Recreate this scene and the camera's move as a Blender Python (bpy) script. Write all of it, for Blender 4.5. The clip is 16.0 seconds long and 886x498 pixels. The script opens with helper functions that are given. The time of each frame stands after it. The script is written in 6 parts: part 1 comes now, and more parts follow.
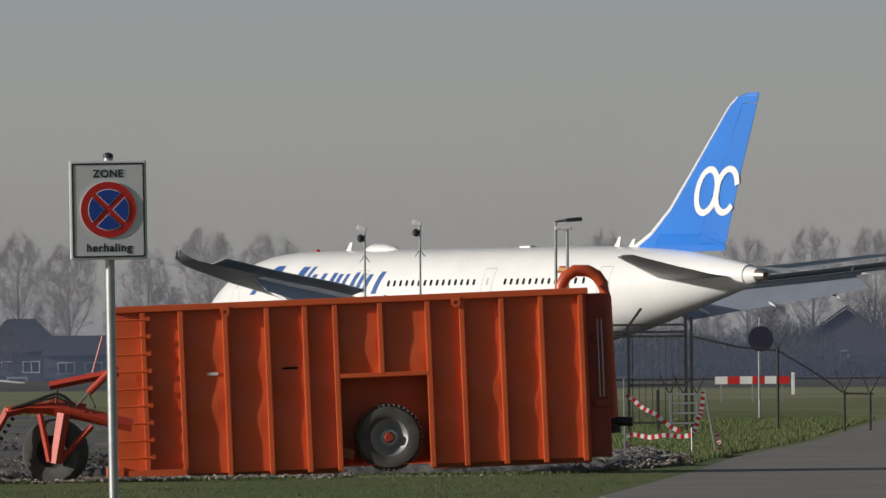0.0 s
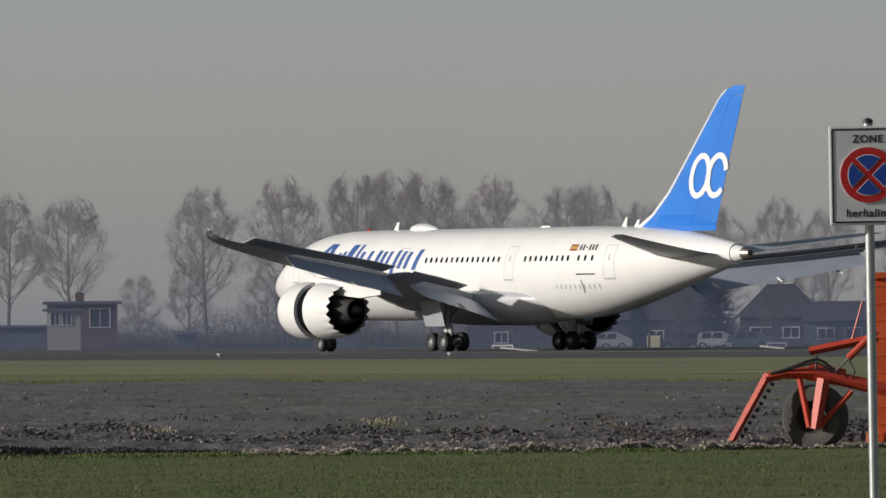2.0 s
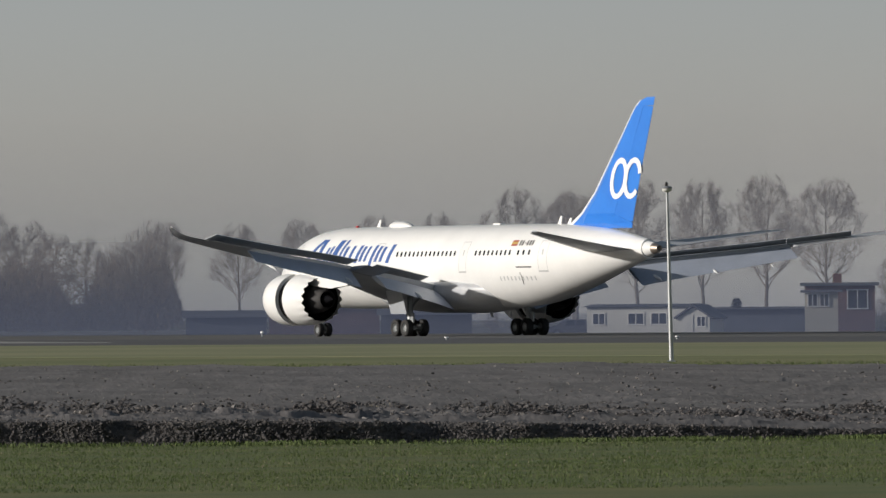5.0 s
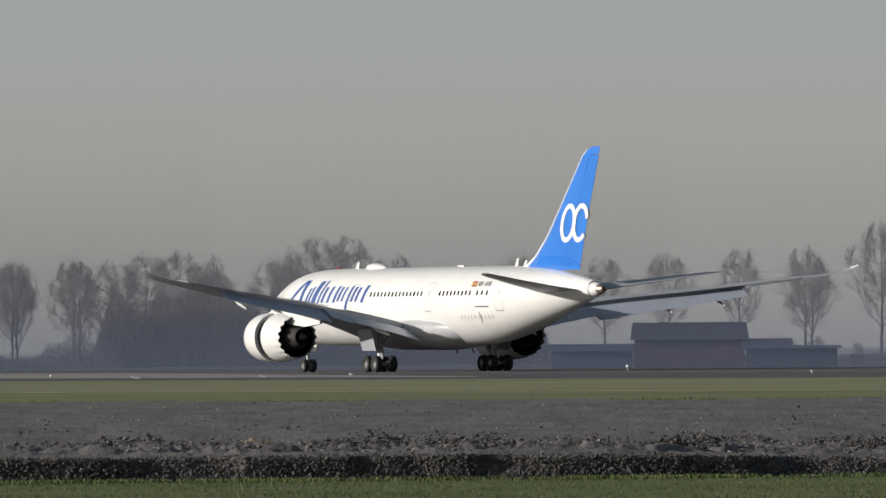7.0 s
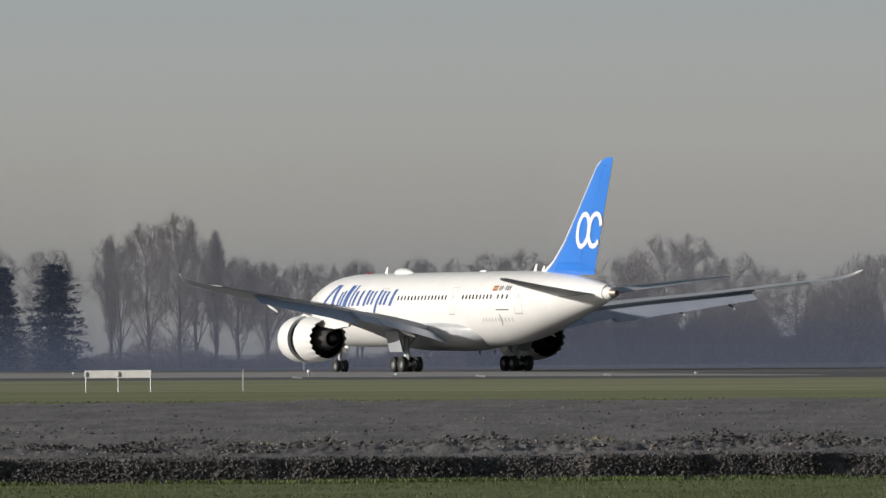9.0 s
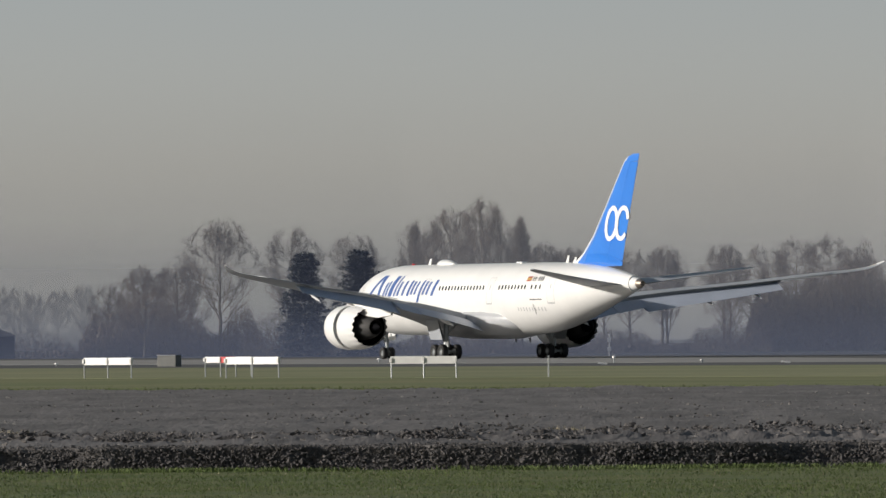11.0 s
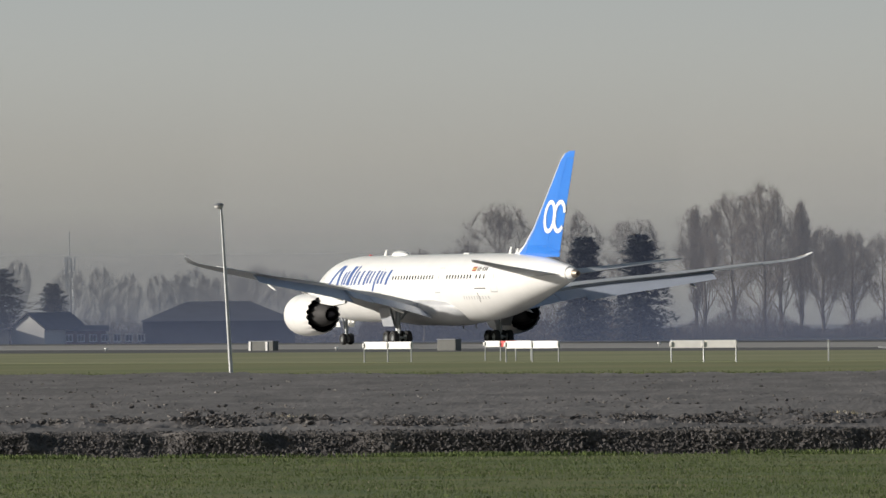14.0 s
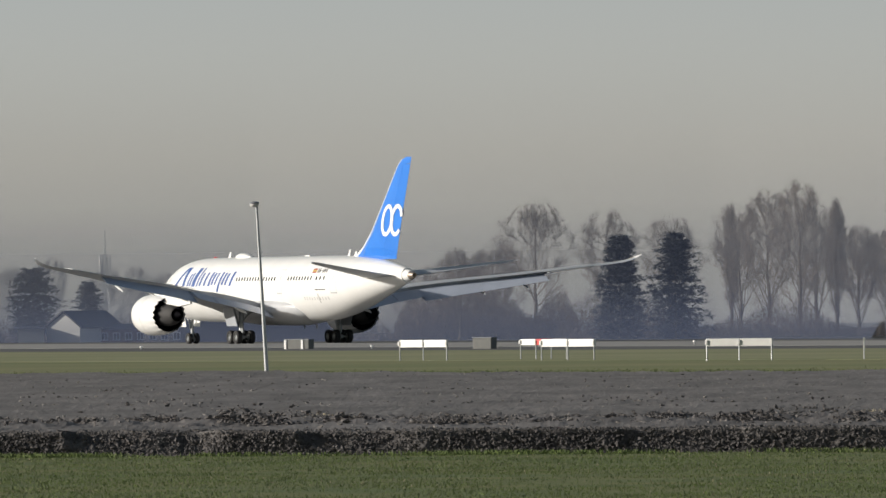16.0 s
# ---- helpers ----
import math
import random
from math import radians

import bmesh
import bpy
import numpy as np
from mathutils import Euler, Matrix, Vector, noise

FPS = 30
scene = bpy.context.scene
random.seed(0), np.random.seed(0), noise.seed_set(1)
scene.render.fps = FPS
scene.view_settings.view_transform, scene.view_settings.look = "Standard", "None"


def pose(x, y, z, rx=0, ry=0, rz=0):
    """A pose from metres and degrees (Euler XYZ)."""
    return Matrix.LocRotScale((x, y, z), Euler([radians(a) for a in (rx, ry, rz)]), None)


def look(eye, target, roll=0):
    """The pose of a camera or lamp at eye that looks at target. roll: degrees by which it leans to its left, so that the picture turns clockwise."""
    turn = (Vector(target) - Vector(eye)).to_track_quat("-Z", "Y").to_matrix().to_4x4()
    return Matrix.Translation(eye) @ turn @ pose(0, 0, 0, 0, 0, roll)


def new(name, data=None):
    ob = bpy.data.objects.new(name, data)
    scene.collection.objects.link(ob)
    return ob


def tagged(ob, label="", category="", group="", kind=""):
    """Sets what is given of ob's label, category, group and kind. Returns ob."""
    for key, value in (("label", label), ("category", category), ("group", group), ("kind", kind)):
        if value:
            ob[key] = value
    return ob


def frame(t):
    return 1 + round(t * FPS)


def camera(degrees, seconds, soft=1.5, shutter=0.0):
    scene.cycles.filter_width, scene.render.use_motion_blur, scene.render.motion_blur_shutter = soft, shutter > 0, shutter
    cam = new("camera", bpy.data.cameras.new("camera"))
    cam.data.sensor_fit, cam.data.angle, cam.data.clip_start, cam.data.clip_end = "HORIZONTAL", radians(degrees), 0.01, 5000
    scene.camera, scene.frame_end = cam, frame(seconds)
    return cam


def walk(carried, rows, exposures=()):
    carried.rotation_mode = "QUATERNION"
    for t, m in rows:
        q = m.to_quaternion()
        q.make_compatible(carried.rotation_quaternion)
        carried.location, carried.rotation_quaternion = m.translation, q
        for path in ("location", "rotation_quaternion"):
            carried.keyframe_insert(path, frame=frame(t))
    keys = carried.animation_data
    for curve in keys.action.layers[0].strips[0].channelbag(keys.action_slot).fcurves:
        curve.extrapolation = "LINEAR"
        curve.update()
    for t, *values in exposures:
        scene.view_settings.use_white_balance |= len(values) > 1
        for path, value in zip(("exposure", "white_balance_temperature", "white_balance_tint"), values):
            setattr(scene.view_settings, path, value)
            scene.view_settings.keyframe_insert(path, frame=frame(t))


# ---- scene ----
# The camera stands on the verge, pans to the left and follows the aircraft.
EYE = Vector((0.0, 0.0, 1.96))
ROLL = -0.5
cam = camera(3.8437, 16.0, soft=1.5)
SHOT = [  # seconds, azimuth clockwise from the runway's heading (+y), elevation, degrees
    (0, 35.1727, 0.4348), (0.5, 34.3033, 0.4083), (1, 33.4936, 0.4185), (1.5, 32.6492, 0.4040), (2, 31.8753, 0.3131),
    (2.5, 31.1655, 0.3005), (3, 30.5910, 0.3092), (3.2, 30.4991, 0.3063), (5.3, 28.2500, 0.3241), (5.5, 28.0562, 0.3819),
    (6, 27.6582, 0.4060), (6.5, 27.2949, 0.4134), (7, 27.0033, 0.4203), (7.5, 26.7058, 0.4359), (8, 26.3195, 0.4457),
    (8.5, 25.9248, 0.4345), (9, 25.5070, 0.4265), (9.5, 25.1030, 0.4271), (10, 24.6516, 0.4231), (10.2, 24.5354, 0.4130),
    (12.3, 23.6855, 0.3445), (12.5, 23.6011, 0.3421), (13, 23.4077, 0.3325), (13.5, 23.1979, 0.3117), (14, 22.9663, 0.3175),
    (14.5, 22.8424, 0.3148), (15, 22.8419, 0.3148), (15.5, 22.8836, 0.3107), (16, 22.8122, 0.3113)]


def heading(az, el=0.0):
    a, e = radians(az), radians(el)
    return Vector((math.sin(a) * math.cos(e), math.cos(a) * math.cos(e), math.sin(e)))


walk(cam, [(t, look(EYE, EYE + 100 * heading(az, el), ROLL)) for t, az, el in SHOT],
     [(0, -0.22, 6500, 10), (3, -0.12, 6500, 10), (5.5, -0.02, 6500, 10), (10, 0.02, 6530, 10), (12.5, 0.14, 6600, 9), (14, 0.22, 6640, 9), (16, 0.24, 6640, 9)])

# Hazy winter daylight: a low sun from the left, a grey veil near the horizon.
SUN_AZ, SUN_EL = -71.0, 15.0
sun = new("sun", bpy.data.lights.new("sun", "SUN"))
sun.data.energy, sun.data.angle, sun.data.color = 4.5, radians(0.6), (1.0, 0.95, 0.885)
sun.matrix_world = look(EYE + 100 * heading(SUN_AZ, SUN_EL), EYE)

world = bpy.data.worlds.new("sky")
scene.world = world
world.use_nodes = True
wn = world.node_tree
wn.nodes.clear()


wnode = wn.nodes.new
sky = wnode("ShaderNodeTexSky")
sky.sky_type, sky.sun_disc = "NISHITA", False
sky.sun_elevation, sky.sun_rotation = radians(SUN_EL), radians(SUN_AZ)
sky.air_density, sky.dust_density, sky.ozone_density = 1.2, 3.0, 1.0
dim = wnode("ShaderNodeVectorMath")
dim.operation = "SCALE"
dim.inputs["Scale"].default_value = 0.065
wn.links.new(sky.outputs[0], dim.inputs[0])
where = wnode("ShaderNodeTexCoord")
xyz = wnode("ShaderNodeSeparateXYZ")
wn.links.new(where.outputs["Generated"], xyz.inputs[0])
veil = wnode("ShaderNodeValToRGB")  # colour of the haze by height above the horizon
veil.color_ramp.elements[0].position, veil.color_ramp.elements[0].color = 0.0, (0.382, 0.368, 0.328, 1)
veil.color_ramp.elements[1].position, veil.color_ramp.elements[1].color = 1.0, (0.338, 0.366, 0.372, 1)
mid = veil.color_ramp.elements.new(0.45)
mid.color = (0.368, 0.362, 0.334, 1)
span = wnode("ShaderNodeMapRange")
span.inputs["From Min"].default_value, span.inputs["From Max"].default_value = 0.0, 0.028
wn.links.new(xyz.outputs["Z"], span.inputs["Value"])
wn.links.new(span.outputs[0], veil.inputs[0])
thin = wnode("ShaderNodeMapRange")  # the veil thins out upwards
thin.inputs["From Min"].default_value, thin.inputs["From Max"].default_value = 0.03, 0.35
wn.links.new(xyz.outputs["Z"], thin.inputs["Value"])
both = wnode("ShaderNodeMix")
both.data_type = "RGBA"
wn.links.new(thin.outputs[0], both.inputs["Factor"])
wn.links.new(veil.outputs[0], both.inputs["A"])
wn.links.new(dim.outputs[0], both.inputs["B"])
back = wnode("ShaderNodeBackground")
wn.links.new(both.outputs["Result"], back.inputs["Color"])
back.inputs["Strength"].default_value = 1.0
out = wnode("ShaderNodeOutputWorld")
wn.links.new(back.outputs[0], out.inputs[0])


# ---- materials ----
def material(name, color, rough=0.6, metal=0.0, vary=0.15, scale=2.0, fine=30.0, bump=0.0, second=None, coat=0.0, island=0.0, stretch=(1, 1, 1), turn=0.0):
    """Principled paint with large stains and fine grain; second: the colour that the stains tend to."""
    m = bpy.data.materials.new(name)
    m.use_nodes = True
    nt = m.node_tree
    p = nt.nodes["Principled BSDF"]
    p.inputs["Roughness"].default_value, p.inputs["Metallic"].default_value = rough, metal
    p.inputs["Coat Weight"].default_value = coat
    p.inputs["Coat Roughness"].default_value = 0.08
    tc = nt.nodes.new("ShaderNodeTexCoord")
    mp = nt.nodes.new("ShaderNodeMapping")
    mp.vector_type = "TEXTURE"
    mp.inputs["Rotation"].default_value = (0, 0, radians(turn))
    mp.inputs["Scale"].default_value = tuple(1 / s for s in stretch)
    nt.links.new(tc.outputs["Object"], mp.inputs[0])
    big, small = nt.nodes.new("ShaderNodeTexNoise"), nt.nodes.new("ShaderNodeTexNoise")
    for n, s, d in ((big, scale, 4), (small, fine, 3)):
        n.inputs["Scale"].default_value, n.inputs["Detail"].default_value = s, d
        nt.links.new(mp.outputs[0], n.inputs["Vector"])
    mix = nt.nodes.new("ShaderNodeMix")
    mix.data_type = "RGBA"
    ramp = nt.nodes.new("ShaderNodeMapRange")
    ramp.inputs["From Min"].default_value, ramp.inputs["From Max"].default_value = 0.35, 0.68
    nt.links.new(big.outputs[0], ramp.inputs["Value"])
    nt.links.new(ramp.outputs[0], mix.inputs["Factor"])
    second = second or tuple(c * (1 - 1.4 * vary) for c in color)
    mix.inputs["A"].default_value, mix.inputs["B"].default_value = (*color, 1), (*second, 1)
    grain = nt.nodes.new("ShaderNodeMapRange")
    grain.inputs["To Min"].default_value, grain.inputs["To Max"].default_value = 1 - vary, 1 + vary
    nt.links.new(small.outputs[0], grain.inputs["Value"])
    value = grain.outputs[0]
    if island:
        g = nt.nodes.new("ShaderNodeNewGeometry")
        r2 = nt.nodes.new("ShaderNodeMapRange")
        r2.inputs["To Min"].default_value, r2.inputs["To Max"].default_value = 1 - island, 1 + island
        nt.links.new(g.outputs["Random Per Island"], r2.inputs["Value"])
        mul = nt.nodes.new("ShaderNodeMath")
        mul.operation = "MULTIPLY"
        nt.links.new(value, mul.inputs[0])
        nt.links.new(r2.outputs[0], mul.inputs[1])
        value = mul.outputs[0]
    scaled = nt.nodes.new("ShaderNodeVectorMath")
    scaled.operation = "SCALE"
    nt.links.new(mix.outputs["Result"], scaled.inputs[0])
    nt.links.new(value, scaled.inputs["Scale"])
    nt.links.new(scaled.outputs[0], p.inputs["Base Color"])
    if bump:
        b = nt.nodes.new("ShaderNodeBump")
        b.inputs["Strength"].default_value, b.inputs["Distance"].default_value = 0.6, bump
        nt.links.new(small.outputs[0], b.inputs["Height"])
        nt.links.new(b.outputs[0], p.inputs["Normal"])
    return m


M = dict(
    grass=material("grass", (0.066, 0.097, 0.021), 0.9, vary=0.35, scale=0.35, fine=14, bump=0.03, second=(0.112, 0.118, 0.029), stretch=(1, 1, 1)),
    long_grass=material("long_grass", (0.090, 0.130, 0.036), 0.8, vary=0.3, scale=0.5, fine=20, second=(0.125, 0.140, 0.055), island=0.35),
    blade=material("grass_blade", (0.086, 0.126, 0.027), 0.8, vary=0.3, scale=0.5, fine=20, second=(0.100, 0.130, 0.046), island=0.3),
    dry_grass=material("dry_grass", (0.200, 0.200, 0.100), 0.9, vary=0.3, scale=0.03, fine=0.6, second=(0.135, 0.152, 0.060)),
    wet_grass=material("verge_grass", (0.098, 0.125, 0.034), 0.9, vary=0.3, scale=0.04, fine=0.8, second=(0.165, 0.158, 0.062)),
    mud=material("ploughed_clay", (0.140, 0.131, 0.129), 0.85, vary=0.5, scale=0.5, fine=9, bump=0.05, second=(0.074, 0.069, 0.069), stretch=(1, 0.1, 1), turn=-25),
    clod=material("clay_clod", (0.165, 0.156, 0.150), 0.8, vary=0.3, scale=1.5, fine=14, bump=0.03, second=(0.095, 0.087, 0.083), island=0.5),
    straw=material("straw", (0.33, 0.29, 0.20), 0.8, vary=0.25, scale=3, fine=20, island=0.3),
    asphalt=material("asphalt", (0.055, 0.056, 0.060), 0.8, vary=0.2, scale=0.02, fine=0.6, second=(0.062, 0.063, 0.066)),
    concrete_strip=material("runway_concrete", (0.085, 0.084, 0.082), 0.85, vary=0.15, scale=0.03, fine=0.7),
    road=material("road_asphalt", (0.205, 0.194, 0.184), 0.85, vary=0.2, scale=0.4, fine=12, bump=0.01),
    far_land=material("far_field", (0.045, 0.046, 0.036), 0.9, vary=0.2, scale=0.01, fine=0.1),
    white=material("aircraft_white", (0.80, 0.80, 0.79), 0.28, vary=0.03, scale=0.4, fine=4, second=(0.75, 0.75, 0.74), coat=0.3),
    wing_grey=material("wing_grey", (0.36, 0.38, 0.41), 0.4, vary=0.08, scale=0.6, fine=5),
    # bluer than the wing: the sky's reflection is mixed into the flap colour
    flap_grey=material("flap_grey", (0.36, 0.40, 0.48), 0.4, vary=0.08, scale=0.6, fine=5),
    dark_grey=material("spoiler_grey", (0.22, 0.23, 0.25), 0.5, vary=0.1, scale=1.2, fine=8),
    blue=material("tail_blue", (0.025, 0.175, 0.62), 0.3, vary=0.05, scale=0.3, fine=3, second=(0.028, 0.20, 0.68), coat=0.3),
    title_blue=material("title_blue", (0.045, 0.11, 0.33), 0.35, vary=0.05),
    pale_print=material("grey_print", (0.45, 0.46, 0.47), 0.5, vary=0.05),
    dark_print=material("dark_print", (0.05, 0.05, 0.055), 0.5, vary=0.05),
    black=material("black_gap", (0.010, 0.010, 0.012), 0.9, vary=0.1),
    near_black=material("near_black_metal", (0.030, 0.029, 0.030), 0.75, 0.0, vary=0.2, scale=1.5),
    steel=material("bare_metal", (0.62, 0.60, 0.57), 0.22, 1.0, vary=0.06),
    galvanised=material("galvanised_steel", (0.42, 0.44, 0.45), 0.45, 0.7, vary=0.15, scale=3, fine=25),
    tyre=material("tyre_rubber", (0.022, 0.022, 0.023), 0.8, vary=0.2, scale=4, fine=25),
    muddy_tyre=material("dusty_tyre", (0.045, 0.044, 0.042), 0.85, vary=0.25, scale=3, fine=25, bump=0.004, second=(0.09, 0.085, 0.075)),
    glass=material("dark_window", (0.02, 0.024, 0.03), 0.12, vary=0.05),
    orange=material("container_orange", (0.62, 0.105, 0.026), 0.42, vary=0.09, scale=0.9, fine=7, second=(0.53, 0.085, 0.023)),
    rust=material("worn_edge", (0.30, 0.075, 0.03), 0.7, vary=0.25, scale=3, fine=20),
    red=material("machine_red", (0.50, 0.062, 0.034), 0.4, vary=0.1, scale=2, fine=14),
    red_paint=material("signal_red", (0.55, 0.02, 0.02), 0.45, vary=0.06),
    sign_white=material("sign_white", (0.66, 0.67, 0.70), 0.4, vary=0.04, scale=2, fine=12),
    sign_blue=material("sign_blue", (0.015, 0.06, 0.35), 0.4, vary=0.06),
    sign_black=material("sign_black", (0.02, 0.02, 0.03), 0.45, vary=0.06),
    board_white=material("board_white", (0.80, 0.80, 0.80), 0.5, vary=0.05),
    board_grey=material("board_grey", (0.62, 0.62, 0.61), 0.6, vary=0.08),
    bark=material("bark", (0.115, 0.098, 0.082), 0.9, vary=0.2, scale=1.0, fine=6),
    twig=material("twigs", (0.160, 0.136, 0.120), 0.9, vary=0.2, scale=0.15, fine=2, second=(0.130, 0.112, 0.102), island=0.3),
    needle=material("conifer_needles", (0.050, 0.060, 0.066), 0.9, vary=0.2, scale=0.3, fine=4, island=0.15),
    shrub=material("shrub_twigs", (0.150, 0.118, 0.098), 0.9, vary=0.25, scale=0.12, fine=2, second=(0.085, 0.076, 0.070), island=0.3),
    brick_wall=material("brown_brick", (0.16, 0.085, 0.065), 0.85, vary=0.15, scale=0.5, fine=6),
    dark_wall=material("dark_boards", (0.075, 0.075, 0.085), 0.85, vary=0.15, scale=0.4, fine=4),
    pale_wall=material("pale_plaster", (0.62, 0.62, 0.60), 0.8, vary=0.08, scale=0.5, fine=5),
    slate=material("dark_roof", (0.065, 0.068, 0.08), 0.75, vary=0.15, scale=0.5, fine=5),
    hedge=material("hedge", (0.045, 0.055, 0.038), 0.9, vary=0.3, scale=0.2, fine=2, second=(0.07, 0.066, 0.05), island=0.4),
    flag_red=material("flag_red", (0.34, 0.04, 0.04), 0.5), flag_yellow=material("flag_yellow", (0.52, 0.36, 0.10), 0.5),
    beacon=material("beacon_red", (0.55, 0.02, 0.02), 0.3),
    pipe=material("pipe_red", (0.50, 0.075, 0.025), 0.4, vary=0.08, scale=2, fine=10),
    # deeper than the other reds: the rear frame's shade is in the colour
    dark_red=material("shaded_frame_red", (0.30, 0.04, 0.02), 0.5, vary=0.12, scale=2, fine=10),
    blue_wall=material("blue_grey_boards", (0.12, 0.135, 0.17), 0.8, vary=0.12, scale=0.5, fine=4),
    cream=material("cream_boards", (0.50, 0.48, 0.42), 0.8, vary=0.08, scale=0.5, fine=4),
    # darker copy of the field clay: the bank face's shade is put into it
    earth=material("dark_bank_earth", (0.098, 0.092, 0.091), 0.9, vary=0.5, scale=1.4, fine=16, bump=0.04, second=(0.058, 0.054, 0.055)),
    belly=material("belly_grey", (0.46, 0.47, 0.49), 0.4, vary=0.08, scale=0.6, fine=5),
    # sign blue with the round sign's shade worked into the colour
    shade_blue=material("shaded_navy", (0.022, 0.018, 0.05), 0.5, vary=0.1),
    taxiway=material("pale_concrete", (0.25, 0.247, 0.24), 0.85, vary=0.12, scale=0.03, fine=0.7),
    titanium=material("heat_stained_metal", (0.40, 0.34, 0.29), 0.38, 0.85, vary=0.12, scale=2),
    cabinet_grey=material("cabinet_grey", (0.13, 0.135, 0.13), 0.6, vary=0.1),
    pale_soil=material("pale_soil", (0.27, 0.235, 0.20), 0.9, vary=0.3, scale=1.5, fine=14, second=(0.19, 0.165, 0.145), island=0.4),
    hose=material("black_hose", (0.02, 0.02, 0.02), 0.55),
)

# without gloss: this black stands in for the shade inside openings
M["black"].node_tree.nodes["Principled BSDF"].inputs["Specular IOR Level"].default_value = 0.0


def haze_sheet_material(name, low, half_way, tint, tall):
    """Sheet standing in for haze: lets most light through, scatters the rest; thins upwards."""
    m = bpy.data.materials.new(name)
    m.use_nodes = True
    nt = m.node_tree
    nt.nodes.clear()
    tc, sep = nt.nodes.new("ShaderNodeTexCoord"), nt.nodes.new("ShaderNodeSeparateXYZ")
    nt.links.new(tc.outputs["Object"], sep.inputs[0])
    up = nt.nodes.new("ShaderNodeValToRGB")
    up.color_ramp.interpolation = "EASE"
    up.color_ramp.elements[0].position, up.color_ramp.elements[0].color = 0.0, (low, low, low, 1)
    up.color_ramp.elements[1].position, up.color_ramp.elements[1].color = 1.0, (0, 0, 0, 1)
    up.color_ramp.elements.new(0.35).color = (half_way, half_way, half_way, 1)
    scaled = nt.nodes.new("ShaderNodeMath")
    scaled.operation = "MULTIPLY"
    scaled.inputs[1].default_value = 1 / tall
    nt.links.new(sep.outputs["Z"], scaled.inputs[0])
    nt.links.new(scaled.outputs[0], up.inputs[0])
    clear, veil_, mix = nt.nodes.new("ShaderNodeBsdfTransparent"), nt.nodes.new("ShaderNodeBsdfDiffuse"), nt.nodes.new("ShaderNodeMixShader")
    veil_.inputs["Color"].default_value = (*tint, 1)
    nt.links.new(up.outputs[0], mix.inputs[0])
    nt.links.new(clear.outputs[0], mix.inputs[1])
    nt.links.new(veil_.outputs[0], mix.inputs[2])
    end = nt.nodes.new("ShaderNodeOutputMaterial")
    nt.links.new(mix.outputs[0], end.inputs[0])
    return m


M["haze"] = haze_sheet_material("ground_haze_sheet", 0.48, 0.18, (0.066, 0.083, 0.135), 20.0)
M["far_haze_sheet"] = haze_sheet_material("far_haze_sheet", 0.15, 0.30, (0.72, 0.71, 0.74), 34.0)
M["dim_haze"] = haze_sheet_material("distant_haze_sheet", 0.55, 0.45, (0.74, 0.76, 0.80), 24.0)


# ---- mesh helpers ----
def link(name, mesh, mats, parent=None, label="", smooth=False):
    for m in mats if isinstance(mats, (list, tuple)) else [mats]:
        if m.name not in mesh.materials:
            mesh.materials.append(m)
    if smooth:
        for p in mesh.polygons:
            p.use_smooth = True
        mesh.set_sharp_from_angle(angle=radians(38))
    ob = new(name, mesh)
    if parent:
        ob.parent = parent
    if label:
        ob["label"] = label
    return ob


def part(name, bm, mat, parent=None, label="", smooth=False):
    mesh = bpy.data.meshes.new(name)
    bmesh.ops.recalc_face_normals(bm, faces=bm.faces)
    bm.to_mesh(mesh)
    bm.free()
    return link(name, mesh, mat, parent, label, smooth)


def raw(name, verts, faces, mat, parent=None, label="", smooth=False):
    mesh = bpy.data.meshes.new(name)
    mesh.from_pydata([tuple(v) for v in verts], [], [tuple(f) for f in faces])
    mesh.update()
    return link(name, mesh, mat, parent, label, smooth)


def thing(name, label, category, m=None, group="", kind=""):
    ob = new(name)
    ob.empty_display_size = 0.2
    if m is not None:
        ob.matrix_world = m
    return tagged(ob, label, category, group, kind)


def box(bm, c, s, rot=None, bevel=0.0):
    """A box of size s round c, turned by the Euler degrees rot."""
    m = Matrix.Translation(c) @ (pose(0, 0, 0, *rot) if rot else Matrix()) @ Matrix.Diagonal((*s, 1))
    made = bmesh.ops.create_cube(bm, size=1, matrix=m)["verts"]
    if bevel:
        edges = list({e for v in made for e in v.link_edges})
        bmesh.ops.bevel(bm, geom=edges, offset=bevel, segments=2, affect="EDGES", profile=0.6)
    return bm


def rod(bm, a, b, r, r2=None, seg=10):
    a, b = Vector(a), Vector(b)
    m = Matrix.Translation((a + b) / 2) @ (b - a).to_track_quat("Z", "Y").to_matrix().to_4x4()
    bmesh.ops.create_cone(bm, cap_ends=True, segments=seg, radius1=r, radius2=r if r2 is None else r2, depth=(b - a).length, matrix=m)
    return bm


def tube(bm, pts, r, seg=10):
    """A round tube along points; r: one radius or one a point."""
    pts = [Vector(p) for p in pts]
    rs = r if isinstance(r, (list, tuple)) else [r] * len(pts)
    rings = []
    for i, p in enumerate(pts):
        d = (pts[min(i + 1, len(pts) - 1)] - pts[max(i - 1, 0)]).normalized()
        side = d.cross(Vector((0, 0, 1)))
        if side.length < 0.05:
            side = d.cross(Vector((0, 1, 0)))
        side.normalize()
        up = side.cross(d)
        rings.append([bm.verts.new(p + rs[i] * (math.cos(a) * side + math.sin(a) * up)) for a in np.linspace(0, 2 * math.pi, seg, endpoint=False)])
    for a, b in zip(rings, rings[1:]):
        for k in range(seg):
            bm.faces.new((a[k], a[(k + 1) % seg], b[(k + 1) % seg], b[k]))
    bm.faces.new(rings[0])
    bm.faces.new(rings[-1])
    return bm


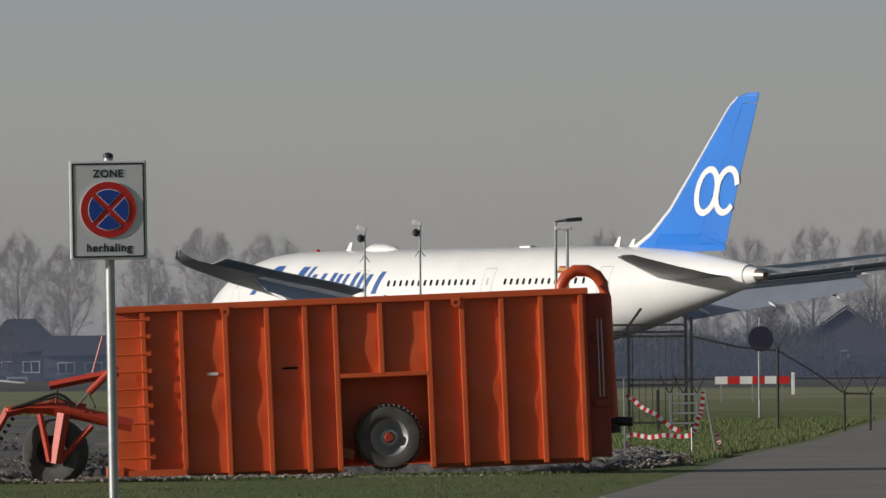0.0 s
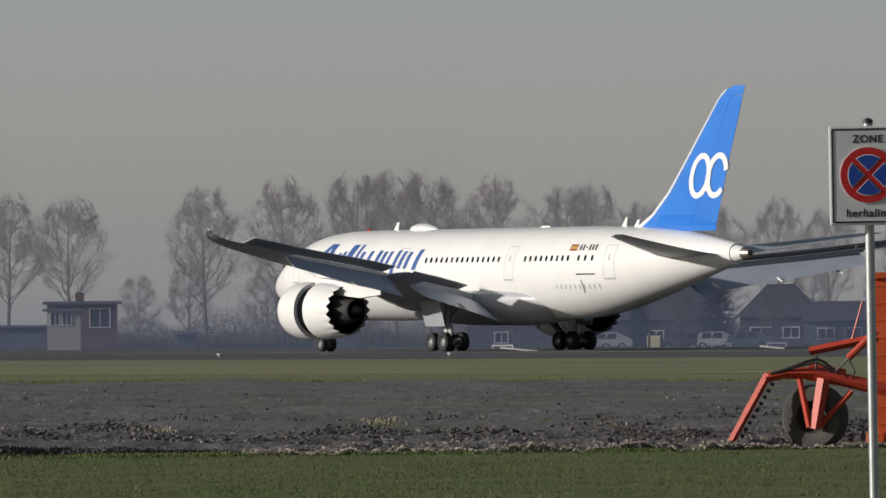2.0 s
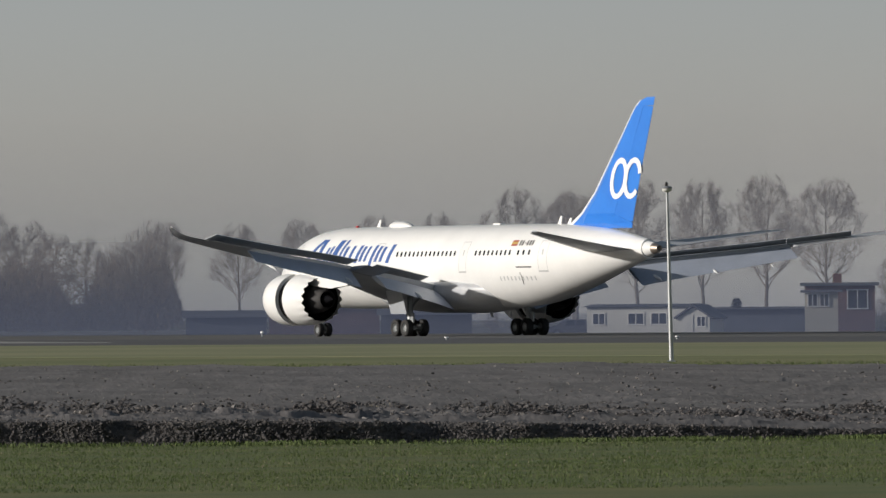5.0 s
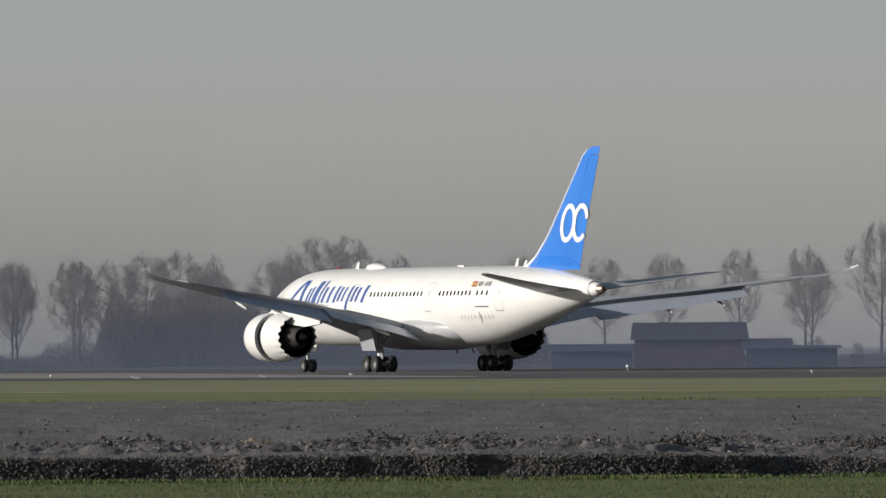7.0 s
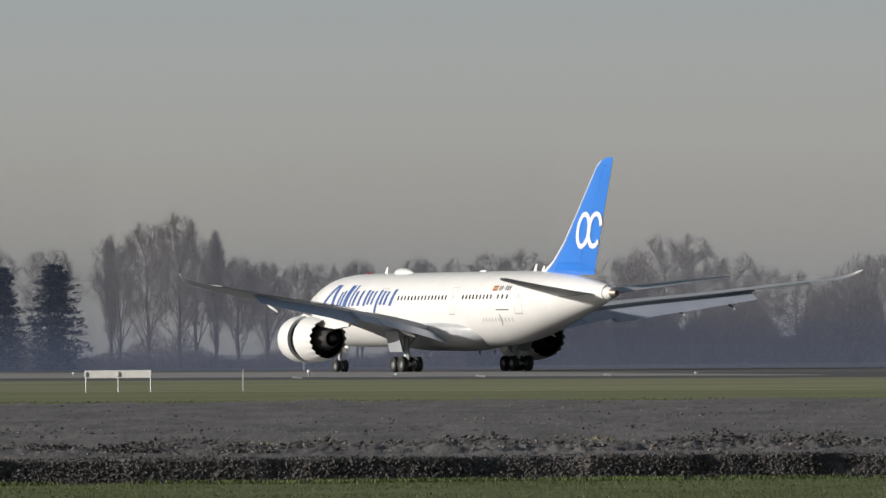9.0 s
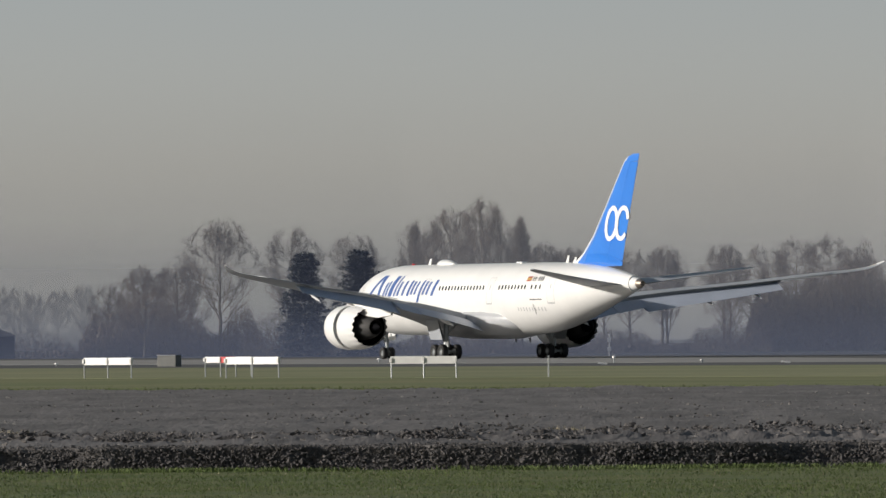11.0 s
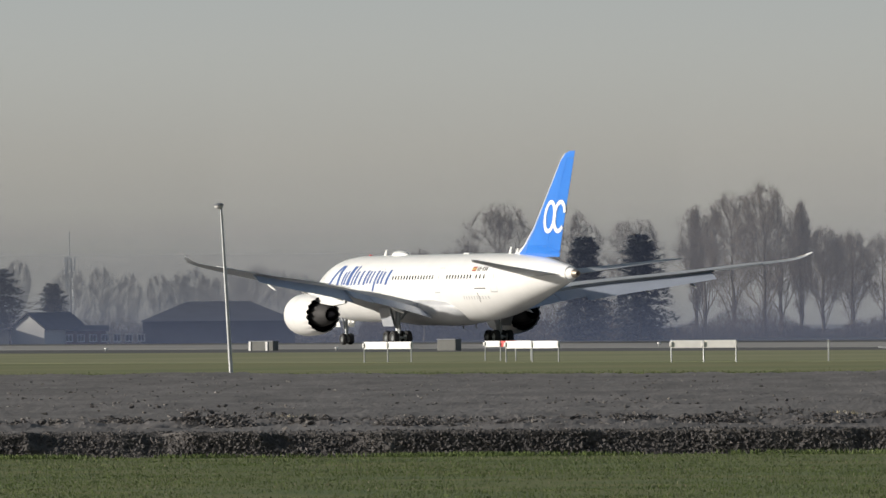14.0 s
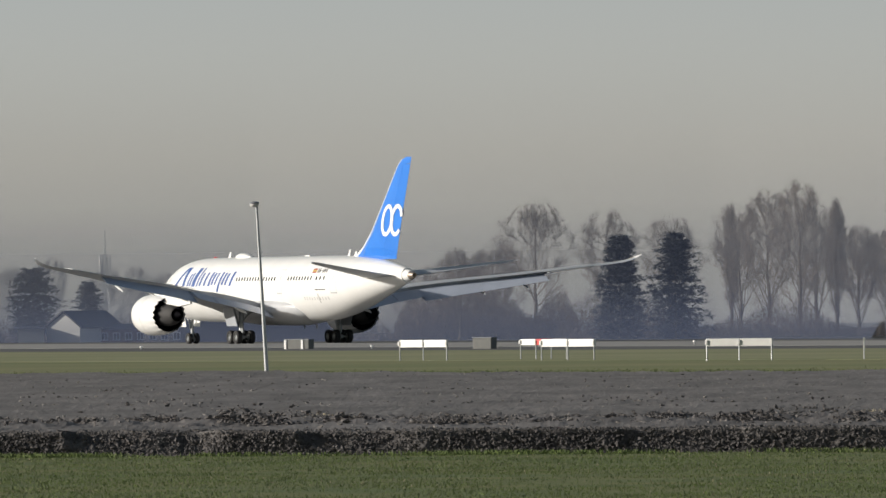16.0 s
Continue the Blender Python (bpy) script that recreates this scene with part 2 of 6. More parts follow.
def loft(bm, rings, cap=True):
    made = [[bm.verts.new(p) for p in ring] for ring in rings]
    n = len(made[0])
    for a, b in zip(made, made[1:]):
        for k in range(n):
            bm.faces.new((a[k], a[(k + 1) % n], b[(k + 1) % n], b[k]))
    if cap:
        bm.faces.new(made[0])
        bm.faces.new(made[-1])
    return bm


def lathe(bm, profile, m=None, seg=32, close=False):
    """Turns (along, radius) pairs round the y axis."""
    rings = []
    for y, r in profile:
        rings.append([bm.verts.new((m or Matrix()) @ Vector((r * math.cos(a), y, r * math.sin(a)))) for a in np.linspace(0, 2 * math.pi, seg, endpoint=False)])
    pairs = list(zip(rings, rings[1:])) + ([(rings[-1], rings[0])] if close else [])
    for a, b in pairs:
        for k in range(seg):
            bm.faces.new((a[k], a[(k + 1) % seg], b[(k + 1) % seg], b[k]))
    return bm


def prism(bm, outline, axis, depth, m=None):
    """A flat outline of (a, b) pairs with thickness depth along axis 0, 1 or 2."""
    def at(a, b, d):
        v = [a, b]
        v.insert(axis, d)
        return (m or Matrix()) @ Vector(v)
    front = [bm.verts.new(at(a, b, 0)) for a, b in outline]
    rear = [bm.verts.new(at(a, b, depth)) for a, b in outline]
    n = len(outline)
    bm.faces.new(front)
    bm.faces.new(rear[::-1])
    for k in range(n):
        bm.faces.new((front[k], rear[k], rear[(k + 1) % n], front[(k + 1) % n]))
    return bm


def facing(az, dist, z=0.0, turn=0.0):
    """A pose at an azimuth and distance from the eye, its x axis to the right as seen from there, its y axis away."""
    p = EYE + dist * heading(az)
    return pose(p.x, p.y, z, 0, 0, -az + turn)


# ---- ground ----
tagged(raw("ground", [(-4500, -4500, -0.35), (4500, -4500, -0.35), (4500, 4500, -0.05), (-4500, 4500, -0.35)], [(0, 1, 2, 3)], M["far_land"]),
       "flat green polder ground reaching the hazy horizon", "ground", kind="structure")


def strip(name, polygon, z, mat, label, category):
    n = len(polygon)
    ob = raw(name, [(x, y, z) for x, y in polygon] + [(x, y, z - 0.6) for x, y in polygon],
             [tuple(range(n)), tuple(range(2 * n - 1, n - 1, -1))] + [(k, n + k, n + (k + 1) % n, (k + 1) % n) for k in range(n)], mat)
    return tagged(ob, label, category, kind="structure")


strip("verge_grass", [(30, -80), (320, 40), (160, 144), (107.5, 166.0), (86, 175.0), (70, 183.0), (20, 206), (-80, 60), (-80, -60)], 0.0, M["grass"],
      "short green grass verge beside the ploughed field", "grass")
strip("field_grass", [(138, 190), (176, 246), (218, 311), (228, 352), (219, 390), (206, 425), (193, 452), (182, 476), (150, 545), (200, 1500), (332, 1500), (336, 850), (346, 720), (356, 640), (364, 565), (400, 330), (250, 320), (150, 196)],
      0.0, M["wet_grass"], "damp green strip of airfield grass", "grass")
strip("runway_grass", [(268, 390), (262, 480), (254, 560), (247, 640), (238, 760), (222, 1500), (332, 1500), (336, 850), (346, 720), (356, 640), (364, 565), (392, 400)],
      0.006, M["dry_grass"], "dry yellowish mown grass beside the runway", "grass")
strip("runway_shoulder", [(372, 500), (364, 565), (356, 640), (346, 720), (336, 850), (332, 1500), (332, 2600), (502, 2600), (502, -500), (420, -500), (400, 330)],
      0.004, M["asphalt"], "dark asphalt runway shoulder", "runway")
strip("runway", [(428, -500), (428, 2600), (488, 2600), (488, -500)], 0.010, M["concrete_strip"], "worn grey runway surface", "runway")
strip("taxiway", [(382, 745), (451, 938), (463, 1017), (470, 1500), (382, 1500)], 0.014, M["taxiway"], "pale concrete taxiway joining the runway", "taxiway")
strip("access_road", [(40, 40), (101.2, 140.1), (122.3, 166.8), (138.0, 187.0), (163.9, 219.1), (213.4, 282.2), (300, 392), (330, 392), (262, 290), (160, 150), (90, 40)], 0.012, M["road"],
      "grey asphalt access road curving past the container", "road")
# Three added see-through sheets; their tint imitates haze over the distance.
tagged(raw("ground_haze_sheet", [(508, -300, -0.34), (508, 2800, -0.34), (508, 2800, 60), (508, -300, 60)], [(0, 1, 2, 3)], M["haze"]),
       "upright clear sheet tinted as low winter haze beyond the runway", "haze", kind="structure")

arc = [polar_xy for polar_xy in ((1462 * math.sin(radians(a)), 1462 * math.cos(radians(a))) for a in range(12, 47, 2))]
tagged(raw("far_haze_sheet", [(x, y, -0.34) for x, y in arc] + [(x, y, 60) for x, y in arc], [(k, k + 1, len(arc) + k + 1, len(arc) + k) for k in range(len(arc) - 1)], M["far_haze_sheet"]),
       "curved clear sheet tinted as winter haze before the distant trees", "haze", kind="structure")

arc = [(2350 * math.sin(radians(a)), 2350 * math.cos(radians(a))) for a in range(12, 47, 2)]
tagged(raw("distant_haze_sheet", [(x, y, -0.34) for x, y in arc] + [(x, y, 60) for x, y in arc], [(k, k + 1, len(arc) + k + 1, len(arc) + k) for k in range(len(arc) - 1)], M["dim_haze"]),
       "curved clear sheet tinted as haze before the farthest trees", "haze", kind="structure")


# ---- ploughed field ----
NEAR_EDGE = [(-10, 222.0), (12.0, 204.0), (19.0, 196.5), (22.5, 194.0), (25.0, 193.0), (28.0, 193.0), (31.0, 195.0), (33.0, 196.0), (35.8, 207.0), (36.3, 220.0), (38.5, 221.0)]  # azimuth, metres
FAR_EDGE = [(-10, 700.0), (12.0, 560.0), (19.0, 520.0), (21.1, 507.0), (22.0, 500.0), (24.5, 475.0), (27.0, 456.0), (29.3, 446.0), (31.0, 430.0), (32.6, 408.0), (35.0, 380.0), (35.55, 300.0), (35.9, 236.0), (36.3, 224.0), (38.5, 222.0)]


def along(table, az):
    return np.interp(az, [a for a, _ in table], [d for _, d in table])


def lumps(x, y, s, octaves=3):
    return noise.fractal(Vector((x * s, y * s, 3.7)), 0.75, 2.0, octaves)


def bank(az):
    """Height of the cut bank along the field's near edge."""
    return 0.05 + 0.30 * float(np.interp(az, [18, 27.5, 29.5, 31], [1, 1, 0.6, 0.0]))


def lip(az):
    """How far the top of the bank has slumped back from its foot."""
    s = 193.0 * radians(az)
    hollow = max(0.0, noise.fractal(Vector((s * 0.42, 8.1, 0)), 1.0, 2.0, 3) + 0.05)
    return 0.12 + min(0.8, 0.8 * hollow) * min(1.0, bank(az) / 0.3)


def mud_height(az, d):
    near, far = along(NEAR_EDGE, az), along(FAR_EDGE, az)
    x, y = d * math.sin(radians(az)), d * math.cos(radians(az))
    s, into = 230.0 * radians(az), d - near
    level = bank(az) * (1 - 0.92 * min(1, max(0, into - 4) / 70))
    churned = float(np.interp(az, [29.5, 31.5], [0, 1]))
    # long low ridges left by the machines, and a churned belt past the smooth rim
    streak = 0.075 * noise.fractal(Vector((s * 0.12, d * 0.55, 1.3)), 1.0, 2.0, 3) + 0.035 * noise.fractal(Vector((s * 0.35, d * 0.22, 5.2)), 1.0, 2.0, 3)
    belt = float(np.interp(into, [0, 5, 8, 30, 46], [0.15 + 0.85 * churned, 0.3 + 0.7 * churned, 1.0, 1.0, 0.35])) * (0.6 + 0.8 * max(0.0, 0.4 + noise.noise(Vector((s * 0.06, d * 0.02, 9)))))
    rough = belt * (0.065 * lumps(x, y, 0.5) + 0.095 * max(-0.15, lumps(x, y, 1.6, 4)) + 0.050 * lumps(x, y, 4.5, 2)) + 0.012 * lumps(x, y, 3.1, 3)
    rim = max(0.0, 1 - max(0.0, far - d) / 9) * 0.24 * max(0.0, lumps(x, y, 0.12, 3) + 0.08)
    fade = min(1, max(0.0, far + 0.4 - d) / 2)
    calm = 1 - 0.3 * min(1, max(0, into - 60) / 120)
    height = -0.03 + fade * (0.035 + level + calm * min(1, into / 3) * streak + rough + rim)
    return min(height, 0.0 if d > 203.0 else 0.04) if 33.5 < az < 36.2 and d < 209.0 else height  # trodden flat under the container


def mud_field():
    azs = np.concatenate([np.arange(8, 18.5, 0.5), np.arange(18.5, 20.2, 0.1), np.arange(20.2, 36.2, 0.02)])
    steps = np.concatenate([np.linspace(0, 0.02, 30), np.linspace(0.02, 0.18, 150)[1:], np.linspace(0.18, 1, 180)[1:]])
    verts, faces = [], []
    for az in azs:
        near, far = along(NEAR_EDGE, az) + lip(az), along(FAR_EDGE, az) + 0.6
        for k in steps:
            d = near + k * (far - near)
            verts.append((d * math.sin(radians(az)), d * math.cos(radians(az)), mud_height(az, d)))
    n = len(steps)
    for i in range(len(azs) - 1):
        for j in range(n - 1):
            a = i * n + j
            faces.append((a, a + 1, a + n + 1, a + n))
    return tagged(raw("ploughed_field", verts, faces, M["mud"], smooth=True), "bare ploughed field of dark grey clay", "field", kind="structure")


def cut_bank():
    """The steep broken face between the verge and the field's rim."""
    azs = np.arange(18.0, 36.2, 0.008)
    rows = 22
    verts, faces = [], []
    for az in azs:
        near, back, s = along(NEAR_EDGE, az), lip(az), 193.0 * radians(az)
        top = mud_height(az, near + back)
        for k in range(rows):
            f = k / (rows - 1)
            crumble = 0.055 * noise.fractal(Vector((s * 3.2, f * 1.6, 2.2)), 0.6, 2.0, 4) + 0.030 * noise.fractal(Vector((s * 24.0, f * 9.0, 4.4)), 0.5, 2.0, 2)
            lump = 0.12 * max(0.0, noise.noise(Vector((s * 1.3, f * 0.9, 6.1))))
            d = near + back * f ** 0.75 - (crumble + lump) * math.sin(math.pi * min(1, f * 0.9 + 0.1))
            z = -0.05 + (top + 0.05) * f + 0.05 * noise.noise(Vector((s * 9.0, f * 5.0, 7.7))) * math.sin(math.pi * f)
            verts.append((*polar(az, d), z))
    for i in range(len(azs) - 1):
        for j in range(rows - 1):
            a = i * rows + j
            faces.append((a, a + 1, a + rows + 1, a + rows))
    return tagged(raw("field_bank", verts, faces, M["earth"], smooth=True), "steep broken clay bank along the field's near edge", "bank", kind="structure")


def polar(az, d):
    return d * math.sin(radians(az)), d * math.cos(radians(az))


cut_bank()
mud_field()

# A clod is a squashed, dented double pyramid.
CLOD_V = np.array([(1, 0, 0), (0, 1, 0), (-1, 0, 0), (0, -1, 0), (0, 0, 1), (0, 0, -1)], float)
CLOD_F = np.array([(0, 1, 4), (1, 2, 4), (2, 3, 4), (3, 0, 4), (1, 0, 5), (2, 1, 5), (3, 2, 5), (0, 3, 5)])


def heap_of(name, spots, mat, label, category, flat=0.6):
    """Many clods in one mesh; spots are x, y, z, size."""
    rng = np.random.default_rng(5)
    p = np.array(spots)
    n = len(p)
    v = CLOD_V[None] * rng.uniform(0.6, 1.3, (n, 6, 1)) * rng.uniform(0.6, 1.35, (n, 1, 3)) * p[:, 3][:, None, None]
    for i, j in ((0, 1), (1, 2), (0, 2)):  # turned about each axis by chance
        a = rng.uniform(0, 6.283, n)
        c, q = np.cos(a)[:, None], np.sin(a)[:, None]
        u, w = v[:, :, i].copy(), v[:, :, j].copy()
        v[:, :, i], v[:, :, j] = c * u - q * w, q * u + c * w
    v[:, :, 2] *= flat
    v += p[:, None, :3]
    f = CLOD_F[None] + 6 * np.arange(n)[:, None, None]
    return tagged(raw(name, v.reshape(-1, 3).tolist(), f.reshape(-1, 3).tolist(), mat), label, category, kind="stuff")


def scatter_clods():
    rng = random.Random(11)
    spots = []
    for _ in range(90000):  # over the field, most of them in the churned belt
        az = rng.uniform(20.2, 36.1)
        near, far = along(NEAR_EDGE, az), along(FAR_EDGE, az)
        into = rng.choice((rng.uniform(6, 45), rng.uniform(6, 45), rng.uniform(1, far - near)))
        d = near + into
        if lumps(*polar(az, d), 0.16, 2) < rng.uniform(-0.35, 0.35):
            continue
        size = 0.010 + 0.062 * rng.random() ** 4
        spots.append((*polar(az, d), mud_height(az, d) + 0.01, size))
    heap_of("field_clods", spots, M["clod"], "scattered lumps of dried grey clay on the field", "soil")
    spots = []
    for _ in range(110000):  # long rows of clods turned up by the machines
        row = min(rng.randrange(8), rng.randrange(8))
        az = rng.uniform(20.2, 35.8)
        into = (10, 14, 17.5, 22, 28, 37, 60, 110)[row] + 1.8 * math.sin(az * 3 + row) + rng.gauss(0, 0.5)
        d = along(NEAR_EDGE, az) + into
        heap = noise.noise(Vector((az * 2.3, row * 7.1, 0)))
        if d > along(FAR_EDGE, az) - 2 or heap < rng.uniform(-0.1, 0.35):
            continue
        spots.append((*polar(az, d), mud_height(az, d) + rng.random() * max(0.0, 0.36 * heap), 0.012 + 0.062 * rng.random() ** 3))
    heap_of("clod_rows", spots, M["earth"], "dark clods lying in long rows on the field", "soil")
    spots = []
    for _ in range(36000):  # crumbs on the face and rim and at the foot of the bank
        az = rng.uniform(20.2, 31.5)
        if rng.random() > bank(az) / 0.35:
            continue
        near, back = along(NEAR_EDGE, az), lip(az)
        pick = rng.random()
        if pick < 0.6:
            f = rng.random()
            d, z = near + back * f ** 0.75 - 0.05, mud_height(az, near + back) * f
        elif pick < 0.85:
            d = near + back + abs(rng.gauss(0, 0.5))
            z = mud_height(az, d)
        else:
            d, z = near + rng.uniform(-0.22, 0.05), 0.0
        spots.append((*polar(az, d), z, 0.008 + 0.034 * rng.random() ** 3))
    heap_of("bank_clods", spots, M["earth"], "broken dark clay clods along the field's bank", "soil", flat=0.85)
    spots = []
    for _ in range(9000):  # pale crumbs at the field's edge by the container
        az = rng.uniform(31.0, 36.25)
        d = along(NEAR_EDGE, az) + rng.gauss(-0.1, 0.8)
        if d > 203.6 and 33.7 < az < 35.9:
            continue
        spots.append((*polar(az, d), max(0.0, mud_height(az, max(d, along(NEAR_EDGE, az)))) + 0.008, 0.010 + 0.045 * rng.random() ** 3))
    heap_of("edge_crumbs", spots, M["pale_soil"], "pale crumbled soil along the field's edge", "soil")


scatter_clods()


def blades(name, count, place, tall, mat, label, seed):
    """Tufts of three leaning blades each."""
    rng = random.Random(seed)
    verts, faces = [], []
    for _ in range(count):
        spot = place(rng)
        if spot is None:
            continue
        x, y, z = spot
        for _ in range(3):
            a, h, w = rng.uniform(0, 6.283), tall * rng.uniform(0.45, 1.3), tall * rng.uniform(0.10, 0.22)
            lean, b = tall * rng.uniform(0.0, 0.6), rng.uniform(0, 6.283)
            base = len(verts)
            dx, dy = math.cos(a) * w, math.sin(a) * w
            verts += [(x - dx, y - dy, z), (x + dx, y + dy, z), (x + math.cos(b) * lean, y + math.sin(b) * lean, z + h)]
            faces.append((base, base + 1, base + 2))
    return tagged(raw(name, verts, faces, mat), label, "grass", kind="stuff")


def verge_spot(rng):
    az = rng.uniform(20.4, 37.4)
    near = along(NEAR_EDGE, az)
    d = rng.uniform(143, near + 0.8)
    x, y = polar(az, d)
    road = np.interp(y, [40, 140.1, 166.8, 187.0, 219.1, 282.2, 392], [40, 101.2, 122.3, 138.0, 163.9, 213.4, 300])
    if x > road - 0.3 or lumps(x, y, 0.35, 3) < rng.uniform(-0.9, 0.35):
        return None
    return x, y, 0.0


blades("verge_blades", 190000, verge_spot, 0.027, M["blade"], "short grass blades of the near verge", 21)


def foot_spot(rng):
    az = rng.uniform(20.4, 36.0)
    d = along(NEAR_EDGE, az) - abs(rng.gauss(0, 0.9)) + 0.05
    x, y = polar(az, d)
    return None if lumps(x, y, 0.5, 3) < rng.uniform(-0.3, 0.5) else (x, y, 0.0)


blades("bank_tufts", 26000, foot_spot, 0.06, M["blade"], "longer grass tufts along the foot of the bank", 24)


def fleck_spot(rng):
    az = rng.uniform(20.4, 36.0)
    return (*polar(az, rng.uniform(145, along(NEAR_EDGE, az))), 0.008)


blades("straw_flecks", 1100, fleck_spot, 0.03, M["straw"], "pale straw flecks lying in the grass verge", 25)


def far_verge_spot(rng):
    az = rng.uniform(20.4, 35.5)
    d = along(FAR_EDGE, az) + abs(rng.gauss(0, 14)) - 0.5
    x, y = polar(az, d)
    return (x, y, 0.0) if x < 330 else None


blades("far_verge_blades", 14000, far_verge_spot, 0.06, M["blade"], "rough grass blades along the field's far edge", 22)


def straw_spot(rng):
    az, d = rng.choice(((26.2, 262), (24.7, 246), (28.3, 240), (30.6, 228), (32.6, 236), (33.4, 222), (22.3, 250), (31.6, 250)))
    az, d = az + rng.gauss(0, 0.05), d + rng.gauss(0, 2.0)
    return (*polar(az, d), mud_height(az, d))


blades("straw_litter", 700, straw_spot, 0.09, M["straw"], "pale straw lying in tufts on the field", 23)


# ---- aircraft ----
# Its own space: x to starboard, y forward, z up, the origin on the runway between the main wheels.
HULL = [  # station, half width, half height, height of the middle
    (28.55, 0.03, 0.03, 4.22), (28.40, 0.36, 0.34, 4.23), (28.0, 0.70, 0.66, 4.27), (27.3, 1.10, 1.06, 4.35), (26.2, 1.57, 1.54, 4.50),
    (24.8, 2.04, 2.05, 4.69), (23.0, 2.46, 2.50, 4.86), (21.0, 2.74, 2.80, 4.96), (18.5, 2.86, 2.95, 5.0), (15.0, 2.885, 2.98, 5.0),
    (-8.5, 2.885, 2.98, 5.0), (-11.0, 2.84, 2.90, 5.07), (-13.5, 2.70, 2.72, 5.22), (-16.0, 2.44, 2.45, 5.42), (-18.5, 2.09, 2.12, 5.64),
    (-21.0, 1.66, 1.72, 5.84), (-23.5, 1.18, 1.27, 5.98), (-25.6, 0.76, 0.86, 6.06), (-26.6, 0.56, 0.62, 6.08)]
HULL_U = [h[0] for h in HULL][::-1]


def hull(u):
    """Half width, half height and middle height at a station, rounded between the listed ones."""
    us = np.clip([u - 0.8, u - 0.4, u, u + 0.4, u + 0.8], -26.6, 28.55) if u < 24 else [u]
    return [float(np.mean(np.interp(us, HULL_U, [h[k] for h in HULL][::-1]))) for k in (1, 2, 3)]


def skin(u, z, off=0.012, side=-1):
    """The point of the fuselage's side at a station and height, off metres proud of it."""
    w, h, c = hull(u)
    k = max(-0.999, min(0.999, (z - c) / h))
    a = math.asin(k)
    return Vector((side * (w + off) * math.cos(a), u, c + (h + off) * k))


def patch(bm, outline, off=0.012, nu=2, nz=6, side=-1):
    """A four-cornered print on the fuselage: (u, z) corners lower left, lower right, upper right, upper left."""
    (a, b, c, d) = [np.array(p, float) for p in outline]
    grid = []
    for j in range(nz + 1):
        t = j / nz
        row = []
        for i in range(nu + 1):
            s = i / nu
            p = (1 - t) * ((1 - s) * a + s * b) + t * ((1 - s) * d + s * c)
            row.append(bm.verts.new(skin(p[0], p[1], off, side)))
        grid.append(row)
    for r0, r1 in zip(grid, grid[1:]):
        for i in range(nu):
            bm.faces.new((r0[i], r0[i + 1], r1[i + 1], r1[i]))
    return bm


FOIL = [(1.0, 0.0), (0.8, 0.028), (0.55, 0.052), (0.3, 0.060), (0.12, 0.046), (0.03, 0.022), (0.0, 0.0),
        (0.03, -0.020), (0.12, -0.036), (0.3, -0.046), (0.55, -0.040), (0.8, -0.018)]


def wing_z(v):
    return float(np.interp(v, [0, 2.9, 5, 8, 11.5, 14, 18, 20.7, 26, 28.3, 29.3, 30.06], [2.75, 3.2, 3.72, 4.3, 4.93, 5.28, 5.74, 6.08, 6.84, 7.14, 7.40, 7.82]))


LEAD = [(0.0, 11.6), (2.9, 9.6), (9.8, 4.6), (25.5, -6.6), (27.5, -8.4), (29.2, -10.2), (30.06, -11.6)]
TRAIL = [(0.0, -3.6), (2.9, -3.7), (9.8, -4.4), (25.5, -10.4), (27.5, -11.2), (29.2, -11.75), (30.06, -11.9)]


def edge(table, v):
    return float(np.interp(v, [a for a, _ in table], [b for _, b in table]))


def wing_ring(v, side, cut=1.0, front=0.0, thick=1.0):
    """An airfoil section at v metres from the middle, cut off behind (cut) or before (front) a share of the chord."""
    le, te = edge(LEAD, v), edge(TRAIL, v)
    chord, z = le - te, wing_z(v)
    t = thick * float(np.interp(v, [2.9, 10, 26, 30], [1.0, 0.85, 0.75, 0.6]))
    ring = []
    for c, h in FOIL:
        c2 = min(max(c, front), cut)
        hh = np.interp(c2, [0, .03, .12, .3, .55, .8, 1.0], [0, .022, .046, .060, .052, .028, 0.002]) if h > 0 or c == 1.0 else -np.interp(c2, [0, .03, .12, .3, .55, .8, 1.0], [0, .020, .036, .046, .040, .018, 0.002])
        ring.append((side * v, le - c2 * chord, z + hh * chord * t))
    return ring


def flap(bm, v0, v1, side, start, drop, turn, length=1.0):
    """A flap behind the wing box from v0 to v1: it begins at a share of the chord, and hangs lower and turned down."""
    rings = []
    for v in np.linspace(v0, v1, 5):
        le, te = edge(LEAD, v), edge(TRAIL, v)
        chord, z = le - te, wing_z(v)
        u0, fl = le - start * chord, (1 - start) * chord * length
        ring = []
        for c, h in FOIL:
            y, w = -c * fl, h * fl * 1.5
            a = radians(turn)
            ring.append((side * v, u0 + y * math.cos(a) + w * math.sin(a), z - drop + y * math.sin(a) + w * math.cos(a)))
        rings.append(ring)
    a, b = [Vector((side * v, edge(LEAD, v) - start * (edge(LEAD, v) - edge(TRAIL, v)), wing_z(v) - drop)) for v in (v0, v1)]
    across = (b - a).normalized() * side
    rear = Vector((0, 1, 0)) - across * across.y
    rear.normalize()
    m = Matrix((across, rear, across.cross(rear))).transposed().to_4x4()
    m.translation = (a + b) / 2
    loft(bm, rings)
    bmesh.ops.transform(bm, matrix=m.inverted(), verts=bm.verts)
    return m


